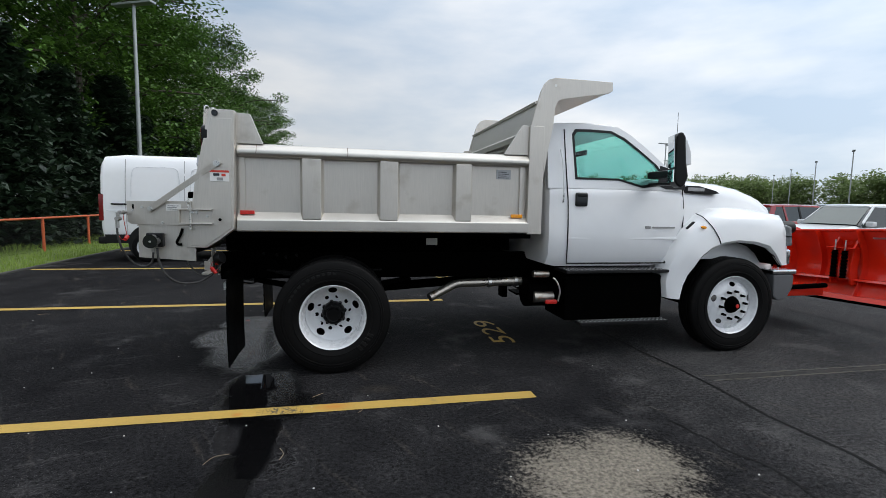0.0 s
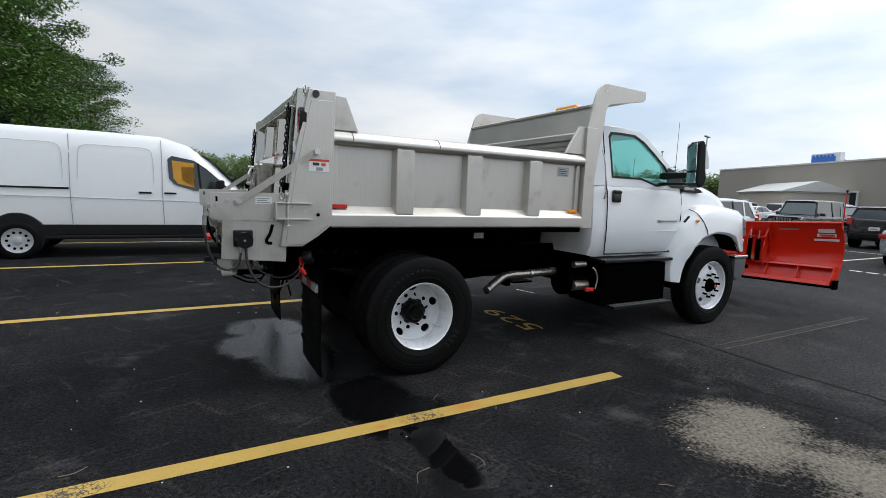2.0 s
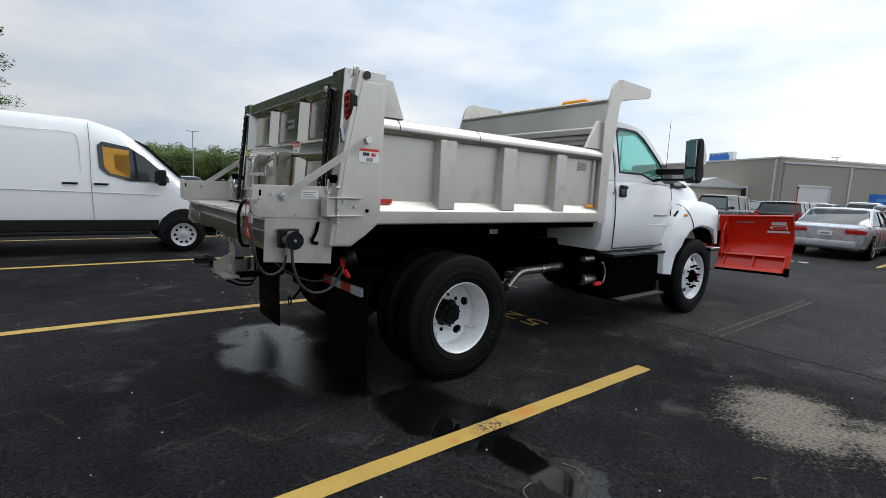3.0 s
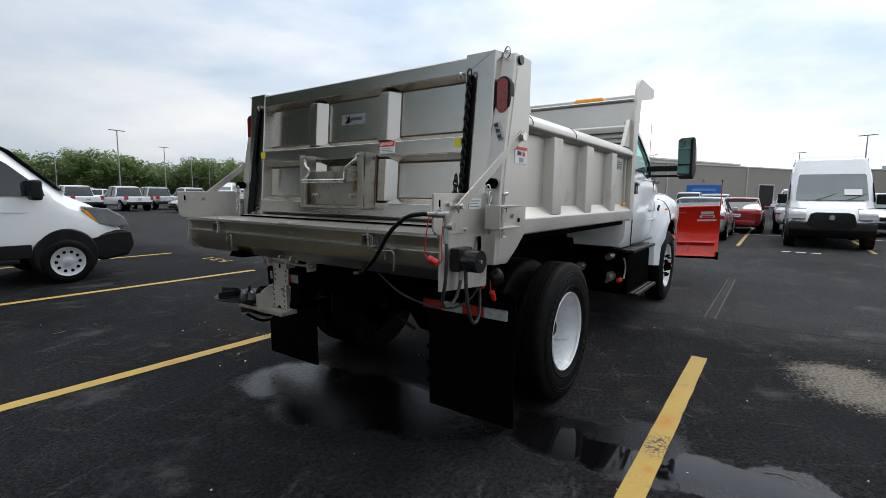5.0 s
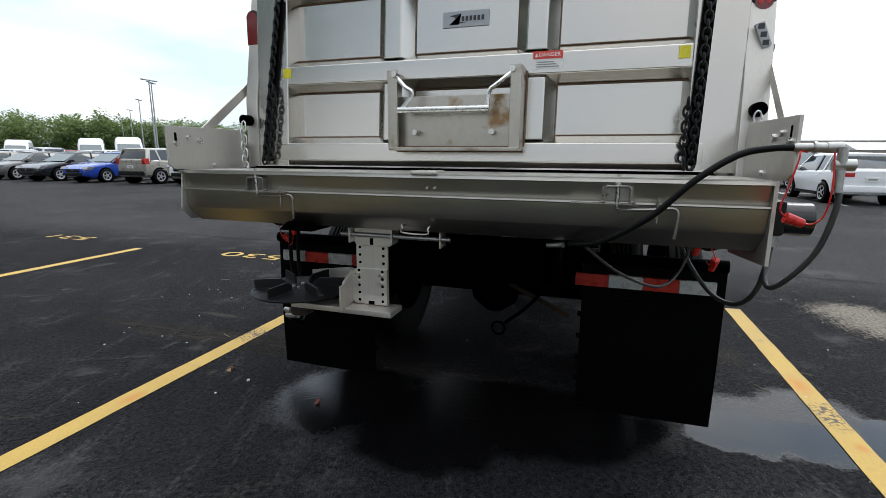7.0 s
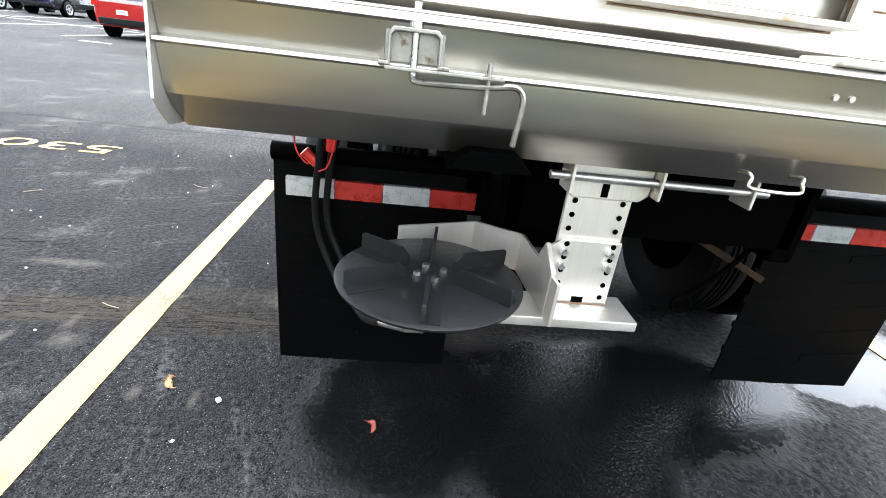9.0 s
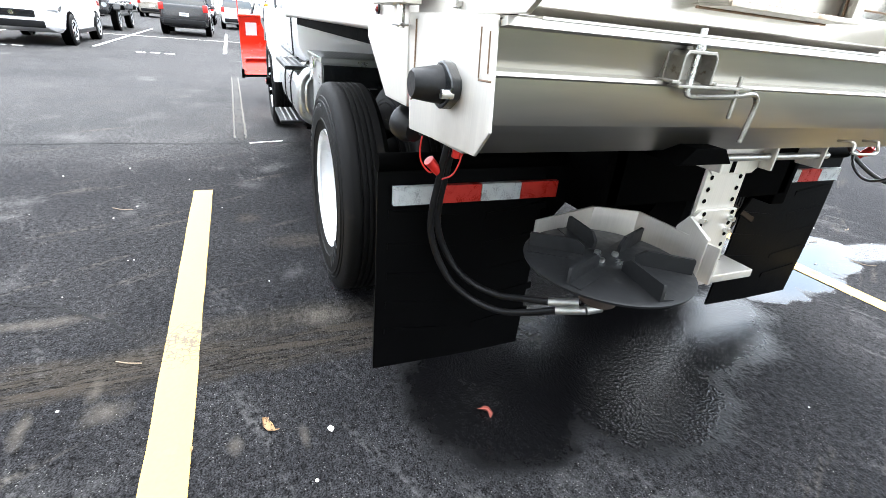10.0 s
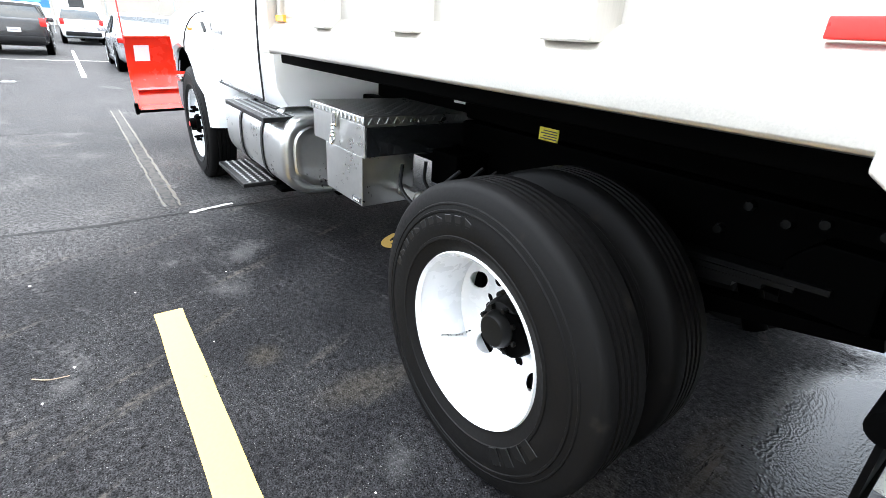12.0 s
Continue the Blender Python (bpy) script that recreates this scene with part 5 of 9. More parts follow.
# ---- tailgate spreader ----
spreader = thing("salt_spreader", "stainless tailgate salt spreader hung under the dump body", "spreader")
tr = [(-1.07, 1.252), (-1.455, 1.252), (-1.488, 1.262), (-1.492, 1.250), (-1.462, 1.246), (-1.450, 1.190), (-1.474, 1.186), (-1.475, 1.180), (-1.464, 1.176), (-1.457, 1.118), (-1.450, 1.100), (-1.436, 1.082), (-1.384, 1.036), (-1.10, 1.024)]
trough = part("trough", prism(B(), tr, "y", -1.095, 1.128), TROUGH, spreader, "long stainless auger trough", smooth=16)
part("trough_seam", bbox((-1.49, -1.07, 1.262), (-1.20, 1.07, 1.266)), STEEL_H, trough)
part("gate_sill", bbox((-1.150, -1.0, 1.262), (-1.055, 1.0, 1.279), 0.002), STEEL_H, trough)
# black strip painted in for the shadowed recess under the gate sill
part("gap_shade_strip", bbox((-1.154, -1.0, 1.2665), (-1.1505, 1.0, 1.2775)), BLACK, trough)
for s in (-1, 1):
    ep = [(-1.07, 1.262), (-1.468, 1.262), (-1.488, 1.095), (-1.445, 1.047), (-1.105, 1.022)] if s > 0 else [(-1.058, 1.262), (-1.475, 1.262), (-1.482, 1.006), (-1.07, 0.973)]
    part("end_plate", bev(prism(B(), ep, "y", 1.129 if s > 0 else -1.096, 1.135 if s > 0 else -1.108), 0.002), STEEL, spreader, "stainless trough end plate")
    ear = part("side_ear", bev(prism(B(), [(-1.550, 1.445), (-1.085, 1.452), (-1.083, 1.256), (-1.52, 1.266), (-1.548, 1.285)], "y", s * 1.109, s * 1.119), 0.002), STEEL, spreader, "stainless side ear plate")
    part("ear_slot", bbox((-1.512, min(s * 1.107, s * 1.1205), 1.385), (-1.498, max(s * 1.107, s * 1.1205), 1.42), 0.003), BLACK, ear)
    for x, z in ((-1.505, 1.374), (-1.30, 1.28), (-1.44, 1.40)):
        part("ear_bolt", cyl(B(), (x, s * 1.10, z), (x, s * 1.132, z), 0.010, n=6), GALV, ear)
    # support strap up to the body pillar
    d = Vector((0.543, 0, 0.393)).normalized()
    q = Vector((-d.z, 0, d.x)) * 0.021
    a, b = Vector((-1.395, s * 1.135, 1.375)), Vector((-0.852, s * (PO[s] + 0.012), 1.768))
    st = B()
    loft(st, [[p + q, p - q, p - q + Vector((0, s * 0.008, 0)), p + q + Vector((0, s * 0.008, 0))] for p in (a, b)])
    sp = part("support_strap", st, STEEL, spreader, "flat stainless support strap")
    part("strap_bolt", cyl(B(), (-1.376, s * 1.10, 1.389), (-1.376, s * 1.160, 1.389), 0.013, n=6), GALV, sp)
    part("strap_washer", cyl(B(), (-1.376, s * 1.143, 1.389), (-1.376, s * 1.147, 1.389), 0.019, n=18), GALV, sp)
    # hinge bracket with its pin
    hb = part("hinge_bracket", bbox((-1.15, min(s * (PO[s] + 0.006), s * (PO[s] + 0.014)), 1.275), (-0.915, max(s * (PO[s] + 0.006), s * (PO[s] + 0.014)), 1.392), 0.002), STEEL, spreader, "welded hinge bracket")
    for z in (1.275, 1.384):
        part("bracket_lip", bbox((-1.15, min(s * (PO[s] + 0.006), s * (PO[s] + 0.05)), z), (-0.915, max(s * (PO[s] + 0.006), s * (PO[s] + 0.05)), z + 0.008), 0.002), STEEL, hb)
    part("bracket_cheek", bbox((-1.155, min(s * 1.14, s * (PO[s] + 0.05)), 1.275), (-1.145, max(s * 1.14, s * (PO[s] + 0.05)), 1.392), 0.002), STEEL, hb)
    part("hinge_pin", tube(B(), [(-1.075, s * (PO[s] + 0.025), 1.23), (-1.075, s * (PO[s] + 0.025), 1.42), (-1.085, s * (PO[s] + 0.035), 1.445), (-1.07, s * (PO[s] + 0.045), 1.45)], 0.009, 8, 4), GALV, hb)
    part("pin_clip", lathe(B(), [(0.016 + 0.003 * math.cos(t), 0.003 * math.sin(t)) for t in (j * math.pi / 3 for j in range(6))], (-1.075, s * (PO[s] + 0.025), 1.236), "z", 16, True), GALV, hb)
    for x in (-1.06, -1.03, -0.955):
        part("bracket_bolt", cyl(B(), (x, s * (PO[s] + 0.006), 1.335 + 0.03 * (x < -1)), (x, s * (PO[s] + 0.026), 1.335 + 0.03 * (x < -1)), 0.011, n=6), GALV, hb)
    # latch on the rear face
    yl = 0.732 if s > 0 else -0.665
    hat = [(-0.056, 1.184), (-0.056, 1.190), (-0.042, 1.190), (-0.042, 1.230), (-0.034, 1.240), (0.034, 1.240), (0.042, 1.230), (0.042, 1.190), (0.056, 1.190), (0.056, 1.184)]
    hat += [(0.037, 1.184), (0.037, 1.228), (0.031, 1.234), (-0.031, 1.234), (-0.037, 1.228), (-0.037, 1.184)]
    la = part("latch", bev(prism(B(), [(yl + u, z) for u, z in hat], "x", -1.494, -1.452), 0.0012, 1), LATCH, spreader, "steel hat-shaped trough latch")
    # plate added to darken the latch hollow, in place of its dark reflections
    part("latch_hollow_fill", bbox((-1.462, yl - 0.048, 1.188), (-1.450, yl + 0.048, 1.236), 0.002), LATCH, la)
    part("latch_bolt", cyl(B(), (-1.481, yl, 1.170), (-1.481, yl, 1.276), 0.0058), GALV, la)
    part("latch_nut", cyl(B(), (-1.481, yl, 1.2405), (-1.481, yl, 1.254), 0.0105, n=6), GALV, la)
    part("latch_plate", bbox((-1.500, yl - s * 0.05 - 0.095, 1.178), (-1.468, yl - s * 0.05 + 0.095, 1.1835), 0.001), LATCH, la)
    part("latch_handle", tube(B(), [(-1.481, yl, 1.185), (-1.482, yl, 1.170), (-1.486, yl - 0.015, 1.163), (-1.490, yl - 0.12, 1.167), (-1.493, yl - 0.160, 1.172), (-1.494, yl - 0.176, 1.164), (-1.494, yl - 0.180, 1.144), (-1.490, yl - 0.176, 1.078)], 0.0052, 8, 4), LATCH, la, "bent rod handle")
    part("small_bolt", cyl(B(), (-1.490, yl - 0.12, 1.125), (-1.490, yl - 0.12, 1.203), 0.0042), LATCH, la)
part("centre_clip", bbox((-1.50, -0.055, 1.262), (-1.40, 0.045, 1.276), 0.004), STEEL, trough)
part("rivet", cyl(B(), (-1.452, -0.005, 1.214), (-1.461, -0.005, 1.214), 0.0055), STEEL_R, trough)
part("rivet", cyl(B(), (-1.452, -0.036, 1.214), (-1.461, -0.036, 1.214), 0.0055), STEEL_R, trough)
part("pull_handle", tube(B(), [(-1.425, 0.095, 1.064), (-1.455, 0.097, 1.068), (-1.464, 0.093, 1.060), (-1.467, 0.090, 1.042), (-1.467, -0.006, 1.040), (-1.464, -0.010, 1.058), (-1.455, -0.014, 1.068), (-1.425, -0.012, 1.064)], 0.0036, 8, 4), STEEL_R, spreader, "wire pull handle")
part("chute_mouth", bev(prism(B(), [(0.66, 1.02), (0.62, 1.056), (0.53, 1.054), (0.50, 1.02)], "x", -1.452, -1.30), 0.003), BLACK, spreader)
# bearing and motor
part("bearing_block", bev(prism(B(), [(-1.322 + 0.042 * math.cos(a) * (1.25 if abs(math.cos(a)) > 0.8 else 1), 1.145 + 0.042 * math.sin(a)) for a in (i * math.pi / 8 for i in range(16))], "y", 1.133, 1.156), 0.005), GLOSSB, spreader, "dark flange bearing")
part("bearing_cap", lathe(B(), [(0.001, 1.208), (0.022, 1.208), (0.026, 1.204), (0.033, 1.163), (0.036, 1.148)], (-1.316, 0, 1.145), "y", 24), BLACKP, spreader, "black tapered bearing cap")
for x in (-1.365, -1.279):
    part("bearing_bolt", cyl(B(), (x, 1.148, 1.135), (x, 1.170, 1.135), 0.008), GALV, spreader)
mo = part("auger_motor", bev(box(B(), (-1.41, -1.16, 1.09), (-1.29, -1.108, 1.20)), 0.01), BLACKP, spreader, "black hydraulic auger motor")
part("motor_drum", cyl(B(), (-1.35, -1.15, 1.14), (-1.35, -1.24, 1.14), 0.052, n=22), GLOSSB, mo)
part("motor_stud", cyl(B(), (-1.35, -1.24, 1.14), (-1.35, -1.246, 1.14), 0.008), GALV, mo)
part("drip_mark", tube(B(), [(-1.123, 1.1355, 1.25), (-1.125, 1.1355, 1.17), (-1.123, 1.1355, 1.10), (-1.112, 1.1355, 1.088)], 0.0022, 5), RUSTY, spreader)
for p0, p1 in (((-1.425, 1.135, 1.245), (-1.432, 1.135, 1.17)), ((-1.475, 1.135, 1.17), (-1.432, 1.135, 1.168)), ((-1.455, 1.135, 1.24), (-1.462, 1.135, 1.18))):
    part("rust_mark", cyl(B(), p0, p1, 0.0018, n=6), RUSTY, spreader)
part("crank_hook", tube(B(), [(-1.16, -1.115, 1.235), (-1.175, -1.125, 1.18), (-1.20, -1.125, 1.13), (-1.19, -1.125, 1.11), (-1.165, -1.125, 1.108)], 0.010, 8, 4), BLACK, spreader)
# hoses with steel couplers
HOSES = [
    ([(-1.335, -1.15, 1.085), (-1.325, -1.15, 0.98), (-1.28, -1.14, 0.87), (-1.19, -1.11, 0.80), (-1.06, -1.06, 0.80), (-0.95, -1.0, 0.88), (-0.90, -0.95, 0.98)], 0.009),
    ([(-1.40, -0.52, 1.025), (-1.47, -0.62, 1.05), (-1.525, -0.76, 1.145), (-1.555, -0.87, 1.262), (-1.56, -0.97, 1.335), (-1.56, -1.05, 1.355), (-1.56, -1.11, 1.357)], 0.010),
    ([(-1.58, -1.205, 1.27), (-1.58, -1.212, 1.20), (-1.558, -1.19, 1.07), (-1.505, -1.14, 0.965), (-1.44, -1.125, 0.935), (-1.385, -1.13, 0.965), (-1.368, -1.14, 1.03), (-1.365, -1.145, 1.085)], 0.008),
    ([(-1.30, 0.757, 0.585), (-1.21, 0.785, 0.525), (-1.11, 0.82, 0.475), (-1.0, 0.865, 0.465), (-0.945, 0.93, 0.53), (-0.925, 0.985, 0.68), (-0.945, 0.975, 0.87), (-0.955, 0.95, 1.03)], 0.0105),
    ([(-1.285, 0.775, 0.605), (-1.19, 0.79, 0.56), (-1.09, 0.81, 0.515), (-0.985, 0.85, 0.505), (-0.925, 0.905, 0.56), (-0.905, 0.955, 0.69), (-0.92, 0.945, 0.87), (-0.93, 0.92, 1.03)], 0.0105),
    ([(-1.30, -0.55, 1.02), (-1.25, -0.70, 0.90), (-1.10, -0.86, 0.82), (-0.98, -0.95, 0.86), (-0.93, -1.0, 0.98)], 0.006),
]
for pts, r in HOSES:
    grey = r < 0.0095
    part("hydraulic_hose", tube(B(), pts, r, 10, 8), BRAID if grey else HOSE, spreader, "grey braided hydraulic hose" if grey else "black hydraulic hose")
for p0, p1, r in (((-1.56, -1.10, 1.357), (-1.56, -1.145, 1.357), 0.0115), ((-1.56, -1.145, 1.357), (-1.56, -1.152, 1.357), 0.016), ((-1.56, -1.152, 1.357), (-1.56, -1.175, 1.357), 0.013), ((-1.56, -1.175, 1.357), (-1.56, -1.212, 1.357), 0.015),
                  ((-1.57, -1.192, 1.311), (-1.57, -1.240, 1.311), 0.016), ((-1.575, -1.208, 1.357), (-1.575, -1.208, 1.312), 0.012), ((-1.58, -1.205, 1.30), (-1.58, -1.206, 1.24), 0.0125), ((-1.365, -1.145, 1.10), (-1.366, -1.144, 1.05), 0.012),
                  ((-1.34, 0.70, 0.600), (-1.295, 0.76, 0.583), 0.012), ((-1.325, 0.715, 0.618), (-1.28, 0.778, 0.603), 0.012), ((-1.35, 0.66, 0.61), (-1.34, 0.70, 0.602), 0.014),
                  ((-0.948, 0.96, 0.96), (-0.955, 0.95, 1.04), 0.014), ((-0.924, 0.93, 0.96), (-0.93, 0.92, 1.04), 0.014), ((-1.385, -0.50, 1.018), (-1.36, -0.44, 1.008), 0.010)):
    c = part("hose_coupler", cyl(B(), p0, p1, r, n=14), DULLZINC, spreader, "plated quick coupler")
RW = [
    [(-1.56, -1.135, 1.345), (-1.572, -1.115, 1.345), (-1.578, -1.112, 1.325), (-1.575, -1.098, 1.25), (-1.57, -1.087, 1.19), (-1.56, -1.107, 1.165)],
    [(-1.575, -1.19, 1.345), (-1.59, -1.192, 1.25), (-1.58, -1.188, 1.18), (-1.57, -1.17, 1.152), (-1.557, -1.15, 1.150)],
    [(-0.95, 0.96, 1.02), (-0.945, 1.03, 0.99), (-0.94, 1.04, 0.91), (-0.94, 1.01, 0.865), (-0.94, 0.985, 0.875)],
    [(-0.95, 0.93, 1.02), (-0.975, 0.925, 0.95), (-0.97, 0.945, 0.87), (-0.95, 0.975, 0.845)],
    [(-0.93, -1.05, 1.0), (-0.97, -1.08, 0.93), (-0.96, -1.08, 0.88), (-0.92, -1.06, 0.90)],
]
for pts in RW:
    part("red_lanyard", tube(B(), pts, 0.0024, 6), REDPL, spreader, "red plastic dust cap lanyard")
for p0, p1 in (((-1.56, -1.105, 1.166), (-1.556, -1.150, 1.150)), ((-0.943, 1.015, 0.90), (-0.938, 0.978, 0.862)), ((-0.962, 0.935, 0.955), (-0.958, 0.94, 0.91)), ((-0.965, -1.085, 0.92), (-0.93, -1.08, 0.87)), ((-0.95, -1.02, 0.99), (-0.94, -1.01, 0.93))):
    part("dust_cap", cyl(B(), p0, p1, 0.016, 0.013, 12), REDPL, spreader, "red dust cap")
part("gap_hose", cyl(B(), (-1.078, 1.085, 1.0), (-1.068, 1.085, 1.27), 0.013), HOSE, spreader)
part("red_lamp", bbox((-1.080, 1.098, 1.075), (-1.064, 1.116, 1.122), 0.004), REDPL, spreader)
part("red_lamp", bbox((-1.085, -1.122, 1.085), (-1.055, -1.085, 1.145), 0.006), REDLENS, spreader)

# hanger, shelf and spinner
hg = part("hanger_plate", bbox((-1.312, 0.225, 0.69), (-1.300, 0.375, 1.0), 0.003), STEEL, spreader, "perforated stainless hanger plate")
part("fork_slot", bbox((-1.3195, 0.288, 0.955), (-1.317, 0.304, 0.985)), BLACK, hg)
for k in range(8):
    hx = -1.3255 if k < 5 else -1.3125
    for y in (0.245, 0.355):
        part("adjusting_hole", cyl(B(), (hx, y, 0.710 + k * 0.033), (hx - 0.001, y, 0.710 + k * 0.033), 0.0065, n=10), BLACK, hg)
part("weld_notch", bbox((-1.3265, 0.285, 0.6915), (-1.3255, 0.313, 0.708)), BLACK, hg)
part("rust_mark", tube(B(), [(-1.328, 0.228, 0.692), (-1.328, 0.30, 0.6915), (-1.328, 0.378, 0.692)], 0.0022, 5, smooth=False), RUSTY, hg)
part("hanger_fork", bev(prism(B(), [(0.195, 1.03), (0.195, 0.965), (0.215, 0.950), (0.365, 0.950), (0.380, 0.965), (0.380, 1.03)], "x", -1.318, -1.306), 0.003), STEEL, hg)
for y in (0.190, 0.385, -0.02):
    part("rod_cheek", bbox((-1.352, y - 0.004, 0.965), (-1.28, y + 0.004, 1.03), 0.003), STEEL, hg)
part("pivot_rod", cyl(B(), (-1.334, 0.43, 1.0), (-1.334, -0.06, 1.0), 0.0095), DULLZINC, hg, "round steel pivot rod")
part("lower_hanger", bev(prism(B(), [(0.225, 0.69), (0.38, 0.69), (0.40, 0.72), (0.40, 0.825), (0.365, 0.852), (0.225, 0.852)], "x", -1.325, -1.313), 0.003), STEEL, hg)
part("hanger_cheek", bev(prism(B(), [(-1.395, 0.69), (-1.395, 0.80), (-1.32, 0.84), (-1.29, 0.80), (-1.29, 0.69)], "y", 0.39, 0.402), 0.003), STEEL, hg)
for y, z in ((0.25, 0.79), (0.36, 0.79), (0.25, 0.825), (0.36, 0.825)):
    part("hanger_bolt", cyl(B(), (-1.32, y, z), (-1.342, y, z), 0.008, n=6), GALV, hg)
part("shelf", bbox((-1.40, 0.175, 0.665), (-1.28, 0.66, 0.690), 0.004), STEEL, spreader, "stainless spinner shelf")
DISC = Vector((-1.325, 0.655, 0.728))
sp = part("spinner_disc", lathe(B(), [(0.001, 0.0), (0.05, 0.004), (0.19, -0.004), (0.213, -0.002), (0.215, 0.004), (0.208, 0.008), (0.05, 0.012), (0.001, 0.014)], DISC + Vector((0, 0, 0.0)), "z", 48), SPIN, spreader, "dark plastic spinner disc with six raised fins")
for k in range(6):
    a = k * math.pi / 3 - 0.105
    d, n2 = Vector((math.cos(a), math.sin(a), 0)), Vector((-math.sin(a), math.cos(a), 0))
    fin = B()
    loft(fin, [[DISC + d * r + n2 * w + Vector((0, 0, h)) for w, h in ((-0.003, 0.006), (-0.004, ht), (0.004, ht), (0.005, 0.013), (0.034, 0.011), (0.034, 0.006))] for r, ht in ((0.062, 0.034), (0.085, 0.052), (0.20, 0.050), (0.203, 0.046))])
    part("fin", fin, SPIN, sp)
for k in range(4):
    a = k * math.pi / 2 + 0.3
    part("disc_bolt", cyl(B(), DISC + Vector((0.032 * math.cos(a), 0.032 * math.sin(a), 0.012)), DISC + Vector((0.032 * math.cos(a), 0.032 * math.sin(a), 0.022)), 0.009, n=6), GALV, sp)
part("spinner_motor", cyl(B(), DISC + Vector((0, 0, -0.11)), DISC + Vector((0, 0, -0.004)), 0.05, n=20), RUST, spreader, "rusty spinner motor")
GUARD = [(-1.105, 0.735), (-1.095, 0.53), (-1.16, 0.41), (-1.43, 0.392)]
HGT = dict(zip((x for x, y in GUARD), (0.078, 0.105, 0.105, 0.105)))
for (xa, ya), (xb, yb) in zip(GUARD[:-1], GUARD[1:]):
    d = Vector((yb - ya, xa - xb, 0)).normalized() * 0.004
    g = B()
    loft(g, [[Vector((x, y, z)) + q * d for z, q in ((0.685, -1), (0.685 + h, -1), (0.685 + h, 1), (0.685, 1))] for x, y, h in ((xa, ya, HGT[xa]), (xb, yb, HGT[xb]))])
    part("deflector", g, STEEL, spreader, "bent stainless deflector plate")
part("spinner_arm", bbox((-1.25, 0.33, 0.64), (-0.86, 0.42, 0.68), 0.005), BLACK, spreader)

# ---- snow plow ----
plow = thing("snow_plow", "red straight-blade snow plow raised on its mount", "snow plow")
Y0, Y1 = -1.515, 1.37
TILT = 0.012


def plow_pt(y, u, out=0.0):
    """u runs 0 at the cutting edge to 1 at the top; the face is bowed forwards in the middle."""
    f = (y - Y1) / (Y0 - Y1)
    z = 0.315 + 0.115 * f + u * (0.82 + 0.05 * f)
    x = 6.2 + (Y1 - y) * TILT + 0.20 * math.sin(u * math.pi) * 0.75 - out - 0.02 * u
    return (x, y, z)


bm = B()
loft(bm, [[plow_pt(y, u / 12, 0.0) for u in range(13)] + [plow_pt(y, u / 12, -0.014) for u in range(12, -1, -1)] for y in (Y0, -0.6, 0.3, Y1)])
mb = part("moldboard", bm, RED, plow, "red curved moldboard, back side towards the truck")
part("top_lip", tube(B(), [plow_pt(Y0, 1.0), plow_pt(0, 1.0), plow_pt(Y1, 1.0)], 0.018, 8), RED, mb)
bm = B()
loft(bm, [[plow_pt(y, 0.0, 0.0), plow_pt(y, 0.30, 0.0), plow_pt(y, 0.30, 0.12), plow_pt(y, 0.27, 0.13), plow_pt(y, 0.27, 0.03), plow_pt(y, 0.06, 0.03), plow_pt(y, 0.06, 0.12), plow_pt(y, 0.0, 0.12)] for y in (Y0 + 0.05, 0.0, Y1 - 0.05)])
part("bottom_channel", bm, RED, mb, "red boxed base channel")
for y in (Y0 + 0.04, -1.05, -0.62, -0.12, 0.30, 0.72, Y1 - 0.04):
    rib = B()
    pr = [plow_pt(y, u / 10, 0.0) for u in range(11 if abs(y) < 0.9 else 4)] + [plow_pt(y, u / 10, 0.09 if abs(y) < 0.9 else 0.11) for u in range(10 if abs(y) < 0.9 else 3, -1, -1)]
    a = [rib.verts.new((x, q - 0.008, z)) for x, q, z in pr]
    b = [rib.verts.new((x, q + 0.008, z)) for x, q, z in pr]
    rib.faces.new(a)
    rib.faces.new(list(reversed(b)))
    for i in range(len(a)):
        j = (i + 1) % len(a)
        rib.faces.new((a[i], b[i], b[j], a[j]))
    part("rib", rib, RED, mb)
part("cutting_edge", loft(B(), [[plow_pt(y, u, o) for u, o in ((-0.06, -0.02), (0.08, -0.02), (0.08, -0.035), (-0.06, -0.035))] for y in (Y0, 0, Y1)]), BLACK, plow, "black steel cutting edge")
for y in (Y0, Y1):
    x, q, z = plow_pt(y, 0.0)
    part("corner_shoe", bbox((x - 0.06, q - 0.02, z - 0.06), (x + 0.05, q + 0.02, z + 0.07), 0.008), BLACK, plow)
    x, q, z = plow_pt(y, 1.0)
    part("blade_guide", cyl(B(), (x, q, z - 0.08), (x + 0.01, q, z + 0.42), 0.009, 0.007, 8), REDPL, plow, "thin red blade guide rod")
    part("guide_tip", cyl(B(), (x + 0.01, q, z + 0.42), (x + 0.01, q, z + 0.45), 0.014), BLACKP, plow)
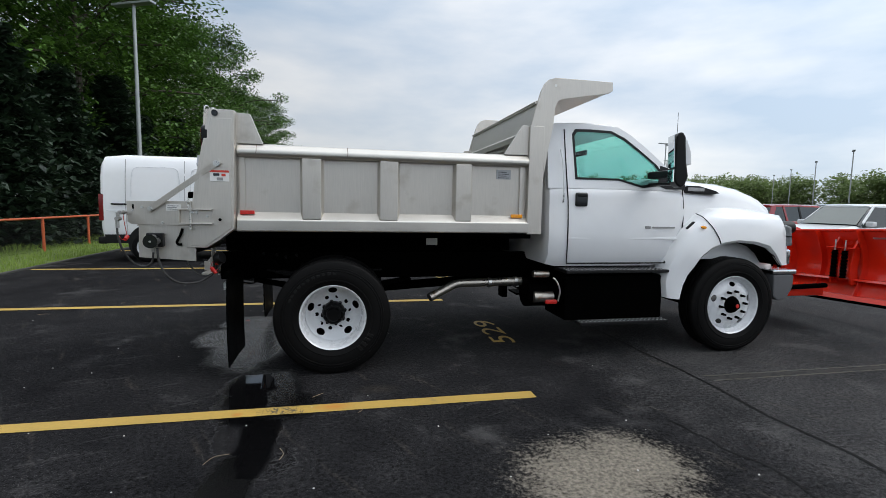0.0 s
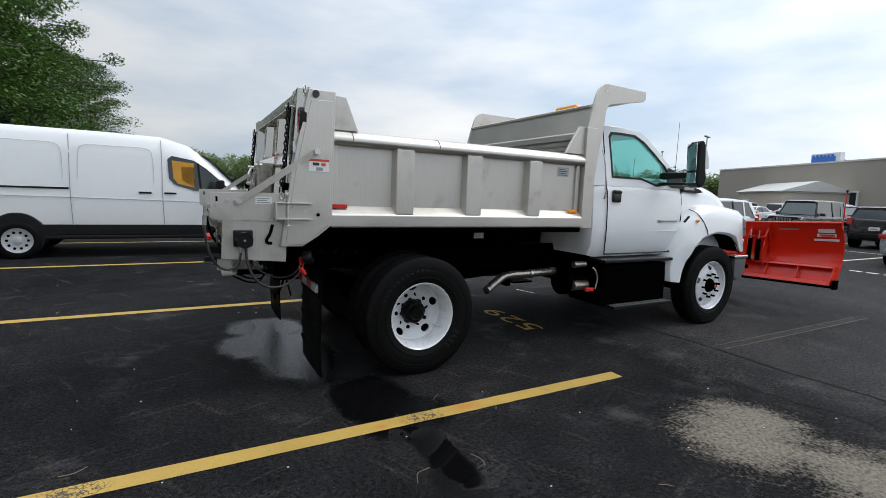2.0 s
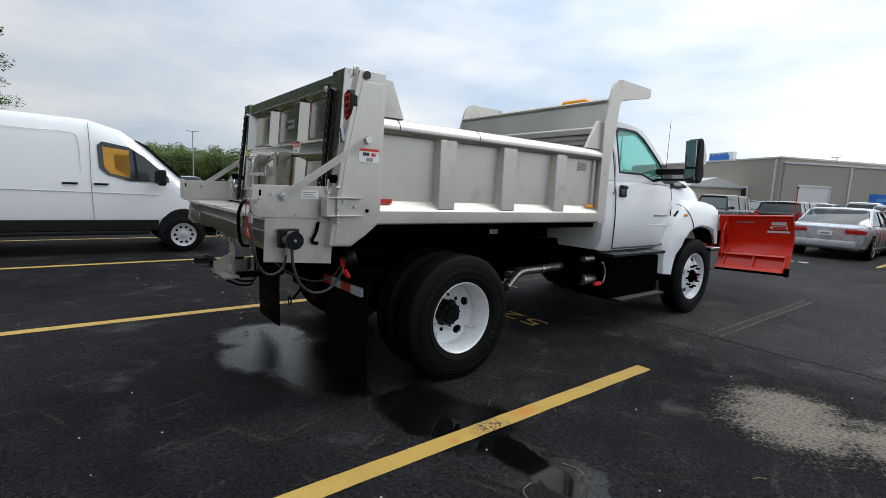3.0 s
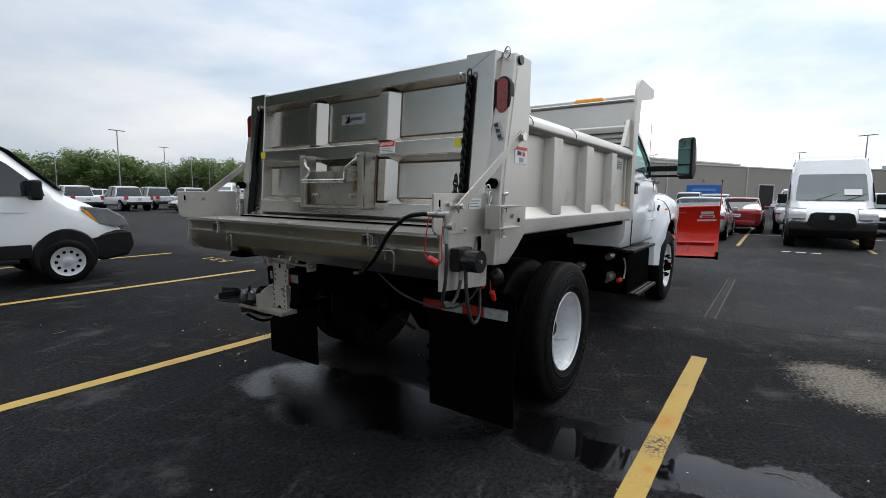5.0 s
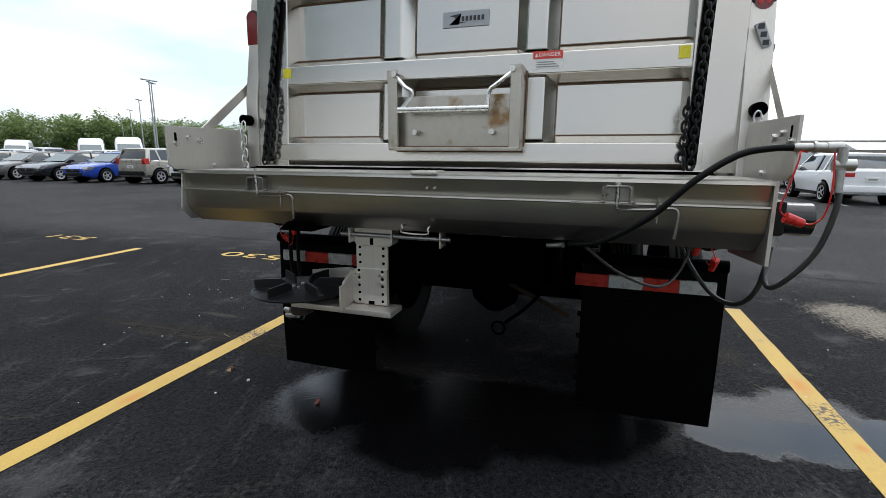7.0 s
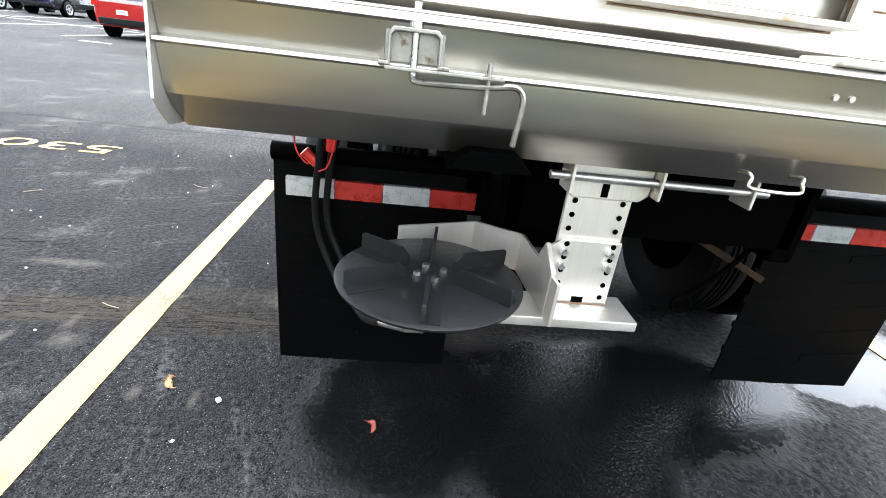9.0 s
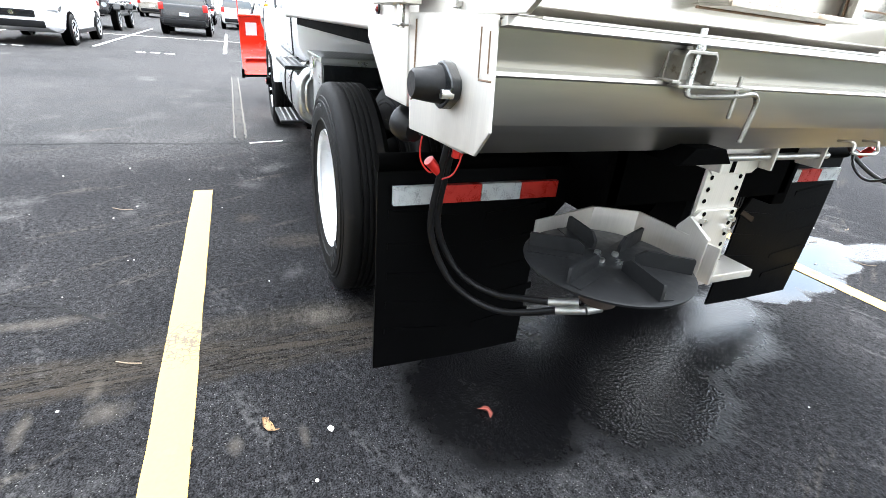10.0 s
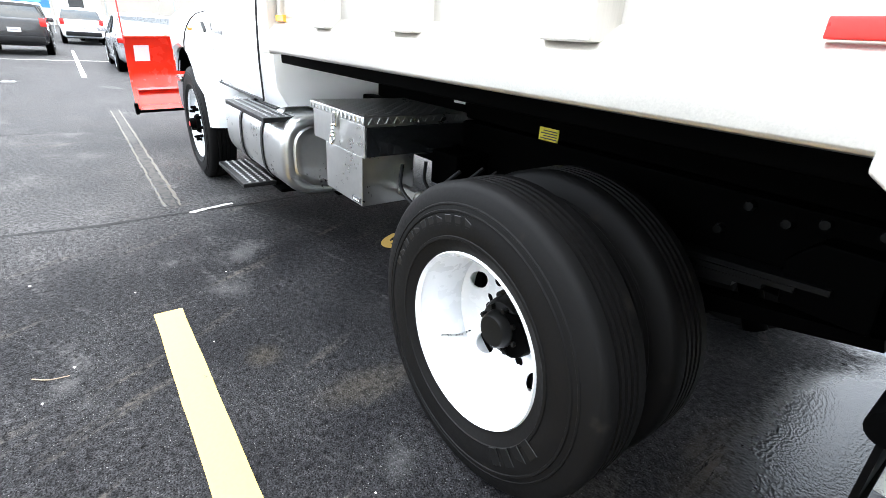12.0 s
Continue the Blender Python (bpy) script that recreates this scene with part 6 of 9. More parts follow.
for yc in (-0.46, 0.42):
    tb2 = part("trip_bracket", bbox((6.10, yc - 0.17, 1.03), (6.20, yc + 0.17, 1.02), 0.006), RED, plow, "red trip spring bracket")
    for dy in (-0.12, 0.12):
        part("rib", prism(B(), [(6.30, 1.24), (6.18, 1.04), (6.13, 0.75), (6.17, 0.57), (6.26, 0.57), (6.25, 0.80), (6.28, 1.0), (6.36, 1.22)], "y", yc + dy - 0.012, yc + dy + 0.012), RED, tb2)
    for dy in (-0.06, 0.06):
        part("trip_spring", lathe(B(), [(0.032 + 0.008 * math.sin(i * 1.9), 0.65 + i * 0.0125) for i in range(28)], (6.12, yc + dy, 0.0), "z", 14), BLACK, tb2, "black coil trip spring")
        part("eye_bolt", cyl(B(), (6.12, yc + dy, 0.99), (6.12, yc + dy, 1.12), 0.009), GALV, tb2)
for y0, y1, u0, u1, m in ((-1.42, -1.22, 0.84, 0.90, LABEL), (-1.43, -1.20, 0.77, 0.82, LABEL), (-1.46, -1.16, 0.70, 0.735, LABEL), (-0.98, -0.72, 0.875, 0.90, SILVERPLATE), (0.66, 0.86, 0.66, 0.86, LABEL), (1.12, 1.28, 0.66, 0.88, LABEL)):
    part("plow_label", loft(B(), [[plow_pt(y, u0 + (u1 - u0) * k / 4, 0.004) for k in range(5)] for y in (y0, y1)], cap=False, closed=False), m, mb, "white instruction label", smooth=0)
part("label_print", loft(B(), [[plow_pt(y, 0.775 + 0.035 * k / 3, 0.007) for k in range(4)] for y in (-1.41, -1.24)], cap=False, closed=False), LABELR, mb, smooth=0)
part("plow_mount", bev(box(B(), (5.35, -0.45, 0.42), (5.95, 0.45, 0.54)), 0.02), RED, plow)
part("push_arm", bbox((4.84, -0.42, 0.44), (5.9, -0.34, 0.52), 0.01), BLACK, plow)
part("push_arm", bbox((4.84, 0.34, 0.44), (5.9, 0.42, 0.52), 0.01), BLACK, plow)
part("lift_tower", bev(prism(B(), [(4.85, 0.4), (4.85, 1.05), (5.0, 1.05), (5.15, 0.55), (5.15, 0.4)], "y", -0.35, 0.35), 0.02), BLACK, plow)
part("angle_ram", cyl(B(), (5.0, -0.44, 0.52), (5.9, -0.50, 0.56), 0.03), BLACK, plow)
part("angle_ram", cyl(B(), (5.0, 0.5, 0.56), (5.95, 0.75, 0.58), 0.035), BLACK, plow)

# ---- ground ----
def asphalt_mat():
    m = bpy.data.materials.new("sealed_asphalt")
    m.use_nodes = True
    n, l = m.node_tree.nodes, m.node_tree.links
    b = n["Principled BSDF"]
    tc = n.new("ShaderNodeTexCoord")

    def noise_node(scale, detail=4.0, rough=0.5):
        t = n.new("ShaderNodeTexNoise")
        t.inputs["Scale"].default_value, t.inputs["Detail"].default_value, t.inputs["Roughness"].default_value = scale, detail, rough
        l.new(tc.outputs["Object"], t.inputs["Vector"])
        return t.outputs["Fac"]

    def op(kind, a, c=None, d=None):
        t = n.new("ShaderNodeMath")
        t.operation = kind
        for k, v in enumerate((a, c, d)):
            if v is None:
                continue
            if isinstance(v, (int, float)):
                t.inputs[k].default_value = v
            else:
                l.new(v, t.inputs[k])
        return t.outputs[0]

    def rng(v, a, c, d=0.0, e=1.0):
        t = n.new("ShaderNodeMapRange")
        for k, q in zip(("From Min", "From Max", "To Min", "To Max"), (a, c, d, e)):
            t.inputs[k].default_value = q
        l.new(v, t.inputs["Value"])
        return t.outputs["Result"]

    def blot(cx, cy, rx, ry):
        """1 in the middle of an oval, 0 at its rim and beyond."""
        s1 = n.new("ShaderNodeVectorMath")
        s1.operation = "SUBTRACT"
        s1.inputs[1].default_value = (cx, cy, 0)
        l.new(tc.outputs["Object"], s1.inputs[0])
        s2 = n.new("ShaderNodeVectorMath")
        s2.operation = "MULTIPLY"
        s2.inputs[1].default_value = (1 / rx, 1 / ry, 0)
        l.new(s1.outputs[0], s2.inputs[0])
        s3 = n.new("ShaderNodeVectorMath")
        s3.operation = "LENGTH"
        l.new(s2.outputs[0], s3.inputs[0])
        return op("SUBTRACT", 1.0, s3.outputs["Value"])

    def union(items):
        v = blot(*items[0])
        for it in items[1:]:
            v = op("MAXIMUM", v, blot(*it))
        return v

    def blend(f, a, c):
        t = n.new("ShaderNodeMix")
        t.data_type = "RGBA"
        l.new(f, t.inputs["Factor"])
        for k, v in (("A", a), ("B", c)):
            if isinstance(v, tuple):
                t.inputs[k].default_value = (*v, 1)
            else:
                l.new(v, t.inputs[k])
        return t.outputs["Result"]

    coarse, mid, fine, grit = noise_node(0.35, 5), noise_node(2.2, 6, 0.6), noise_node(40, 4, 0.7), noise_node(170, 2, 0.6)
    vor = n.new("ShaderNodeTexVoronoi")
    vor.inputs["Scale"].default_value = 95
    l.new(tc.outputs["Object"], vor.inputs["Vector"])
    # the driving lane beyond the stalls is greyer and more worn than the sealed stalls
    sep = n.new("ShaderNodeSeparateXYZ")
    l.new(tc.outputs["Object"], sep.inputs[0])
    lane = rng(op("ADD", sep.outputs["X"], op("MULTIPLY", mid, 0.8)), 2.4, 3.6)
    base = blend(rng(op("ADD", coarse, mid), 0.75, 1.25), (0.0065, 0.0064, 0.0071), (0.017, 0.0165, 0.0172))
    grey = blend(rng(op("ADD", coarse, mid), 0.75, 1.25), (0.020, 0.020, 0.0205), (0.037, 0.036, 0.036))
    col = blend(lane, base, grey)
    gr = n.new("ShaderNodeVectorMath")
    gr.operation = "SCALE"
    l.new(col, gr.inputs[0])
    l.new(op("MULTIPLY", rng(fine, 0.32, 0.68, 0.25, 2.0), rng(grit, 0.36, 0.64, 0.25, 2.2)), gr.inputs["Scale"])
    col = gr.outputs[0]
    # pale dusty smears
    dust = op("MULTIPLY", rng(noise_node(1.1, 9, 0.68), 0.56, 0.70), rng(mid, 0.42, 0.62))
    col = blend(op("MULTIPLY", dust, 0.5), col, (0.10, 0.098, 0.096))
    # light chips of stone
    chips = op("MULTIPLY", op("LESS_THAN", vor.outputs["Distance"], 0.19), op("GREATER_THAN", op("ADD", grit, op("MULTIPLY", mid, 0.35)), 0.75))
    col = blend(op("MULTIPLY", chips, 0.55), col, (0.22, 0.21, 0.20))
    # pale scrapes and tyre scuffs lying across and along the stalls
    for turn, sx, sy, lo, amount, tint in ((20, 1.2, 9.0, 0.58, 0.75, (0.075, 0.073, 0.072)), (-62, 0.9, 7.0, 0.59, 0.7, (0.085, 0.075, 0.062)), (75, 2.6, 16.0, 0.66, 0.75, (0.11, 0.105, 0.10))):
        mp = n.new("ShaderNodeMapping")
        mp.vector_type = "TEXTURE"
        mp.inputs["Scale"].default_value = (1 / sx, 1 / sy, 1)
        mp.inputs["Rotation"].default_value = (0, 0, radians(turn))
        l.new(tc.outputs["Object"], mp.inputs[0])
        sn = n.new("ShaderNodeTexNoise")
        sn.inputs["Scale"].default_value, sn.inputs["Detail"].default_value, sn.inputs["Roughness"].default_value = 1.0, 7, 0.65
        l.new(mp.outputs[0], sn.inputs["Vector"])
        scr = op("MULTIPLY", rng(sn.outputs["Fac"], lo, lo + 0.12), rng(fine, 0.40, 0.58))
        col = blend(op("MULTIPLY", scr, amount), col, tint)
    # worn patch where the sealer has gone, scraped in one direction
    mp = n.new("ShaderNodeMapping")
    mp.vector_type = "TEXTURE"
    mp.inputs["Scale"].default_value, mp.inputs["Rotation"].default_value = (1.6, 0.16, 1), (0, 0, radians(-50))
    l.new(tc.outputs["Object"], mp.inputs[0])
    sn = n.new("ShaderNodeTexNoise")
    sn.inputs["Scale"].default_value, sn.inputs["Detail"].default_value, sn.inputs["Roughness"].default_value = 1.0, 8, 0.7
    l.new(mp.outputs[0], sn.inputs["Vector"])
    streak = sn.outputs["Fac"]
    worn = op("ADD", union([(1.45, -2.95, 0.62, 0.60), (1.75, -2.85, 0.50, 0.50), (1.65, -3.6, 0.6, 0.7)]), op("MULTIPLY", op("SUBTRACT", op("ADD", op("MULTIPLY", noise_node(2.2, 9, 0.78), 0.45), op("MULTIPLY", streak, 0.55)), 0.5), 1.7))
    wm = rng(op("ADD", op("ADD", fine, op("MULTIPLY", grit, 0.5)), op("MULTIPLY", worn, 0.75)), 0.90, 1.12)
    wm = op("MULTIPLY", wm, rng(worn, -0.1, 0.75, 0.25, 0.85))
    col = blend(wm, col, blend(rng(fine, 0.35, 0.65), (0.11, 0.098, 0.08), (0.31, 0.275, 0.225)))
    scuff = op("MULTIPLY", rng(op("ADD", union([(0.55, 1.21, 0.12, 0.26), (0.95, 1.5, 0.09, 0.09), (0.35, -1.55, 0.25, 0.10), (-0.28, 1.30, 0.13, 0.75), (-0.42, 1.95, 0.10, 0.5)]), op("MULTIPLY", op("SUBTRACT", noise_node(3.1, 8, 0.7), 0.5), 1.5)), 0.0, 1.0), rng(fine, 0.25, 0.70))
    col = blend(op("MULTIPLY", scuff, 0.40), col, (0.085, 0.070, 0.050))
    # frost-cracked brown band across the stalls beside the rear wheels
    mp = n.new("ShaderNodeMapping")
    mp.inputs["Scale"].default_value, mp.inputs["Rotation"].default_value = (26, 2.6, 1), (0, 0, radians(-4))
    l.new(tc.outputs["Object"], mp.inputs[0])
    sn = n.new("ShaderNodeTexNoise")
    sn.inputs["Scale"].default_value, sn.inputs["Detail"].default_value, sn.inputs["Roughness"].default_value = 1.0, 7, 0.65
    l.new(mp.outputs[0], sn.inputs["Vector"])
    frost = sn.outputs["Fac"]
    edge = op("ADD", blot(-0.48, 1.75, 0.15, 1.9), op("MULTIPLY", op("SUBTRACT", mid, 0.5), 1.6))
    bandm = rng(edge, 0.05, 0.45)
    col = blend(op("MULTIPLY", bandm, rng(frost, 0.38, 0.60, 0.15, 0.75)), col, (0.034, 0.028, 0.022))
    crk = op("MULTIPLY", bandm, op("LESS_THAN", op("ABSOLUTE", op("SUBTRACT", frost, 0.5)), 0.014))
    col = blend(op("MULTIPLY", crk, 0.9), col, (0.002, 0.002, 0.002))
    # small pale rubbed marks
    rub = rng(op("ADD", union([(-0.68, 1.99, 0.07, 0.09), (-0.69, 2.21, 0.10, 0.03), (-0.56, 2.04, 0.09, 0.03), (-0.95, 1.60, 0.05, 0.03), (-0.30, 1.22, 0.10, 0.13), (-0.98, 1.39, 0.06, 0.02), (-0.07, 2.35, 0.05, 0.30)]), op("MULTIPLY", op("SUBTRACT", noise_node(14, 6, 0.7), 0.5), 1.6)), 0.0, 0.9)
    col = blend(op("MULTIPLY", rub, 0.32), col, (0.115, 0.102, 0.085))
    # water: a damp sheet behind and under the body, a trickle and two puddles
    wet = op("ADD", union([(-0.95, 0.66, 0.46, 0.46), (-0.82, -0.22, 0.44, 0.95), (-0.52, -1.45, 0.34, 0.55), (-0.42, -2.2, 0.14, 0.55), (-0.50, -2.75, 0.16, 0.45), (-0.42, -1.75, 0.40, 0.34), (-1.12, 0.12, 0.38, 0.5)]),
             op("ADD", op("MULTIPLY", op("SUBTRACT", noise_node(3.3, 6, 0.6), 0.5), 0.75), op("MULTIPLY", op("SUBTRACT", fine, 0.5), 0.45)))
    wf = rng(wet, 0.05, 0.22)
    pud = rng(op("ADD", union([(-0.64, -1.32, 0.24, 0.30), (-0.62, -1.72, 0.22, 0.36), (-0.50, -2.15, 0.24, 0.30), (-0.34, -2.48, 0.20, 0.22)]), op("MULTIPLY", op("SUBTRACT", noise_node(4.5, 7, 0.68), 0.5), 1.3)), 0.12, 0.20)
    col = blend(op("MULTIPLY", wf, 0.88), col, (0.0015, 0.0015, 0.0017))
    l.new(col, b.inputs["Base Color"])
    rough = rng(mid, 0.3, 0.7, 0.62, 0.8)
    rough = op("MULTIPLY", rough, op("SUBTRACT", 1.0, op("MULTIPLY", rng(wet, 0.06, 0.34), 0.80)))
    rough = op("MULTIPLY", rough, op("SUBTRACT", 1.0, op("MULTIPLY", pud, 0.72)))
    l.new(rough, b.inputs["Roughness"])
    l.new(op("ADD", op("ADD", 0.022, op("MULTIPLY", wf, 0.15)), op("MULTIPLY", pud, 0.20)), b.inputs["Specular IOR Level"])
    bp = n.new("ShaderNodeBump")
    l.new(op("MULTIPLY", op("SUBTRACT", 1.0, pud), op("SUBTRACT", 0.95, op("MULTIPLY", wf, 0.62))), bp.inputs["Strength"])
    bp.inputs["Distance"].default_value = 0.006
    l.new(op("ADD", op("MULTIPLY", vor.outputs["Distance"], 0.7), op("MULTIPLY", fine, 0.9)), bp.inputs["Height"])
    l.new(bp.outputs[0], b.inputs["Normal"])
    return m


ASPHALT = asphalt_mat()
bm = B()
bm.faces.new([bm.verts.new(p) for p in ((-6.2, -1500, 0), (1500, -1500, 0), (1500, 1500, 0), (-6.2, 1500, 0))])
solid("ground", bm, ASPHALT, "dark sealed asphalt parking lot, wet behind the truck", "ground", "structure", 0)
GRASS_SOIL = mat("grass_soil", (0.095, 0.135, 0.025), 0.9, var=0.35, scale=1.5, fine=30, bump=0.3)
bm = B()
bm.faces.new([bm.verts.new(p) for p in ((-8.3, -1500, 0.02), (-6.2, -1500, 0.02), (-6.2, 1500, 0.02), (-8.3, 1500, 0.02))])
solid("grass_verge", bm, GRASS_SOIL, "mown green grass verge beside the asphalt", "ground", "structure", 0)
UNDER = mat("woodland_floor", (0.022, 0.027, 0.012), 0.95, var=0.5, scale=1.2, fine=14, bump=0.5, spec=0.1)
bm = B()
bm.faces.new([bm.verts.new(p) for p in ((-1500, -1500, 0.02), (-8.3, -1500, 0.02), (-8.3, 1500, 0.02), (-1500, 1500, 0.02))])
solid("woodland_floor", bm, UNDER, "dark overgrown woodland floor behind the fence", "ground", "structure", 0)
KERB = mat("asphalt_edge", (0.05, 0.05, 0.045), 0.9, var=0.4, scale=6, bump=0.3)
solid("kerb", bbox((-6.24, -60, -0.05), (-6.16, 160, 0.035), 0.01), KERB, "low crumbled asphalt edge", "kerb", "structure")

# grass blades along the verge
GRASS = mat("grass_blades", (0.17, 0.25, 0.035), 0.6, var=0.4, scale=2, fine=20)
rnd = random.Random(3)
vs, fs = [], []
for i in range(26000):
    x, y = -6.22 - 3.2 * rnd.random() ** 1.3, -4 + 34 * rnd.random()
    h, a, lean = 0.04 + 0.07 * rnd.random(), rnd.random() * 6.28, 0.03 * rnd.random()
    dx, dy = 0.008 * math.cos(a), 0.008 * math.sin(a)
    k = len(vs)
    vs += [(x - dx, y - dy, 0.015), (x + dx, y + dy, 0.015), (x + lean * math.sin(a), y + lean * math.cos(a), 0.02 + h)]
    fs.append((k, k + 1, k + 2))
me = bpy.data.meshes.new("grass")
me.from_pydata(vs, [], fs)
me.materials.append(GRASS)
tagged(new("grass", me), "short green grass along the fence", "grass", kind="stuff")

# ---- painted lines and stall numbers ----
PAINT_Y = mat("worn_yellow_line_paint", (0.47, 0.305, 0.066), 0.7, var=0.16, scale=2.5, fine=70, dirt=(0.20, 0.15, 0.09), dirt_at=0.66, bump=0.1)


def craze_paint(m, spots):
    """Paint that has crazed down to the asphalt in a few worn places, with orange rust stains beside them."""
    n, l = m.node_tree.nodes, m.node_tree.links
    b = n["Principled BSDF"]
    src = b.inputs["Base Color"].links[0].from_socket
    tc = n.new("ShaderNodeTexCoord")

    def calc(kind, p, q):
        t = n.new("ShaderNodeMath")
        t.operation = kind
        for k, v in enumerate((p, q)):
            if isinstance(v, (int, float)):
                t.inputs[k].default_value = v
            else:
                l.new(v, t.inputs[k])
        return t.outputs[0]

    def near(x, y, rx, ry):
        v = n.new("ShaderNodeVectorMath")
        v.operation = "SUBTRACT"
        v.inputs[1].default_value = (x, y, 0)
        l.new(tc.outputs["Object"], v.inputs[0])
        w = n.new("ShaderNodeVectorMath")
        w.operation = "MULTIPLY"
        w.inputs[1].default_value = (1 / rx, 1 / ry, 0)
        l.new(v.outputs[0], w.inputs[0])
        k = n.new("ShaderNodeVectorMath")
        k.operation = "LENGTH"
        l.new(w.outputs[0], k.inputs[0])
        return calc("SUBTRACT", 1.0, k.outputs["Value"])

    wear = 0.0
    for s in spots:
        wear = calc("MAXIMUM", wear, near(*s))
    wob = n.new("ShaderNodeTexNoise")
    wob.inputs["Scale"].default_value, wob.inputs["Detail"].default_value, wob.inputs["Roughness"].default_value = 22, 6, 0.7
    l.new(tc.outputs["Object"], wob.inputs["Vector"])
    vo = n.new("ShaderNodeTexVoronoi")
    vo.feature = "DISTANCE_TO_EDGE"
    vo.inputs["Scale"].default_value = 42
    l.new(tc.outputs["Object"], vo.inputs["Vector"])
    gone = calc("ADD", calc("MULTIPLY", calc("LESS_THAN", vo.outputs["Distance"], calc("MULTIPLY", wear, 0.16)), calc("GREATER_THAN", wob.outputs["Fac"], 0.45)),
                calc("GREATER_THAN", calc("ADD", wob.outputs["Fac"], calc("MULTIPLY", wear, 0.16)), 0.70))
    mx = n.new("ShaderNodeMix")
    mx.data_type = "RGBA"
    l.new(calc("MINIMUM", gone, 1.0), mx.inputs["Factor"])
    l.new(src, mx.inputs["A"])
    mx.inputs["B"].default_value = (0.085, 0.065, 0.04, 1)
    ru = n.new("ShaderNodeMix")
    ru.data_type = "RGBA"
    stain = calc("MULTIPLY", calc("MAXIMUM", calc("MAXIMUM", near(0.02, -1.83, 0.16, 0.07), near(-1.35, 1.77, 0.10, 0.05)), near(-0.62, -1.86, 0.05, 0.04)), 1.1)
    l.new(calc("MAXIMUM", calc("MINIMUM", calc("MULTIPLY", stain, calc("MULTIPLY", wob.outputs["Fac"], 1.8)), 0.85), 0.0), ru.inputs["Factor"])
    l.new(mx.outputs["Result"], ru.inputs["A"])
    ru.inputs["B"].default_value = (0.50, 0.20, 0.03, 1)
    l.new(ru.outputs["Result"], b.inputs["Base Color"])


craze_paint(PAINT_Y, [(-0.36, 1.785, 0.17, 0.14), (-0.33, -1.845, 0.18, 0.10), (-2.2, -1.845, 0.2, 0.1)])
PAINT_W = mat("worn_white_line_paint", (0.62, 0.60, 0.54), 0.7, var=0.15, scale=3, fine=70, dirt=(0.2, 0.19, 0.17), dirt_at=0.62)


def line(x0, x1, y0, y1, m, label):
    bm = B()
    nx = max(1, int(abs(x1 - x0) / 0.12)) if abs(x1 - x0) > abs(y1 - y0) else 1
    ny = max(1, int(abs(y1 - y0) / 0.12)) if nx == 1 else 1
    r = random.Random(int(x0 * 10 + y0 * 100))
    if nx > 1:
        rings = []
        for i in range(nx + 1):
            x = x0 + (x1 - x0) * i / nx
            j, k = r.uniform(-0.002, 0.002), r.uniform(-0.002, 0.002)
            rings.append([(x, y0 + j, 0.004), (x, y1 + k, 0.004)])
        loft(bm, rings, cap=False, closed=False)
    else:
        bm.faces.new([bm.verts.new(p) for p in ((x0, y0, 0.004), (x1, y0, 0.004), (x1, y1, 0.004), (x0, y1, 0.004))])
    return solid("parking_line", bm, m, label, "parking line", "structure", 0, "stall lines")


for yc, xe in ((-1.84, 1.545), (1.785, 1.545), (5.60, 1.86), (9.35, 2.1), (13.1, 2.3), (16.85, 2.5)):
    line(-6.1, xe, yc - 0.063, yc + 0.063, PAINT_Y, "worn yellow stall line with cracked paint")
for k in range(-3, 12):
    yc = -1.42 + 3.12 * k
    line(13.6, 19.2, yc - 0.05, yc + 0.05, PAINT_Y if k in (-1, 0) else PAINT_W, "faded stall line in the far row")
line(19.15, 19.25, -12.0, 34.0, PAINT_W, "faded cross line between the far rows")
for k in range(-3, 12):
    yc = -1.42 + 3.12 * k
    line(19.3, 25.0, yc - 0.05, yc + 0.05, PAINT_W, "faded stall line in the far row")
for txt, x, y in (("529", 1.79, -0.03), ("530", 2.0, 3.72), ("531", 2.2, 7.50)):
    t = letters("stall_number", txt, 0.50, PAINT_Y, None, pose(x, y, 0.004, 0, 0, 90), 0.0004)
    t.scale = (1.35, 0.72, 1)
    tagged(t, "faded yellow stall number stencilled on asphalt", "stall number", "stall numbers", "structure")
for k in range(-2, 4):
    for j in range(3):
        yc = 0.2 + 3.12 * k + (j - 1) * 0.32
        line(12.55, 12.72, yc - 0.11, yc + 0.11, PAINT_W, "worn stall number as plain bars")

# cracks, tar joints and the ground-off strip in the lane
TAR = mat("tar_joint", (0.006, 0.006, 0.006), 0.7, var=0.3, scale=8, fine=60, spec=0.1)
GROUND_OFF = mat("ground_off_line", (0.055, 0.048, 0.036), 0.85, var=0.4, scale=6, fine=60, dirt=(0.05, 0.05, 0.05), dirt_at=0.5)

OLD_STRIP = mat("ground_strip", (0.036, 0.034, 0.031), 0.85, var=0.5, scale=8, fine=60, dirt=(0.02, 0.02, 0.02), dirt_at=0.5, spec=0.2)


def ribbon(pts, w, m, name, label, seed=1, jitter=0.03, z=0.003):
    r = random.Random(seed)
    p = spline(pts, 10)
    rings = []
    for i, q in enumerate(p):
        d = (p[min(i + 1, len(p) - 1)] - p[max(i - 1, 0)]).normalized()
        nrm = Vector((-d.y, d.x, 0))
        o, ww = r.uniform(-jitter, jitter), w * r.uniform(0.5, 1.2)
        rings.append([q + nrm * (o + ww) + Vector((0, 0, z)), q + nrm * (o - ww) + Vector((0, 0, z))])
    return solid(name, loft(B(), rings, cap=False, closed=False), m, label, "crack", "structure", 0)


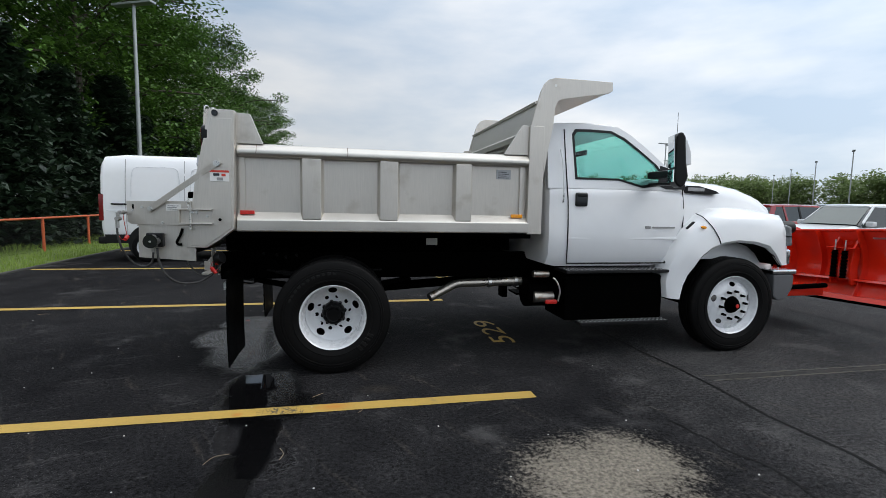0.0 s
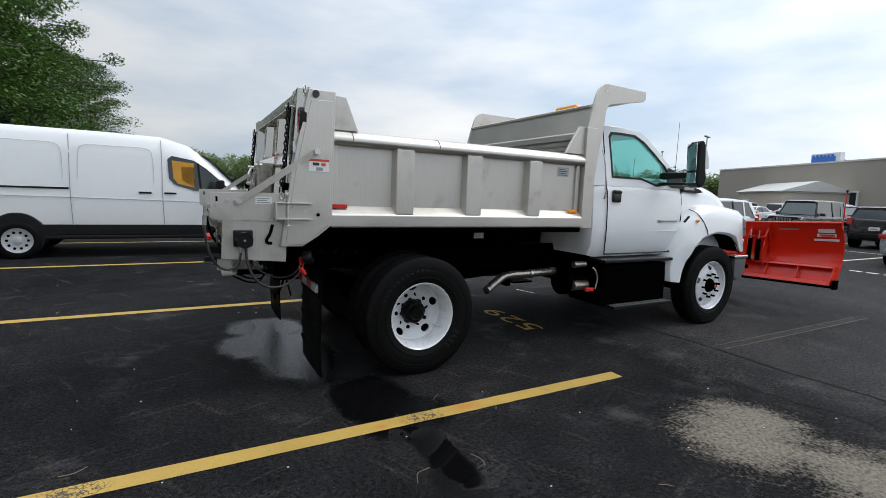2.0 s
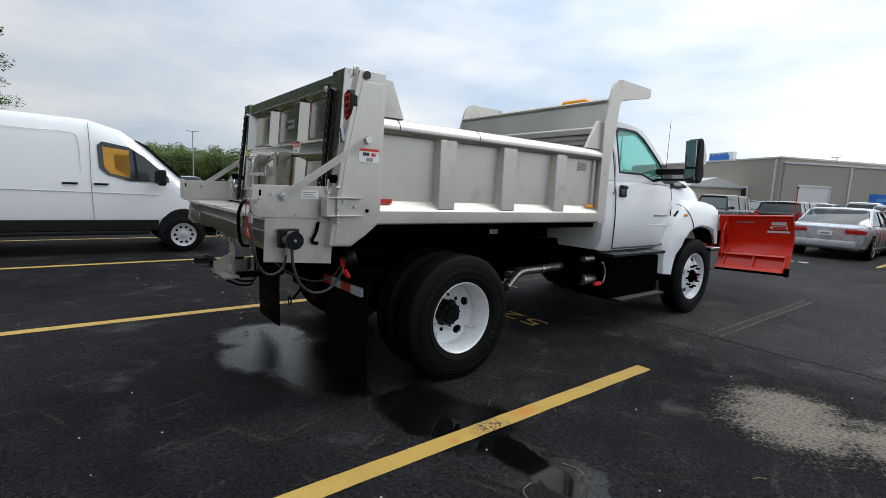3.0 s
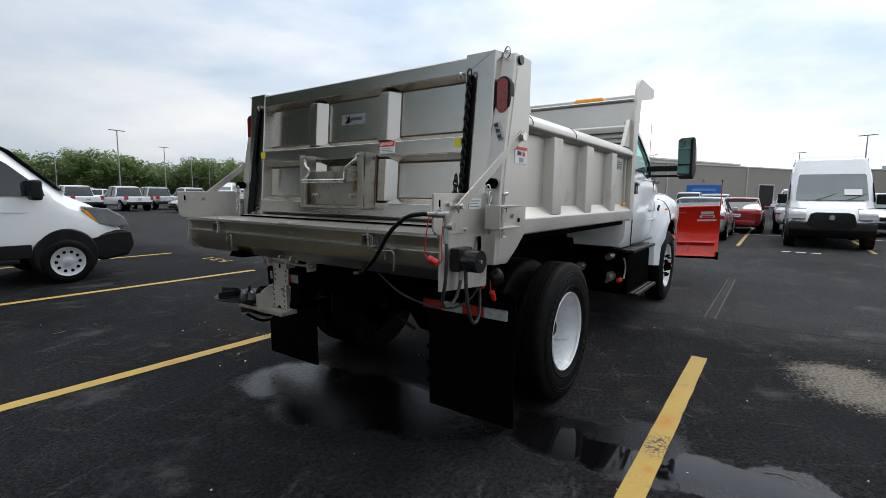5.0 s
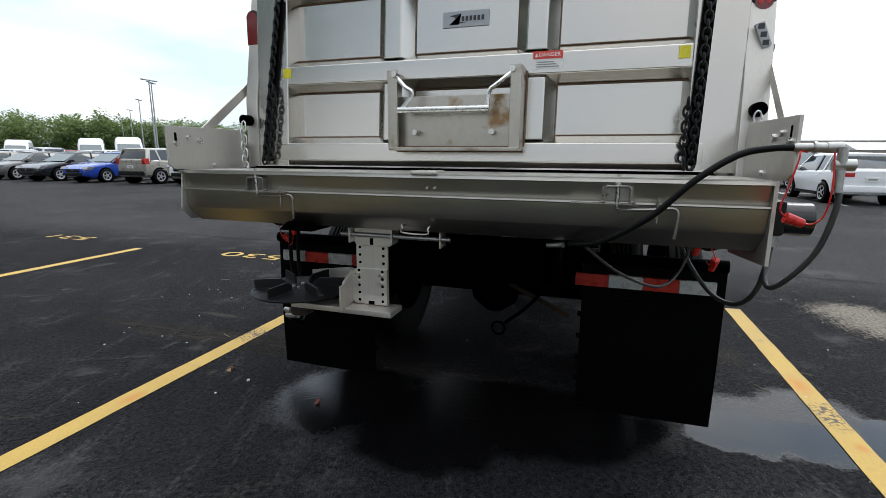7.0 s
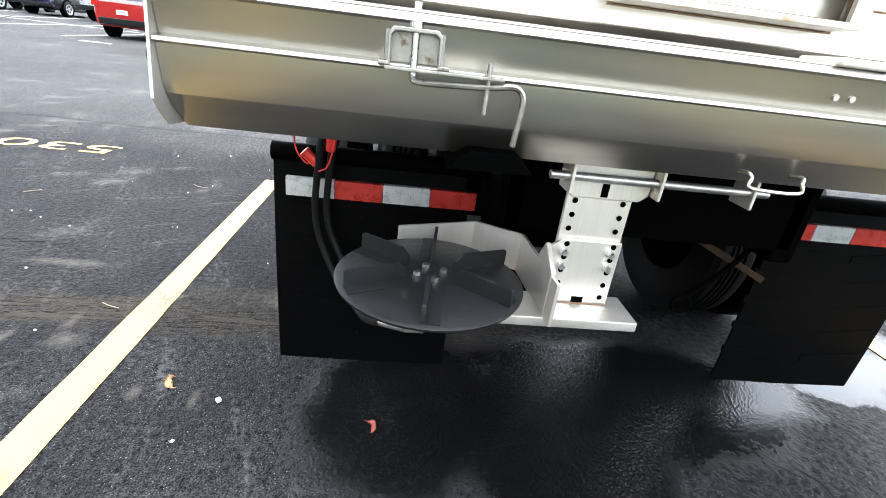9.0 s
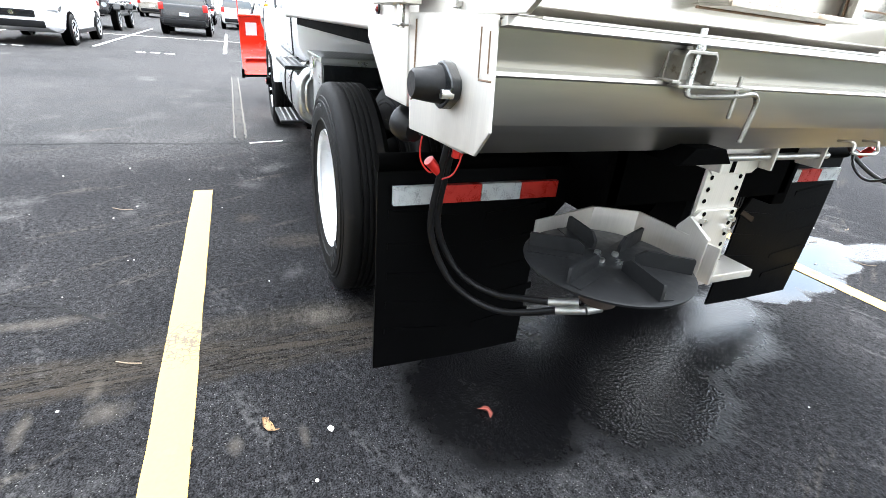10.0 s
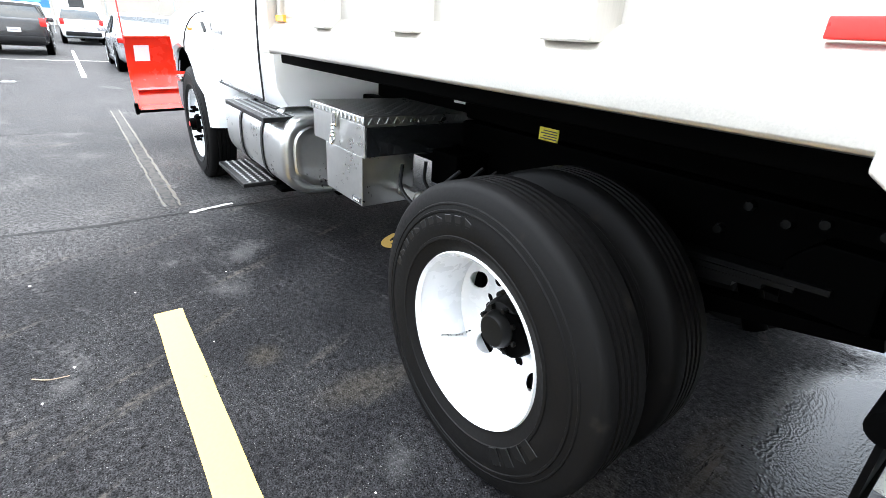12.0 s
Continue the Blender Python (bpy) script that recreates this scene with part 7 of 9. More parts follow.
ribbon([(3.05, -9, 0), (3.1, -3, 0), (3.0, 2, 0), (3.1, 8, 0), (3.0, 22, 0)], 0.018, TAR, "paving_joint", "dark paving joint across the lane", 1)
ribbon([(6.6, -9, 0), (6.5, -3, 0), (6.6, 3, 0), (6.5, 9, 0), (6.6, 22, 0)], 0.014, TAR, "paving_joint", "dark paving joint across the lane", 2)
ribbon([(10.2, -9, 0), (10.1, 0, 0), (10.2, 9, 0), (10.1, 22, 0)], 0.016, TAR, "paving_joint", "dark paving joint across the lane", 3)
ribbon([(6.6, 3.3, 0), (7.4, 3.6, 0), (8.2, 3.4, 0), (9.3, 4.0, 0), (10.1, 4.8, 0)], 0.015, TAR, "crack", "branching crack in the lane", 4, 0.08)
ribbon([(8.2, 3.4, 0), (8.9, 2.6, 0), (9.6, 2.2, 0)], 0.012, TAR, "crack", "branching crack in the lane", 5, 0.06)
ribbon([(-0.2, 2.0, 0), (0.1, 2.4, 0), (0.15, 2.9, 0)], 0.006, TAR, "crack", "hairline crack in the stall", 6, 0.02)
ribbon([(-0.9, 3.6, 0), (-0.6, 4.0, 0), (-0.7, 4.5, 0), (-0.3, 5.0, 0)], 0.012, TAR, "crack", "hairline crack in the stall", 7, 0.03)
ribbon([(2.3, -6, 0), (2.2, -4.6, 0), (2.5, -3.4, 0), (2.3, -2.4, 0)], 0.008, TAR, "crack", "hairline crack in the worn patch", 8, 0.03)
for yc, x1, x2 in ((1.50, 3.2, 8.3), (-1.75, 3.2, 6.6)):
    for k, w, m in ((-0.055, 0.013, GROUND_OFF), (0.055, 0.011, GROUND_OFF), (0.0, 0.040, OLD_STRIP)):
        ribbon([(x1 + (x2 - x1) * q / 8, yc + k, 0) for q in range(9)], w, m, "ground_off_line", "faint brownish ground-off old line in the lane", int(90 + 100 * k + yc), 0.006, 0.003 if k else 0.0025)
ribbon([(3.07, 1.09, 0), (3.03, 1.25, 0), (2.98, 1.42, 0)], 0.018, PAINT_W, "paint_dash", "short white paint dash", 11, 0.004, 0.0045)

# ---- fence ----
ORANGE = mat("orange_fence_paint", (0.50, 0.10, 0.035), 0.5, var=0.2, scale=4, fine=60)
MESHW = mat("dark_chain_link", (0.010, 0.010, 0.011), 0.6, spec=0.1)
fence = thing("fence", "orange-painted steel pipe fence with dark chain-link mesh", "fence")
FX = -7.75
for k in range(17):
    y = 4.6 + 2.2 * k
    part("post", cyl(B(), (FX, y, 0), (FX, y, 0.90), 0.035, n=12), ORANGE, fence)
part("top_rail", cyl(B(), (FX, 4.6, 0.90), (FX, 39.8, 0.90), 0.03, n=12), ORANGE, fence)
vs, fs = [], []
for k in range(700):
    y = 4.6 + k * 0.05
    for q in (-1, 1):
        b0 = len(vs)
        vs += [(FX, y, 0.04), (FX + 0.002, y + 0.003, 0.04), (FX + 0.002, y + 0.003 + q * 0.85, 0.88), (FX, y + q * 0.85, 0.88)]
        fs.append((b0, b0 + 1, b0 + 2, b0 + 3))
me = bpy.data.meshes.new("chain_link")
me.from_pydata(vs, [], fs)
me.materials.append(MESHW)
cl = new("chain_link", me)
cl.parent = fence
tagged(cl, "dark chain-link mesh", kind="stuff")

# ---- trees ----
BARK = mat("bark", (0.06, 0.05, 0.04), 0.9, var=0.4, scale=6, fine=30, bump=0.5)


def leaf_mat(name, a, b, thin=0.2):
    m = mat(name, a, 0.55, var=0.4, scale=0.6, fine=6)
    n, l = m.node_tree.nodes, m.node_tree.links
    g = n.new("ShaderNodeNewGeometry")
    mx = n.new("ShaderNodeMix")
    mx.data_type = "RGBA"
    l.new(g.outputs["Random Per Island"], mx.inputs["Factor"])
    mx.inputs["A"].default_value, mx.inputs["B"].default_value = (*a, 1), (*b, 1)
    l.new(mx.outputs["Result"], n["Principled BSDF"].inputs["Base Color"])
    # light passes through the blades
    tl, ms = n.new("ShaderNodeBsdfTranslucent"), n.new("ShaderNodeMixShader")
    l.new(mx.outputs["Result"], tl.inputs["Color"])
    ms.inputs[0].default_value = thin
    l.new(n["Principled BSDF"].outputs[0], ms.inputs[1])
    l.new(tl.outputs[0], ms.inputs[2])
    l.new(ms.outputs[0], n["Material Output"].inputs["Surface"])
    return m


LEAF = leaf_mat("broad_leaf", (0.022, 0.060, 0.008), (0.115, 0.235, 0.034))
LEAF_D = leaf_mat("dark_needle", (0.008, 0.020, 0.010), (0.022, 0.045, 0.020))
# distant foliage is painted paler, with haze mixed into its green
LEAF_F = leaf_mat("hazed_far_leaf", (0.11, 0.165, 0.05), (0.185, 0.25, 0.085), 0.45)


def leaves_mesh(name, centres, r, count, size, m, seed, flat=0.55):
    """Many small folded leaves in flattened clumps."""
    g = np.random.default_rng(seed)
    vs, fs = [], []
    for c, rr in centres:
        for i in range(count):
            d = g.normal(size=3)
            d /= np.linalg.norm(d)
            p = np.array(c) + d * rr * r * g.random() ** 0.4 * np.array((1, 1, flat))
            s = size * g.uniform(0.6, 1.3)
            a, t = g.random() * 6.283, g.uniform(-0.7, 0.35)
            u = np.array((math.cos(a) * math.cos(t), math.sin(a) * math.cos(t), math.sin(t)))
            w = np.array((-math.sin(a), math.cos(a), g.uniform(-0.4, 0.4)))
            k = len(vs)
            dip = np.array((0, 0, -0.15 * s))
            vs += [p - u * s * 0.5, p - u * 0.1 * s + w * s * 0.30, p + u * s * 0.55 + dip, p - u * 0.1 * s - w * s * 0.30]
            fs += [(k, k + 1, k + 2), (k, k + 2, k + 3)]
    me = bpy.data.meshes.new(name)
    me.from_pydata([tuple(v) for v in vs], [], fs)
    me.materials.append(m)
    return me


def make_tree(seed, height, spread, low):
    g = random.Random(seed)
    trunk = B()
    tube(trunk, [(0, 0, -0.1), (0.1, 0.05, height * 0.3), (0.0, 0.1, height * 0.6), (0.1, 0, height * 0.85)], 0.22, 9)
    for v in trunk.verts:
        f = max(0.15, 1 - v.co.z / height)
        v.co.x *= f
        v.co.y *= f
    centres = []
    for k in range(44):
        a, f = k * 2.39996, (k + 0.5) / 44
        z = height * (low + (1 - low) * f)
        reach = spread * (math.sin(min(1.0, (1 - f) * 1.25 + 0.12) * math.pi / 2)) * g.uniform(0.55, 1.05)
        tip = Vector((reach * math.cos(a), reach * math.sin(a), z))
        root = Vector((0.05, 0.05, z - reach * 0.35))
        if root.z > 0.4:
            tube(trunk, [root, root.lerp(tip, 0.5) + Vector((0, 0, 0.12 * reach)), tip], 0.045, 5, 3)
        for q in (1.0, 0.72, 0.45):
            c = root.lerp(tip, q) + Vector((g.uniform(-0.4, 0.4), g.uniform(-0.4, 0.4), g.uniform(-0.2, 0.3)))
            centres.append((tuple(c), g.uniform(0.7, 1.25)))
    t = thing("tree", "tall broad-leaved tree in full dark green leaf", "tree", "trees behind the fence")
    part("trunk", trunk, BARK, t)
    cr = new("crown", leaves_mesh("crown", centres, 1.35, 190, 0.25, LEAF, seed))
    cr.parent = t
    return t


def make_conifer(seed, height):
    g = random.Random(seed)
    trunk = cyl(B(), (0, 0, -0.1), (0, 0, height), 0.14, 0.02, 9)
    centres = []
    for k in range(70):
        f = (k + 0.5) / 70
        a, z, reach = k * 2.39996, height * (0.04 + 0.95 * f), (1 - f) ** 0.8 * height * 0.30 * g.uniform(0.8, 1.1)
        for q in (1.0, 0.65, 0.3):
            centres.append(((reach * q * math.cos(a), reach * q * math.sin(a), z - 0.18 * reach * q), 0.55 + 0.35 * (1 - f)))
    t = thing("conifer", "dark green conifer behind the fence", "tree", "trees behind the fence")
    part("trunk", trunk, BARK, t)
    cr = new("crown", leaves_mesh("crown", centres, 1.0, 60, 0.26, LEAF_D, seed, 0.4))
    cr.parent = t
    return t


protos = [make_tree(11, 17.5, 6.2, 0.16), make_tree(12, 16.0, 5.6, 0.13), make_tree(13, 18.5, 6.6, 0.18)]
SPOTS = [(-15.5, 16.0, 2), (-12.8, 21.5, 0), (-14.8, 28.5, 2), (-13.0, 35.5, 1), (-14.5, 43.0, 0), (-13.5, 51.0, 2), (-14.5, 60.0, 1), (-14.0, 70.0, 0), (-13.5, 82.0, 2), (-13.5, 29.5, 1), (-21.0, 24.0, 0), (-21.0, 38.0, 1)]
used = set()
rt = random.Random(8)
for x, y, k in SPOTS:
    m = pose(x, y, 0, 0, 0, rt.uniform(0, 360)) @ Matrix.Scale(rt.uniform(0.92, 1.06), 4)
    if k not in used:
        used.add(k)
        protos[k].matrix_basis = m
    else:
        copy_thing(protos[k], m.copy())
con = make_conifer(21, 6.5)
con.matrix_basis = pose(-10.2, 11.5, 0)
for x, y, s in ((-10.4, 15.0, 0.95), (-10.3, 19.0, 1.05), (-10.9, 23.5, 0.9), (-10.6, 28.0, 1.0)):
    copy_thing(con, pose(x, y, 0, 0, 0, x * 97) @ Matrix.Scale(s, 4))

# far woods: one belt of foliage round the lot
g = random.Random(4)
far = []
for k in range(430):
    a = radians(g.uniform(5, 104))
    d = g.uniform(165, 215) if a > radians(20) else g.uniform(210, 260)
    top = (13.0 + 3.5 * noise.noise(Vector((a * 9, 0, 0))) + 3.0 * noise.noise(Vector((a * 40, 3, 0)))) * (d / 190) * g.uniform(0.8, 1.08)
    wide = g.uniform(3.2, 5.2)
    # rounded crowns: clumps over each crown's shell, with a skirt below
    for q in range(12):
        t, f = q * 2.39996 + k, (q + 0.5) / 12
        r = wide * math.sqrt(max(0.05, 1 - (1.9 * f - 0.9) ** 2)) * 0.75
        far.append(((d * math.cos(a) + r * math.cos(t), d * math.sin(a) + r * math.sin(t), max(0.8, top * (0.12 + 0.80 * f))), g.uniform(0.75, 1.15)))
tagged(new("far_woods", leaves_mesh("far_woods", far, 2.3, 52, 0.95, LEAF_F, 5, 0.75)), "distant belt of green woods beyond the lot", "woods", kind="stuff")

# litter and loose stones
DRYLEAF = mat("dry_leaf", (0.30, 0.18, 0.085), 0.7, var=0.5, scale=45, fine=220, dirt=(0.07, 0.035, 0.015), dirt_at=0.5)
STONE = mat("pale_stone", (0.55, 0.53, 0.49), 0.8, var=0.2, scale=40)
TWIG = mat("dry_twig", (0.20, 0.15, 0.10), 0.8)


def dry_leaf(x, y, a, size, m=DRYLEAF, label="dry curled brown leaf on the asphalt"):
    bm = B()
    rings = []
    for i in range(7):
        u = i / 6
        w = 0.42 * math.sin(math.pi * min(0.97, u + 0.06)) * size * (0.8 + 0.3 * math.sin(i * 2.1))
        th, w = (u - 0.5) * 2.3, w * 0.72
        cx, cy, cz = size * 0.68 * math.sin(th), size * 0.68 * (1 - math.cos(th)), 0.004 + 0.14 * size * abs(math.sin(u * 4.2))
        ux, uy = -math.sin(th), math.cos(th)
        rings.append([(cx + ux * o * w, cy + uy * o * w, cz + q * w) for o, q in ((-1.0, 0.75), (-0.75, 0.1), (-0.2, 0.2), (0.3, 0.0), (0.7, 0.35), (0.85, 0.95))])
    loft(bm, rings, cap=False, closed=False)
    ob = solid("dry_leaf", bm, m, label, "leaf")
    ob.matrix_basis = pose(x, y, 0.003, 0, 0, a)
    return ob


dry_leaf(-0.912, 1.501, 205, 0.06)
dry_leaf(-1.064, 0.769, 30, 0.045, mat("red_leaf", (0.30, 0.07, 0.05), 0.6), "small reddish leaf on the wet asphalt")
dry_leaf(-0.93, 1.72, 10, 0.018)
rl = random.Random(31)
for i in range(70):
    if i == 0:
        x, y, r = -0.976, 1.306, 0.013
    elif i < 45:
        x, y, r = rl.uniform(-1.9, 2.5), rl.choice((rl.uniform(1.2, 3.2), rl.uniform(-3.4, -1.2))), rl.uniform(0.003, 0.007)
    else:
        x, y, r = rl.uniform(-4, 1), rl.uniform(-3.4, 5), rl.uniform(0.003, 0.008)
    bm = B()
    bmesh.ops.create_icosphere(bm, subdivisions=1, radius=r)
    for v in bm.verts:
        v.co = v.co * rl.uniform(0.7, 1.25)
        v.co.z = v.co.z * 0.6 + r * 0.45
    bmesh.ops.translate(bm, verts=bm.verts, vec=(x, y, 0))
    solid("pebble", bm, STONE, "small pale stone chip on the asphalt", "pebble", group="loose stones", smooth=0)
for i in range(22):
    x, y, a, ln = rl.uniform(-3.6, 1.5), rl.choice((rl.uniform(-3.6, -1.3), rl.uniform(1.2, 4.5))), rl.uniform(0, 6.28), rl.uniform(0.05, 0.16)
    c, d = Vector((x, y, 0.004)), Vector((math.cos(a), math.sin(a), 0)) * ln
    q = Vector((-d.y, d.x, 0)) * rl.uniform(-0.25, 0.25)
    solid("twig", tube(B(), [c - d * 0.5, c + q, c + d * 0.5], 0.0022, 5, 4), TWIG, "thin dry twig on the asphalt", "twig", group="twigs")

# ---- light poles ----
POLE = mat("galvanised_pole", (0.36, 0.38, 0.38), 0.45, 0.6, var=0.1)


def make_pole(h=9.6):
    p = thing("light_pole", "tall grey parking lot light pole with twin flat heads", "lamp post", "lot light poles")
    part("shaft", cyl(B(), (0, 0, 0), (0, 0, h), 0.10, 0.065, 12), POLE, p)
    part("base", cyl(B(), (0, 0, 0), (0, 0, 0.7), 0.28, 0.28, 18), mat("pole_base", (0.45, 0.44, 0.42), 0.9), p)
    for s in (-1, 1):
        hd = part("lamp_head", bev(box(B(), (s * 0.35 - 0.35 if s > 0 else -1.0, -0.17, h - 0.02), (1.0 if s > 0 else 0.0, 0.17, h + 0.08)), 0.02), POLE, p)
    return p


pp = make_pole()
POLES = [(54.3, 31.2, 20), (23.7, 70.8, 10), (38.4, 90.5, 10), (53.0, 110, 10), (70.6, 135, 10), (35.3, 138.8, 10), (78.2, -11.1, 60), (103, -4.9, 60), (41.1, 49.7, 30), (53.8, 67, 30), (66.5, 46.3, 40), (76.2, 59.6, 40), (87, 73.8, 40), (97.6, 87.7, 40), (39.6, 48.3, 0), (14.3, 89.3, 10), (-8.75, 17.7, -25), (66, 84, 30), (80, 104, 30), (96, 18, 50)]
pp.matrix_basis = pose(POLES[0][0], POLES[0][1], 0, 0, 0, POLES[0][2])
for x, y, a in POLES[1:]:
    copy_thing(pp, pose(x, y, 0, 0, 0, a))

# ---- buildings ----
BLOCK = mat("tan_block_wall", (0.34, 0.31, 0.27), 0.85, var=0.08, scale=0.4, fine=9, bump=0.05)
BLOCK2 = mat("pale_block_wall", (0.46, 0.41, 0.34), 0.85, var=0.08, scale=0.4, fine=9)
DOORW = mat("white_roller_door", (0.66, 0.66, 0.64), 0.6, var=0.06)
DARKIN = mat("dark_doorway", (0.02, 0.02, 0.02), 0.9)
ROOFW = mat("pale_metal_roof", (0.58, 0.58, 0.56), 0.5, var=0.08)
BLUE = mat("blue_sign", (0.03, 0.16, 0.55), 0.4)
SIGNW = mat("white_sign_panel", (0.70, 0.72, 0.74), 0.4)


def building(name, label, p0, p1, depth, h, wall, openings=(), extra=()):
    """A flat-roofed block; its front runs from p0 to p1 and the rest lies behind it."""
    b = thing(name, label, "building")
    a = math.atan2(p1[1] - p0[1], p1[0] - p0[0])
    w = math.hypot(p1[0] - p0[0], p1[1] - p0[1])
    b.matrix_basis = pose(p0[0], p0[1], 0, 0, 0, math.degrees(a))
    part("wall", bbox((0, 0, -0.2), (w, depth, h)), wall, b)
    part("coping", bbox((-0.1, -0.1, h), (w + 0.1, depth + 0.1, h + 0.18)), ROOFW, b)
    for x, ww, z0, z1, m in openings:
        d = part("roller_door", bbox((x, -0.06, z0), (x + ww, 0.02, z1), 0.02), m, b)
        part("door_frame", bev(ring_plate(B(), [(x - 0.2, z0), (x + ww + 0.2, z0), (x + ww + 0.2, z1 + 0.2), (x - 0.2, z1 + 0.2)], [(x, z0), (x + ww, z0), (x + ww, z1), (x, z1)], "y", -0.12, 0.0), 0.01), ROOFW, b)
        if m is DOORW:
            for k in range(5):
                part("door_rib", bbox((x, -0.075, z0 + (z1 - z0) * (k + 0.5) / 5), (x + ww, -0.06, z0 + (z1 - z0) * (k + 0.5) / 5 + 0.04)), ROOFW, d)
    for nm, lo, hi, m in extra:
        part(nm, bbox(lo, hi, 0.03), m, b)
    return b


building("service_building", "long tan block service building with roller doors", (74, 41), (62.5, 15.6), 30, 6.9, BLOCK, [(20.5, 3.2, 0, 3.4, DARKIN)],
         [("roof_vent", (14, 6, 6.9), (14.8, 6.8, 8.0), POLE), ("downpipe", (27.2, -0.16, 0), (27.4, 0.0, 6.8), ROOFW)])
building("service_building", "long tan block building with white roller doors", (62.8, 15.3), (98, -4), 30, 6.3, BLOCK, [(2.2, 4.2, 0, 3.7, DOORW), (31, 4.0, 0, 3.6, DARKIN)],
         [("downpipe", (9.0, -0.16, 0), (9.2, 0.0, 6.2), ROOFW), ("downpipe", (27.5, -0.16, 0), (27.7, 0.0, 6.2), ROOFW), ("roof_unit", (6.5, 8, 6.3), (10.5, 11, 7.5), POLE), ("roof_unit", (12, 9, 6.3), (15.5, 12, 7.4), POLE), ("wall_lamp", (17, -0.25, 3.9), (17.4, 0.0, 4.2), POLE)])
building("far_hall", "pale low block hall beyond the lot", (92, 44), (79, 33), 25, 6.2, BLOCK2, [(3, 5, 0, 3, DARKIN)])
shed = building("shed", "tan shed with a pale metal roof", (66.5, 33.5), (59.2, 24.5), 7, 3.2, BLOCK2, [(1.6, 1.6, 0, 2.2, DOORW)])
part("roof", prism(B(), [(-0.4, 3.35), (3.5, 4.6), (7.4, 3.35)], "x", -0.3, 11.9), ROOFW, shed)
sg = thing("roof_sign", "blue and white dealer sign on the roof, lettering as plain shapes", "sign")
sg.matrix_basis = pose(72.0, 29.8, 7.08, 0, 0, -112)
part("sign_panel", bbox((3.0, -0.3, 0), (7.1, 0.3, 1.4), 0.05), SIGNW, sg)
part("sign_band", bbox((3.15, -0.34, 0.15), (6.5, -0.3, 0.95), 0.02), BLUE, sg)
for k in range(6):
    part("sign_letter", bbox((3.25 + k * 0.53, -0.38, 0.8), (3.63 + k * 0.53, -0.34, 1.22), 0.02), BLUE, sg)
building("far_hall", "long pale store building far beyond the lot", (150, -5), (150, -90), 30, 6.2, BLOCK2, [(20, 6, 0, 3, DARKIN), (45, 6, 0, 3, DARKIN)])
building("far_hall", "tan block hall with a roof unit", (112, -14), (120, -34), 30, 6.8, BLOCK, (), [("roof_unit", (8, 5, 6.8), (12, 8, 8.0), POLE)])
for x, y in ((100, -26), (104, -46)):
    s2 = building("shed", "tan shed with a pale metal roof", (x, y), (x + 2, y - 11), 7, 3.0, BLOCK2)
    part("roof", prism(B(), [(-0.4, 3.15), (3.5, 4.6), (7.4, 3.15)], "x", -0.3, 11.5), ROOFW, s2)

bn = thing("blue_banner", "bright blue banner on two posts across the lot", "banner")
bn.matrix_basis = pose(50.0, 5.3, 0, 0, 0, -90)
part("banner_cloth", bbox((0, -0.02, 1.75), (3.1, 0.02, 2.70), 0.01), BLUE, bn)
part("banner_print", bbox((0.5, -0.035, 2.1), (2.6, -0.022, 2.35), 0.0), mat("pale_blue_print", (0.12, 0.35, 0.75), 0.5), bn)
for x in (0.05, 3.05):
    part("post", cyl(B(), (x, 0.05, 0), (x, 0.05, 2.75), 0.03), POLE, bn)

# ---- parked vehicles ----
def paint(name, col):
    return mat(name, col, 0.25, 0.0, var=0.03, scale=1.5, fine=10, coat=0.7, rvar=0.04)


CARPAINT = {"white": WHITE, "silver": mat("silver_car_paint", (0.52, 0.54, 0.57), 0.28, 0.6, var=0.04, coat=0.6), "black": paint("black_car_paint", (0.012, 0.012, 0.014)), "red": paint("red_car_paint", (0.28, 0.012, 0.012)),
            "blue": paint("blue_car_paint", (0.015, 0.06, 0.38)), "grey": mat("grey_car_paint", (0.20, 0.19, 0.18), 0.3, 0.5, var=0.04, coat=0.6), "tan": mat("champagne_car_paint", (0.42, 0.39, 0.34), 0.3, 0.5, var=0.04, coat=0.6), "yellow": paint("yellow_car_paint", (0.75, 0.36, 0.01))}
WHEELS = mat("silver_wheel_paint", (0.44, 0.45, 0.46), 0.4, 0.2, var=0.08, scale=8)
CARRED = mat("car_tail_lens", (0.42, 0.012, 0.010), 0.15, coat=0.6)
# windscreen grey carries the sky reflection and lit cabin in its base colour
SCREEN = mat("sky_lit_windscreen", (0.105, 0.135, 0.135), 0.07, var=0.15, scale=1.5, spec=0.9, rvar=0.02)
# grey of thin tubes stands in for shading along the vans' pressed creases
CREASE_SHADE = mat("crease_shade_grey", (0.60, 0.61, 0.64), 0.3, coat=0.4)
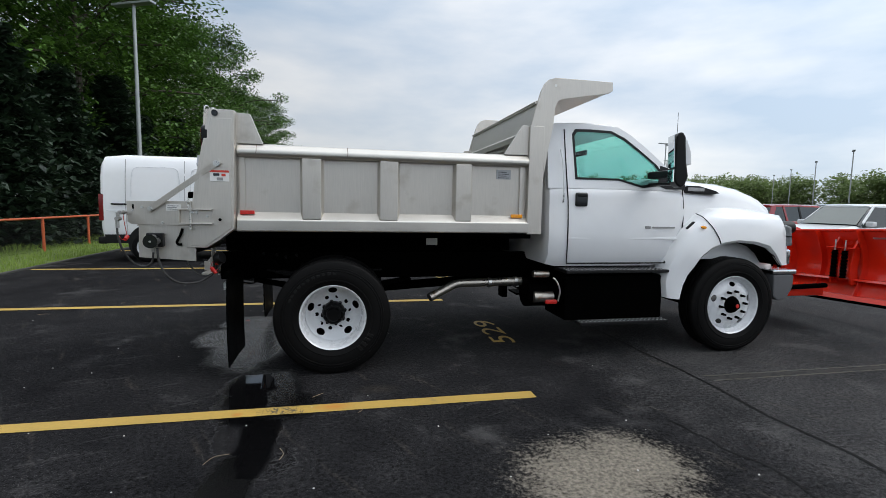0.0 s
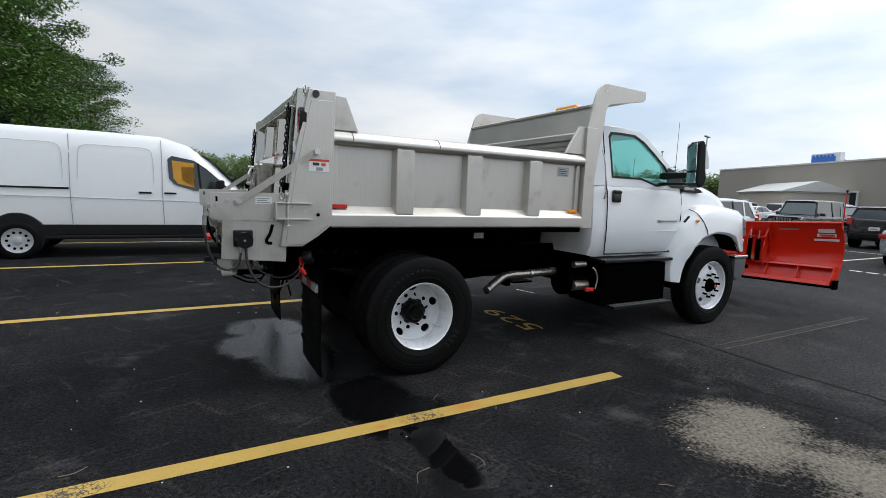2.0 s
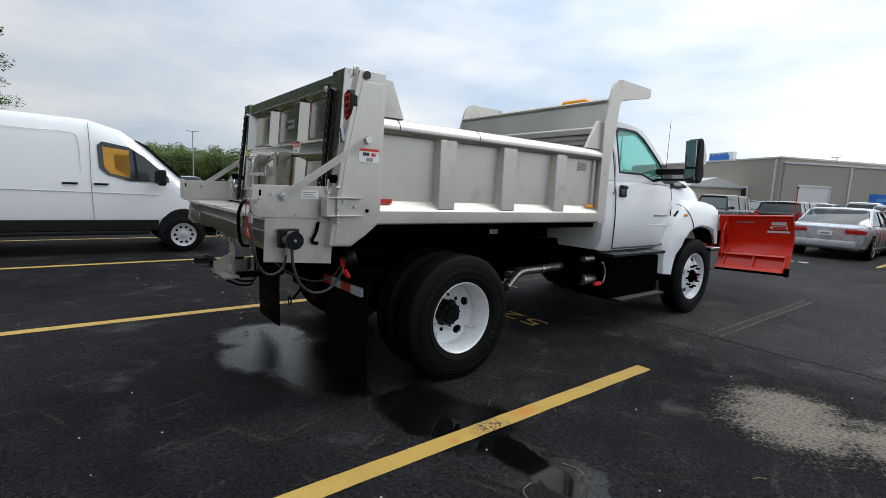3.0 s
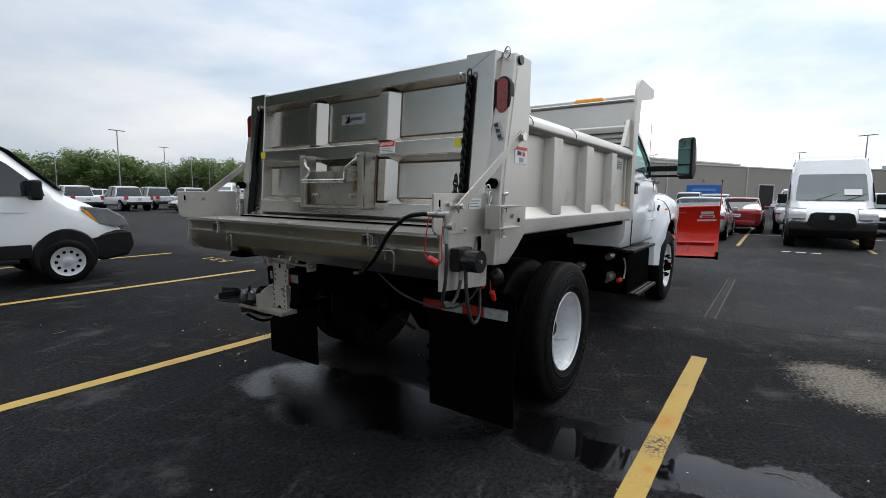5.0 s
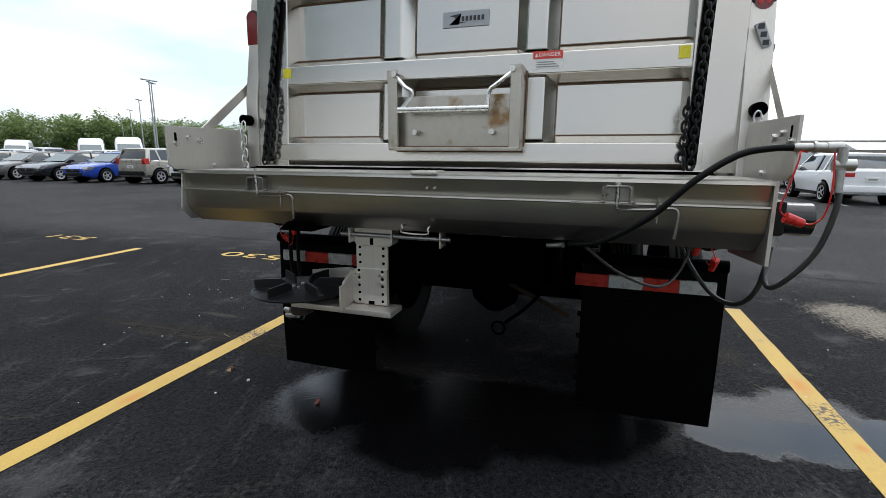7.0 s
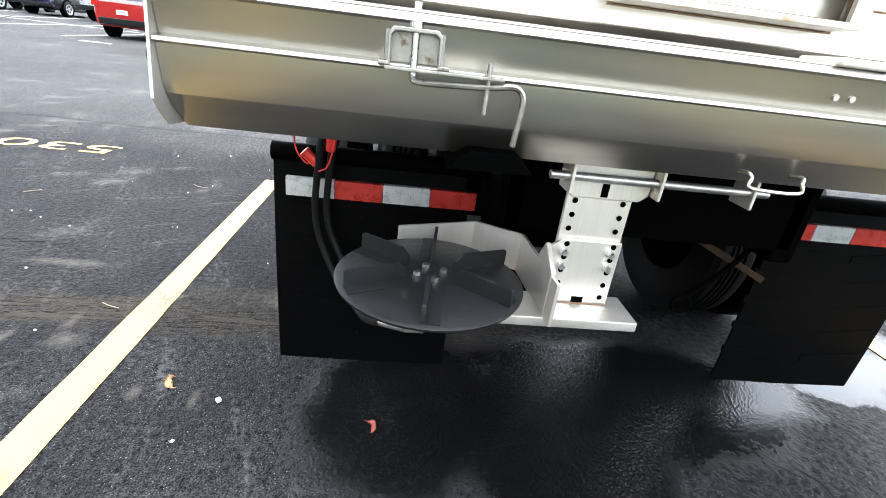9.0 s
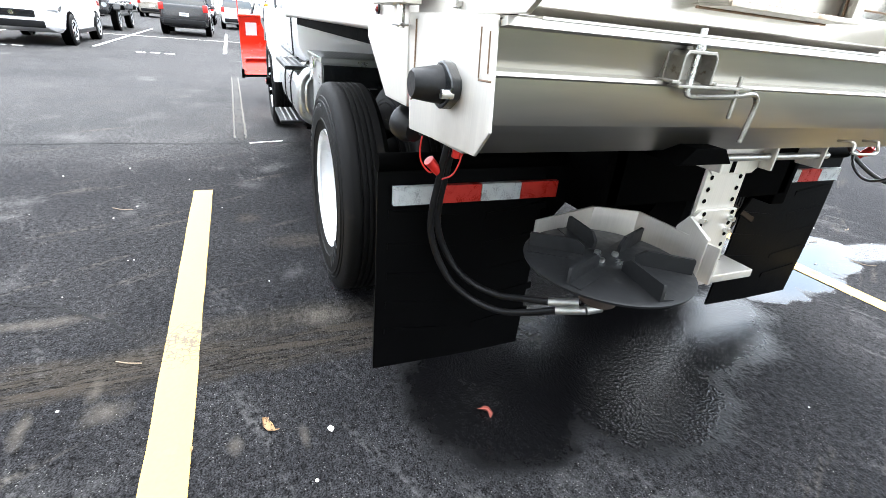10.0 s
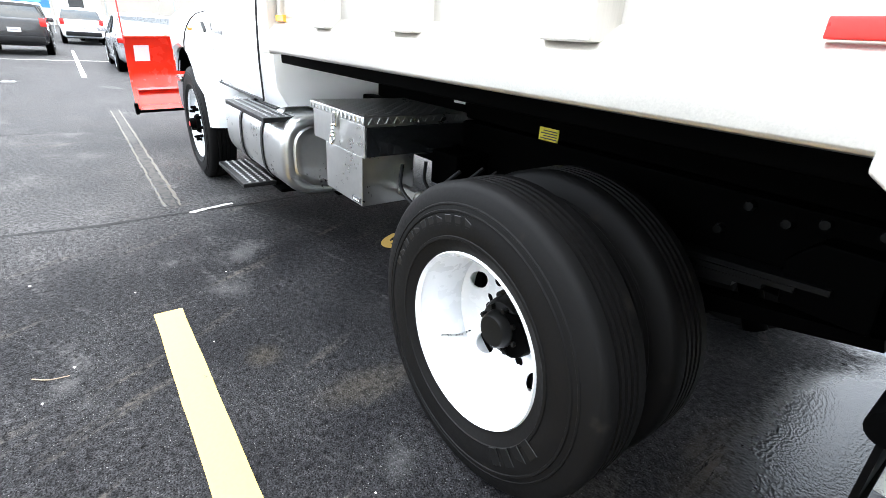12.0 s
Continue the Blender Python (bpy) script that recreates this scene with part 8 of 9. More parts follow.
# lower body stations (x, underside, shoulder height, half width); glasshouse (windscreen base, roof front, roof rear, rear base, roof height); wheels (front, rear, radius)
KINDS = {
    "sedan": dict(st=((-2.35, 0.45, 0.92, 0.70), (-2.25, 0.30, 1.00, 0.86), (-1.5, 0.22, 1.01, 0.91), (0.0, 0.20, 0.98, 0.92), (1.2, 0.21, 0.95, 0.91), (2.1, 0.25, 0.80, 0.86), (2.35, 0.35, 0.66, 0.68)), gh=(1.05, 0.30, -1.05, -1.85, 1.45), wh=(1.42, -1.38, 0.33)),
    "suv": dict(st=((-2.2, 0.50, 1.05, 0.74), (-2.12, 0.34, 1.15, 0.88), (-1.4, 0.26, 1.14, 0.93), (0.0, 0.24, 1.10, 0.94), (1.1, 0.25, 1.08, 0.93), (2.0, 0.30, 0.96, 0.88), (2.25, 0.42, 0.78, 0.70)), gh=(1.05, 0.40, -1.75, -2.12, 1.68), wh=(1.38, -1.32, 0.36)),
    "hatch": dict(st=((-2.0, 0.48, 1.0, 0.74), (-1.93, 0.32, 1.08, 0.86), (-1.3, 0.24, 1.06, 0.90), (0.0, 0.22, 1.02, 0.91), (1.0, 0.23, 1.0, 0.90), (1.85, 0.28, 0.86, 0.85), (2.1, 0.38, 0.70, 0.68)), gh=(1.05, 0.35, -1.55, -1.95, 1.52), wh=(1.28, -1.25, 0.33)),
    "boxcar": dict(st=((-1.98, 0.50, 1.05, 0.76), (-1.92, 0.34, 1.15, 0.87), (-1.2, 0.26, 1.12, 0.90), (0.0, 0.24, 1.08, 0.91), (1.1, 0.25, 1.05, 0.90), (1.85, 0.30, 0.96, 0.86), (2.05, 0.42, 0.78, 0.72)), gh=(1.15, 0.55, -1.65, -1.92, 1.62), wh=(1.28, -1.25, 0.35)),
    "jeep": dict(st=((-2.1, 0.62, 1.12, 0.78), (-2.05, 0.55, 1.18, 0.80), (-1.2, 0.50, 1.18, 0.80), (0.0, 0.50, 1.18, 0.80), (0.85, 0.50, 1.18, 0.79), (1.85, 0.55, 1.12, 0.70), (1.95, 0.60, 1.08, 0.62)), gh=(0.80, 0.52, -1.98, -2.06, 1.82), wh=(1.40, -1.40, 0.40)),
    "pickup": dict(st=((-2.78, 0.60, 1.05, 0.86), (-2.70, 0.52, 1.10, 0.93), (-1.0, 0.42, 1.10, 0.95), (0.0, 0.38, 1.10, 0.96), (1.2, 0.38, 1.10, 0.95), (2.4, 0.42, 1.04, 0.92), (2.7, 0.52, 0.84, 0.78)), gh=(1.20, 0.55, -0.80, -1.05, 1.85), wh=(1.75, -1.80, 0.40), bed=(-2.62, -1.12)),
}


def mirror_ring(x, half):
    return [(x, -y, z) for y, z in half] + [(x, y, z) for y, z in reversed(half)]


def small_wheel(parent, x, y, r, s, w=0.22, steel=False):
    h = w / 2
    t = part("wheel", lathe(B(), [(r * 0.64, -h + 0.03), (r * 0.66, -h + 0.01), (r * 0.80, -h), (r * 0.94, -h + 0.012), (r, -h + 0.035), (r, h - 0.035), (r * 0.94, h - 0.012), (r * 0.64, h)], (0, 0, 0), "y", 28), RUBBER, parent)
    t.matrix_basis = Matrix.Translation((x, y, r)) @ Matrix.Diagonal((1, -s, 1, 1))
    part("rim", lathe(B(), [(0.001, -h + 0.010), (r * 0.12, -h + 0.008), (r * 0.18, -h + 0.016), (r * 0.22, -h + 0.020), (r * 0.56, -h + 0.020), (r * 0.60, -h + 0.010), (r * 0.66, -h + 0.002), (r * 0.67, -h + 0.02)], (0, 0, 0), "y", 28), WHEELS, t)
    bm = B()
    for k in range(5 if not steel else 10):
        a = k * 2 * math.pi / (5 if not steel else 10)
        if steel:
            c = (r * 0.44 * math.cos(a), -h + 0.0185, r * 0.44 * math.sin(a))
            cyl(bm, c, (c[0], c[1] - 0.003, c[2]), r * 0.07, n=10)
        else:
            pts = [(r * q * math.cos(a + e), r * q * math.sin(a + e)) for q, e in ((0.24, 0.35), (0.56, 0.18), (0.56, 1.08), (0.24, 0.90))]
            prism(bm, pts, "y", -h + 0.0195, -h + 0.014)
    part("wheel_opening", bm, BLACK, t)
    return t


def make_car(kind, colour, name, label, group="cars parked in the far rows"):
    k, pm = KINDS[kind], CARPAINT[colour]
    car = thing(name, label, "pickup" if kind == "pickup" else "car", group)
    rings = []
    for x, zb, zt, w in k["st"]:
        rings.append(mirror_ring(x, [(w * 0.86, zb), (w * 0.97, zb + 0.10), (w, zb + (zt - zb) * 0.45), (w * 0.985, zt - 0.14), (w * 0.955, zt - 0.05), (w * 0.86, zt)]))
    shell = part("body", bev(loft(B(), rings), 0.02, 2, 40), pm, car)
    xa, xb, xc, xd, zr = k["gh"]
    w = k["st"][3][3]
    zt = k["st"][3][2] - 0.03

    def gring(x, z):
        f = (z - zt) / (zr - zt)
        wt = w * (0.95 - 0.20 * f)
        return mirror_ring(x, [(w * 0.95, zt - 0.04), (wt + 0.02, max(zt, z - 0.05)), (wt - 0.05, z)])
    part("glasshouse", loft(B(), [gring(xa, zt + 0.02), gring(xb, zr - 0.03), gring((xb + xc) / 2, zr), gring(xc, zr - 0.03), gring(xd, zt + 0.03)]), DARKGLASS, car, "dark tinted windows")
    part("windscreen", loft(B(), [[(x + 0.012, q * hw, z + 0.015) for q in (-1, -0.4, 0.4, 1)] for x, z, hw in ((xa, zt + 0.03, w * 0.86), (xb, zr - 0.05, w * 0.68))], cap=False, closed=False), SCREEN, car, "sloping windscreen", smooth=0)
    wt = w * 0.75
    rf = B()
    loft(rf, [mirror_ring(x, [(q + 0.03, z - 0.075), (q + 0.012, z - 0.02), (q - 0.08, z + 0.012), (0.01, z + 0.025)]) for x, z, q in ((xb + 0.06, zr - 0.045, wt - 0.02), (xb - 0.15, zr - 0.002, wt), ((xb + xc) / 2, zr + 0.01, wt), (xc + 0.1, zr - 0.005, wt), (xc - 0.05, zr - 0.04, wt - 0.02))])
    part("roof", rf, pm, car)
    for s in (-1, 1):
        def pil(x0, x1, wd):
            a0, a1 = Vector((x0, s * (w * 0.95 + 0.004), zt - 0.02)), Vector((x1, s * (wt + 0.022), zr - 0.05))
            return loft(B(), [[p + Vector((dx, dy * s, 0)) for dx, dy in ((-wd, -0.02), (wd, -0.02), (wd, 0.012), (-wd, 0.012))] for p in (a0, a1)])
        part("pillar", pil(xa - 0.02, xb, 0.035), pm, car)
        part("pillar", pil(0.5 * (xb + xc) + 0.05, 0.5 * (xb + xc) + 0.02, 0.035), BLACKP, car)
        part("pillar", pil(xd + 0.10, xc + 0.02, 0.10), pm, car)
        if xb - xc > 1.7:
            part("pillar", pil(xc + 0.50, xc + 0.42, 0.04), pm, car)
        part("wing_mirror", bev(box(B(), (xa - 0.30, min(s * w * 0.96, s * (w + 0.17)), zt + 0.0), (xa - 0.16, max(s * w * 0.96, s * (w + 0.17)), zt + 0.14)), 0.03), pm, car)
        xn, xt = k["st"][-1][0], k["st"][0][0]
        zf, zk = k["st"][-2][2], k["st"][1][2]
        wf, wk = k["st"][-2][3], k["st"][1][3]
        part("headlight", bev(prism(B(), [(xn - 0.02, zf - 0.16), (xn - 0.10, zf - 0.05), (xn - 0.42, zf - 0.02), (xn - 0.40, zf - 0.10), (xn - 0.20, zf - 0.20)], "y", s * (wf * 0.60), s * (wf + 0.012)), 0.01), LAMP, car)
        t0, t1, z0, z1 = (0.80, 0.012, zk - 0.24, zk + 0.03) if kind in ("boxcar", "suv", "pickup") else (0.50, 0.012, zk - 0.25, zk - 0.12)
        part("tail_light", bev(box(B(), (xt - 0.02, min(s * wk * t0, s * (wk + t1)), z0), (xt + 0.24, max(s * wk * t0, s * (wk + t1)), z1)), 0.02), CARRED, car)
        part("sill", bbox((k["wh"][1] + 0.4, min(s * w * 0.95, s * (w + 0.006)), k["st"][3][1] + 0.02), (k["wh"][0] - 0.4, max(s * w * 0.95, s * (w + 0.006)), k["st"][3][1] + 0.12), 0.01), BLACKP, car)
        for x in (0.30, -0.72):
            if kind != "pickup" or x > 0:
                part("door_handle", bbox((x - 0.1, min(s * w, s * (w + 0.02)), zt - 0.16), (x + 0.08, max(s * w, s * (w + 0.02)), zt - 0.13), 0.006), pm, car)
        for x in (k["wh"][0], k["wh"][1]):
            arch = B()
            lathe(arch, [(0.001, 0.0), (k["wh"][2] + 0.045, 0.0), (k["wh"][2] + 0.05, -0.02), (k["wh"][2] + 0.05, -0.2)], (x, s * 0, 0), "y", 28)
            ar = part("wheel_arch", arch, BLACK, car)
            ar.matrix_basis = Matrix.Translation((0, s * (w * 0.975 + (0.012 if abs(x) < 2 else 0)), k["wh"][2] + 0.02)) @ Matrix.Diagonal((1, s, 1, 1))
            small_wheel(car, x, s * (w - 0.085), k["wh"][2], s)
    xn, xt = k["st"][-1][0], k["st"][0][0]
    zf, wf = k["st"][-1][2], k["st"][-1][3]
    zbk = k["st"][0][1]
    gr = part("grille", bev(box(B(), (xn - 0.10, -wf * 0.62, zf - 0.16), (xn + 0.025, wf * 0.62, zf - 0.0)), 0.02), GLOSSB, car)
    if kind == "jeep":
        for i in range(7):
            part("grille_slot", bbox((xn + 0.026, -0.36 + i * 0.105, zf - 0.36), (xn + 0.05, -0.30 + i * 0.105, zf - 0.06), 0.01), GALV, gr)
        for s in (-1, 1):
            part("round_lamp", cyl(B(), (xn, s * 0.48, zf - 0.18), (xn + 0.05, s * 0.48, zf - 0.18), 0.09, n=20), LAMP, car)
            for x in (k["wh"][0], k["wh"][1]):
                part("flat_fender", bev(prism(B(), [(x - 0.6, 0.72), (x - 0.42, 0.94), (x + 0.35, 0.96), (x + 0.55, 0.78), (x + 0.55, 0.72), (x + 0.33, 0.90), (x - 0.40, 0.88)], "y", s * 0.74, s * 0.97), 0.02), BLACKP, car)
    else:
        part("grille_badge", cyl(B(), (xn + 0.02, 0, zf - 0.08), (xn + 0.032, 0, zf - 0.08), 0.05, n=16), CHROME, gr)
    part("lower_grille", bev(box(B(), (xn - 0.12, -wf * 0.85, k["st"][-1][1] - 0.02), (xn + 0.02, wf * 0.85, k["st"][-1][1] + 0.14)), 0.03), BLACKP, car)
    part("rear_bumper", bev(box(B(), (xt - 0.05, -k["st"][0][3], zbk - 0.10), (xt + 0.15, k["st"][0][3], zbk + 0.10)), 0.04), BLACKP if kind in ("boxcar", "suv", "jeep", "pickup") else pm, car)
    np_ = part("number_plate", bbox((xt - 0.03, -0.17, zbk + 0.22), (xt - 0.005, 0.17, zbk + 0.35), 0.006), LABEL, car)
    part("plate_bar", bbox((xt - 0.034, -0.11, zbk + 0.26), (xt - 0.031, 0.11, zbk + 0.31)), LABELG, np_)
    if kind == "jeep":
        part("spare_wheel", lathe(B(), [(0.001, 0.0), (0.22, 0.0), (0.38, 0.03), (0.40, 0.12), (0.38, 0.22)], (0, 0, 0), "x", 28), RUBBER, car).matrix_basis = pose(xt - 0.23, 0.05, 1.05)
    if "bed" in k:
        x0, x1 = k["bed"]
        part("bed_liner", bbox((x0, -w * 0.80, 1.02), (x1, w * 0.80, 1.108), 0.0), BLACKP, car, "dark pickup bed liner")
        part("tailgate_handle", bbox((xt - 0.012, -0.12, 0.96), (xt + 0.02, 0.12, 1.0), 0.005), BLACKP, car)
    return car


def make_van(name, label, high=False, group="vans"):
    """A tall panel van with a short sloping bonnet; the nose looks along +x from x = 0 at the rear."""
    van = thing(name, label, "van", group)
    L, W, H = 5.6, 1.02, (2.82 if high else 2.45)
    st = [(0.0, 0.62, H - 0.16, 0.93, 0.82), (0.06, 0.52, H - 0.05, 0.98, 0.86), (0.5, 0.50, H, 1.0, 0.87), (2.2, 0.50, H, 1.02, 0.87), (3.25, 0.50, H - 0.02, 1.02, 0.86), (3.75, 0.50, H - 0.16, 1.02, 0.84), (4.15, 0.50, 2.15 if high else H - 0.45, 1.02, 0.84), (4.62, 0.52, 1.55, 1.01, 0.86), (4.80, 0.52, 1.38, 1.0, 0.88), (5.15, 0.50, 1.22, 0.98, 0.84), (5.45, 0.48, 1.02, 0.92, 0.74), (5.60, 0.55, 0.82, 0.78, 0.62)]
    rings = []
    for x, zb, zt, w, wt in st:
        hgt = zt - zb
        rings.append(mirror_ring(x, [(w * 0.93, zb), (w, zb + min(0.2, hgt * 0.3)), (w, zb + min(0.75, hgt * 0.6)), (w - (w - wt) * 0.25, zb + hgt * 0.78), (wt + 0.03, zt - min(0.14, hgt * 0.2)), (wt - 0.10, zt)]))
    part("body", bev(loft(B(), rings), 0.03, 2, 35), WHITE, van, "white body shell")
    for s in (-1, 1):
        y = s * 1.02
        part("rub_strip", bbox((0.1, min(s * 0.99, s * 1.028), 0.44), (4.30, max(s * 0.99, s * 1.028), 0.64), 0.012), BLACKP, van, "black lower cladding")
        part("sill", bbox((1.35, min(s * 0.97, s * 1.03), 0.36), (4.15, max(s * 0.97, s * 1.03), 0.438), 0.02), BLACKP, van)
        for xs in (0.55, 1.78, 3.28):
            part("panel_seam", tube(B(), [(xs + 0.02, s * 1.023, 0.66), (xs, s * 1.026, 1.3), (xs, s * 0.99, 1.9), (xs - 0.01, s * 0.90, H - 0.10)], 0.006, 5), LABELG, van)
        for x0, x1 in ((0.66, 1.68), (1.90, 3.14)):
            part("panel_shade_line", tube(B(), [(x0, s * 1.012, 1.50), (x0 + 0.02, s * 0.985, 2.0), (x0 + 0.12, s * 0.963, 2.16), (0.5 * (x0 + x1), s * 0.960, 2.17), (x1 - 0.12, s * 0.963, 2.16), (x1 - 0.02, s * 0.985, 2.0), (x1, s * 1.012, 1.50)], 0.006, 5), CREASE_SHADE, van)
        part("panel_shade_line", tube(B(), [(0.15, s * 1.016, 1.18), (2.0, s * 1.026, 1.16), (4.3, s * 1.024, 1.12)], 0.007, 5), CREASE_SHADE, van)
        part("slide_rail", bbox((0.25, min(s * 1.018, s * 1.032), 1.31), (1.76, max(s * 1.018, s * 1.032), 1.345), 0.006), BLACKP, van)
        for xh in (2.98, 3.42):
            part("door_handle", bbox((xh - 0.11, min(s * 1.015, s * 1.045), 1.27), (xh + 0.11, max(s * 1.015, s * 1.045), 1.305), 0.01), BLACKP, van)
        wpts = [(3.40, 1.58), (3.38, 1.98), (3.46, 2.05), (3.86, 1.98), (4.10, 1.82), (4.48, 1.46), (4.50, 1.36), (3.86, 1.36), (3.52, 1.46)]
        bm = B()
        lo = [bm.verts.new((x, s * (1.034 - 0.052 * max(0, z - 1.25)), z)) for x, z in wpts]
        bm.faces.new(lo)
        part("door_window", bm, DARKGLASS, van, "dark front door window", smooth=0)
        part("window_post", loft(B(), [[(x + dx, s * (1.038 - 0.052 * max(0, z - 1.25) + dy), z) for dx, dy in ((-0.02, 0), (0.02, 0), (0.02, 0.004), (-0.02, 0.004))] for x, z in ((3.98, 1.37), (3.93, 1.93))]), BLACKP, van)
        if s < 0:
            part("seat_cover", loft(B(), [[(x, s * (1.041 - 0.052 * max(0, z - 1.25)), z) for x, z in q] for q in ([(3.46, 1.96), (3.86, 1.92), (3.86, 1.84), (3.62, 1.84)], [(3.48, 1.60), (3.56, 1.49), (3.86, 1.42), (3.64, 1.56)])], cap=False, closed=False), mat("orange_cover", (0.62, 0.30, 0.03), 0.6), van, "orange seat cover seen through the window", smooth=0)
        mr = part("wing_mirror", bev(box(B(), (4.28, min(s * 1.06, s * 1.30), 1.30), (4.42, max(s * 1.06, s * 1.30), 1.60)), 0.04, 3), BLACKP, van, "black wing mirror")
        part("headlight", bev(prism(B(), [(4.98, 1.20), (5.32, 1.16), (5.55, 1.01), (5.62, 0.87), (5.42, 0.86), (5.18, 0.92)], "y", s * 0.58, s * 0.99), 0.015), LAMP, van, "clear wedge headlight")
        part("turn_signal", bev(prism(B(), [(4.96, 1.15), (5.12, 1.13), (5.20, 0.95), (5.16, 0.93)], "y", s * 0.90, s * 0.985), 0.005), AMBER, van)
        part("tail_light", bev(box(B(), (-0.02, min(s * 0.86, s * 0.985), 0.95), (0.08, max(s * 0.86, s * 0.985), 1.55)), 0.015), REDLENS, van)
        for x in (0.98, 4.72):
            ar = part("wheel_arch", lathe(B(), [(0.001, 0.0), (0.40, 0.0), (0.42, -0.02), (0.42, -0.25)], (x, 0, 0), "y", 30), BLACKP, van)
            ar.matrix_basis = Matrix.Translation((0, s * 1.024, 0.44)) @ Matrix.Diagonal((1, s, 1, 1))
            small_wheel(van, x, s * 0.945, 0.345, s, 0.225, steel=True)
    part("bumper", bev(prism(B(), [(5.05, 0.42), (5.05, 0.72), (5.45, 0.80), (5.66, 0.78), (5.70, 0.55), (5.60, 0.36), (5.2, 0.30)], "y", -0.98, 0.98), 0.05, 3), BLACKP, van, "black plastic front bumper")
    part("grille", bev(prism(B(), [(-0.56, 0.74), (-0.48, 1.02), (-0.36, 1.06), (0.36, 1.06), (0.48, 1.02), (0.56, 0.74), (0.40, 0.60), (-0.40, 0.60)], "x", 5.45, 5.705), 0.02), GLOSSB, van, "black grille")
    part("grille_badge", cyl(B(), (5.70, 0, 0.92), (5.715, 0, 0.92), 0.07, n=20), CHROME, van)
    wsx = B()
    loft(wsx, [[(x + 0.012, y * w, z + 0.012) for y in (-1, -0.5, 0, 0.5, 1)] for x, z, w in ((4.80, 1.40, 0.84), (4.62, 1.57, 0.84), (4.17, 2.14 if high else H - 0.43, 0.80), (4.13 if high else 3.98, 2.19 if high else H - 0.33, 0.76))], cap=False, closed=False)
    part("windscreen", wsx, SCREEN, van, "large windscreen with the sky's reflection painted into its grey", smooth=0)
    part("paper_sheet", loft(B(), [[(x + 0.02, y, z + 0.02) for y in (0.30, 0.70)] for x, z in ((4.66, 1.55), (4.50, 1.72))], cap=False, closed=False), LABEL, van, "white paper behind the windscreen", smooth=0)
    for y in (-0.35, 0.35):
        part("wiper", tube(B(), [(4.83, y, 1.41), (4.72, y + 0.25, 1.51), (4.62, y + 0.45, 1.60)], 0.008, 5), BLACKP, van)
    part("rear_bumper", bbox((-0.08, -0.95, 0.42), (0.12, 0.95, 0.58), 0.03), BLACKP, van)
    return van


van1 = make_van("panel_van", "white medium-roof panel van parked two stalls away")
van1.matrix_basis = pose(-5.36, 7.72, 0)
van2 = make_van("panel_van", "white high-roof panel van facing the lane", True)
van2.matrix_basis = pose(14.0 + 5.7, -3.6, 0, 0, 0, 180)

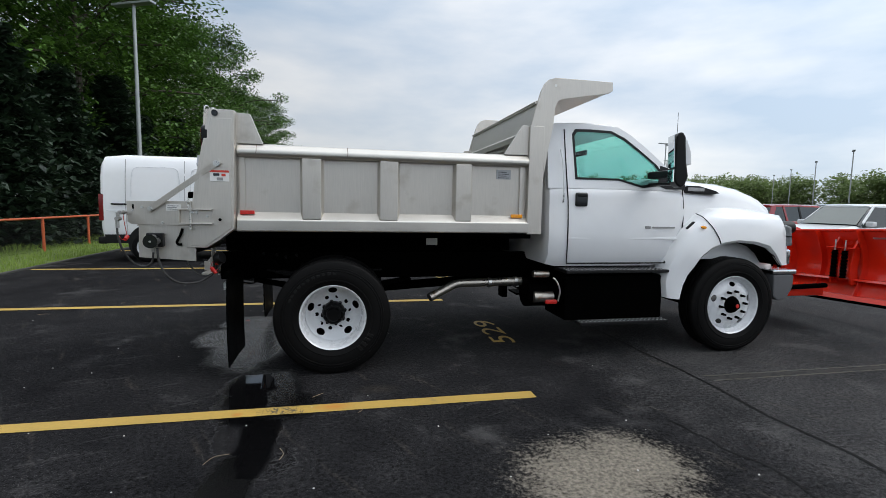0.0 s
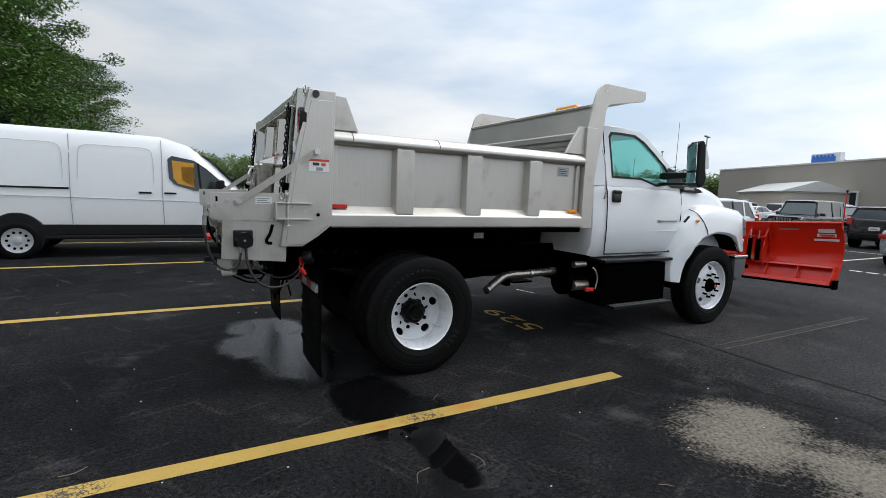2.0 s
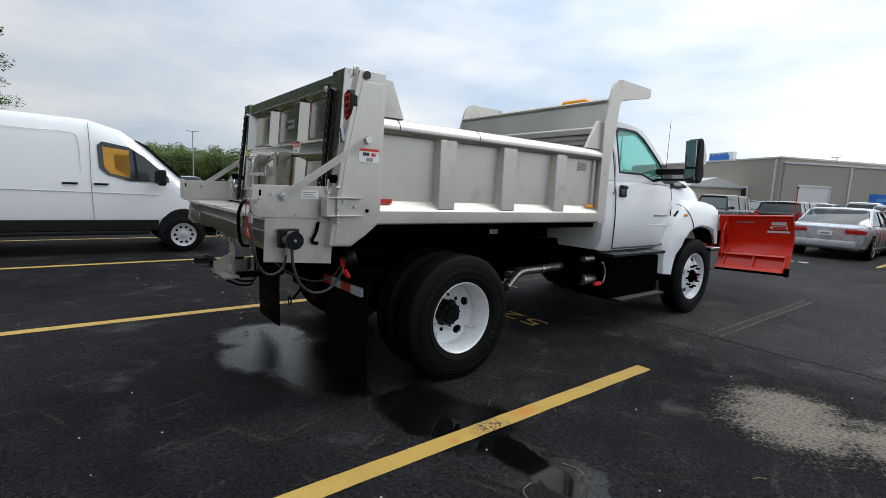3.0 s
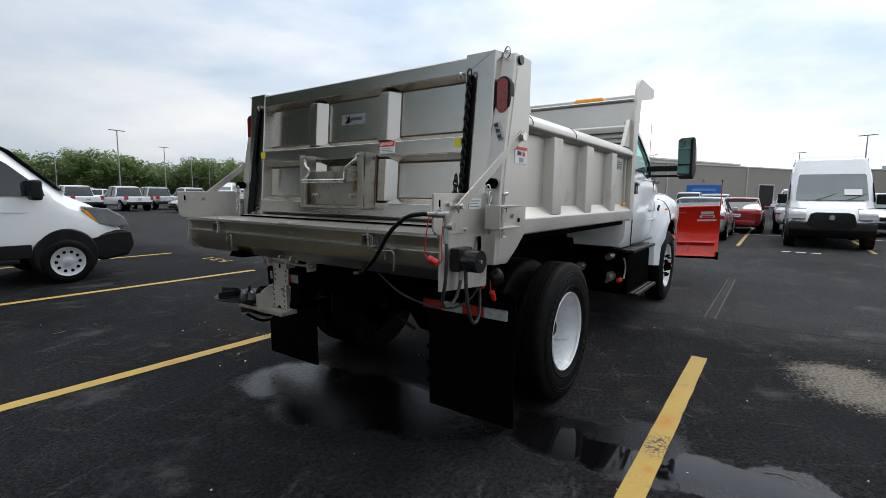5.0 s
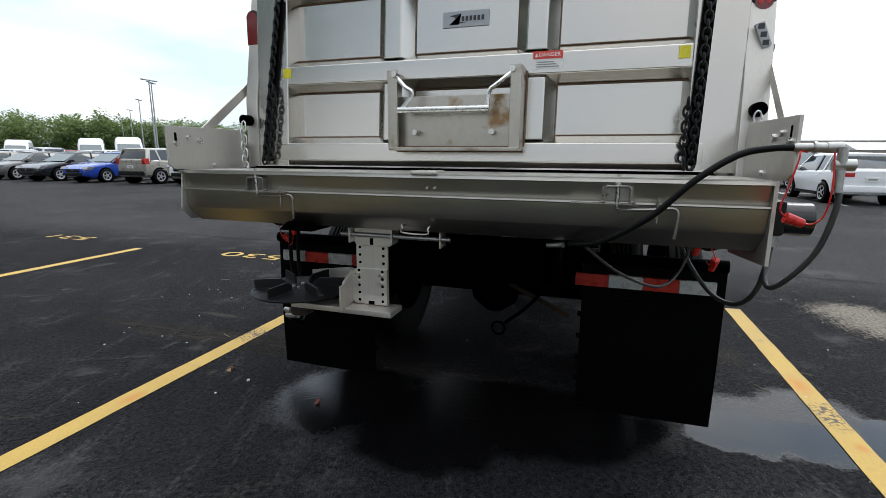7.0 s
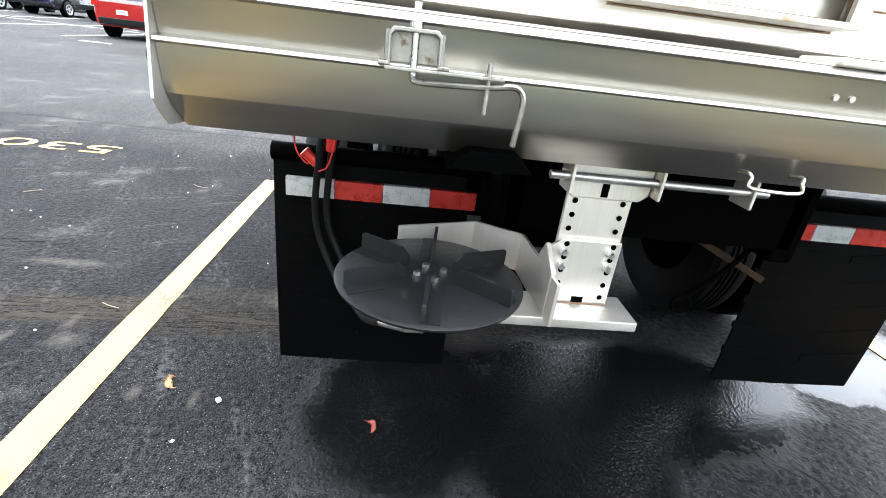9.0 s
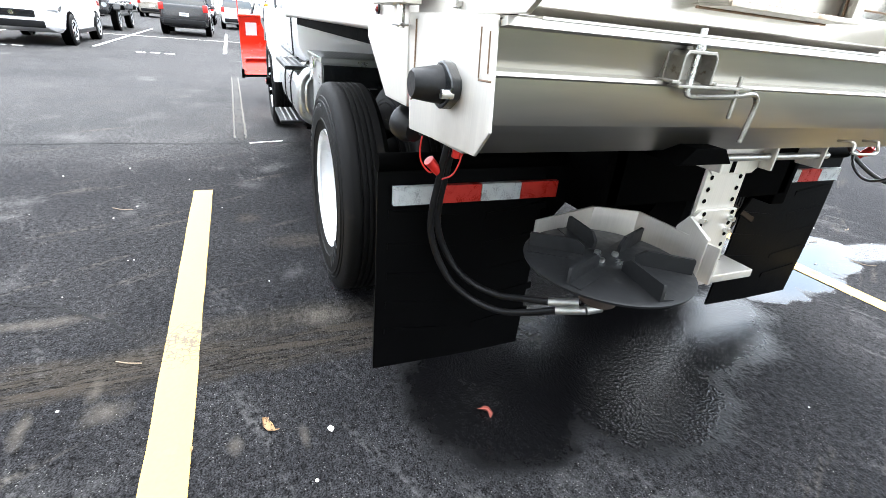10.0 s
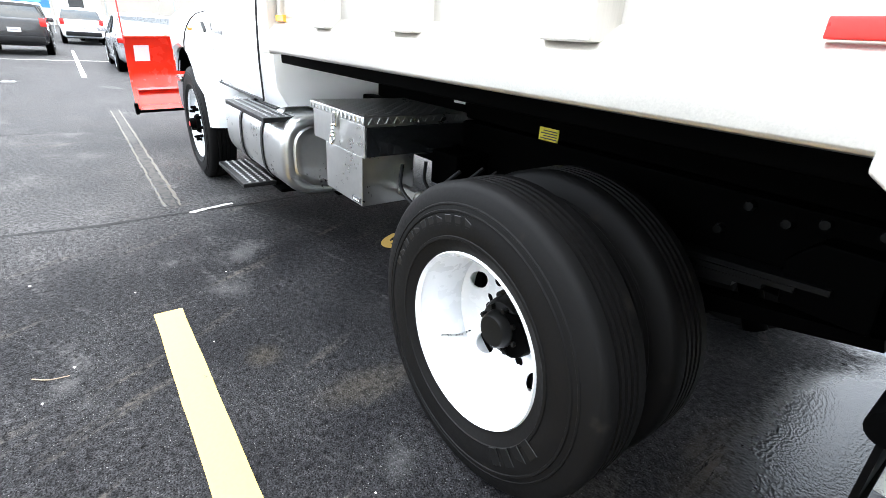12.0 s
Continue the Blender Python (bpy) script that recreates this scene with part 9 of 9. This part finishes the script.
# the row across the lane; heading 180 looks back at the truck
ROW = [
    ("sedan", "silver", 16.9, -0.05, 0, "silver_sedan", "pale silver saloon car backed to the lane"),
    ("boxcar", "black", 23.2, 3.15, 0, "black_compact", "black boxy compact car seen from behind"),
    ("suv", "white", 15.0, 6.1, 180, "white_crossover", "white crossover facing the lane"),
    ("jeep", "black", 23.2, 6.3, 180, "black_offroader", "black boxy off-roader with a slotted grille"),
    ("suv", "red", 17.0, 9.9, 0, "red_crossover", "dark red crossover backed to the lane"),
    ("hatch", "yellow", 22.0, 9.2, 0, "yellow_hatchback", "yellow hatchback behind the red car"),
    ("hatch", "white", 15.8, -8.25, 0, "white_hatchback", "white hatchback backed to the lane"),
    ("pickup", "white", 24.2, -9.7, 188, "white_pickup", "white pickup facing the lane"),
    ("suv", "silver", 23.2, -5.95, 180, "pale_crossover", "pale silver crossover facing the lane"),
    ("sedan", "red", 21.8, -0.95, 0, "red_sedan", "bright red saloon car in the second row"),
    ("pickup", "white", 22.6, -3.2, 180, "white_pickup", "white pickup parked behind the tall van"),
    ("sedan", "red", 33.0, 17.0, 180, "red_sedan", "dark red saloon car in the far row"),
    ("suv", "white", 33, 1.0, 0, "white_crossover", "white crossover in the far row"),
    ("suv", "white", 15.3, 16.6, 180, "white_crossover", "white crossover facing the lane"),
    ("boxcar", "tan", 15.1, 19.6, 0, "tan_compact", "champagne boxy compact car backed to the lane"),
    ("sedan", "blue", 15.1, 22.8, 180, "blue_sedan", "bright blue saloon car facing the lane"),
    ("sedan", "black", 15.1, 26.0, 180, "black_sedan", "black saloon car facing the lane"),
    ("sedan", "grey", 15.1, 29.2, 180, "grey_sedan", "dark grey saloon car facing the lane"),
    ("sedan", "tan", 15.2, 32.6, 180, "tan_sedan", "champagne saloon car facing the lane"),
]
made = {}


def place_car(kind, colour, x, y, a, name, label):
    m = pose(x, y, 0, 0, 0, a)
    if (kind, colour) in made:
        c = copy_thing(made[kind, colour], m)
        c.name = name
        tagged(c, label)
    else:
        c = made[kind, colour] = make_car(kind, colour, name, label)
        c.matrix_basis = m
    return c


for kind, colour, x, y, a, nm, lb in ROW:
    place_car(kind, colour, x, y, a, nm, lb)
rc = random.Random(17)
FLEET = [("pickup", "white"), ("suv", "white"), ("sedan", "silver"), ("suv", "black"), ("pickup", "white"), ("sedan", "grey"), ("suv", "tan"), ("sedan", "white"), ("pickup", "silver"), ("suv", "red")]
for row, (x, ys) in enumerate(((26.5, range(4, 15)), (38, range(-1, 14)), (44, range(-3, 16)), (56, range(3, 18)))):
    for j in ys:
        if rc.random() < 0.16:
            continue
        kind, colour = FLEET[rc.randrange(len(FLEET))]
        y = 0.15 + 3.12 * j * (1.0 + 0.02 * row)
        if row == 0 and y < 12:
            continue
        word = {"pickup": "pickup", "suv": "crossover", "sedan": "saloon car"}[kind]
        place_car(kind, colour, x + rc.uniform(-0.3, 0.3), y, rc.choice((0, 180)), colour + "_" + word.replace(" ", "_"), f"{colour} {word} in the far rows of the lot")
for x, y in ((29.5, 40.0), (31.0, 46.5), (33.0, 60.0)):
    copy_thing(van2, pose(x, y, 0, 0, 0, 232))
for x, y, kind, colour, a in ((12.2, 39.0, "pickup", "white", 90), (18.2, 41.0, "pickup", "white", 90), (15.2, 41.0, "pickup", "silver", 90), (9.2, 39.6, "pickup", "white", 90), (21.4, 42.0, "suv", "white", 90), (24.6, 43.0, "pickup", "white", 90), (11.5, 49.0, "pickup", "white", 180), (14, 53, "suv", "white", 180), (9, 60, "suv", "silver", 0), (17, 62, "pickup", "white", 0), (25, 66, "suv", "black", 0)):
    place_car(kind, colour, x, y, a, colour + "_" + kind, f"{colour} {'pickup' if kind == 'pickup' else 'crossover'} far down the lot")
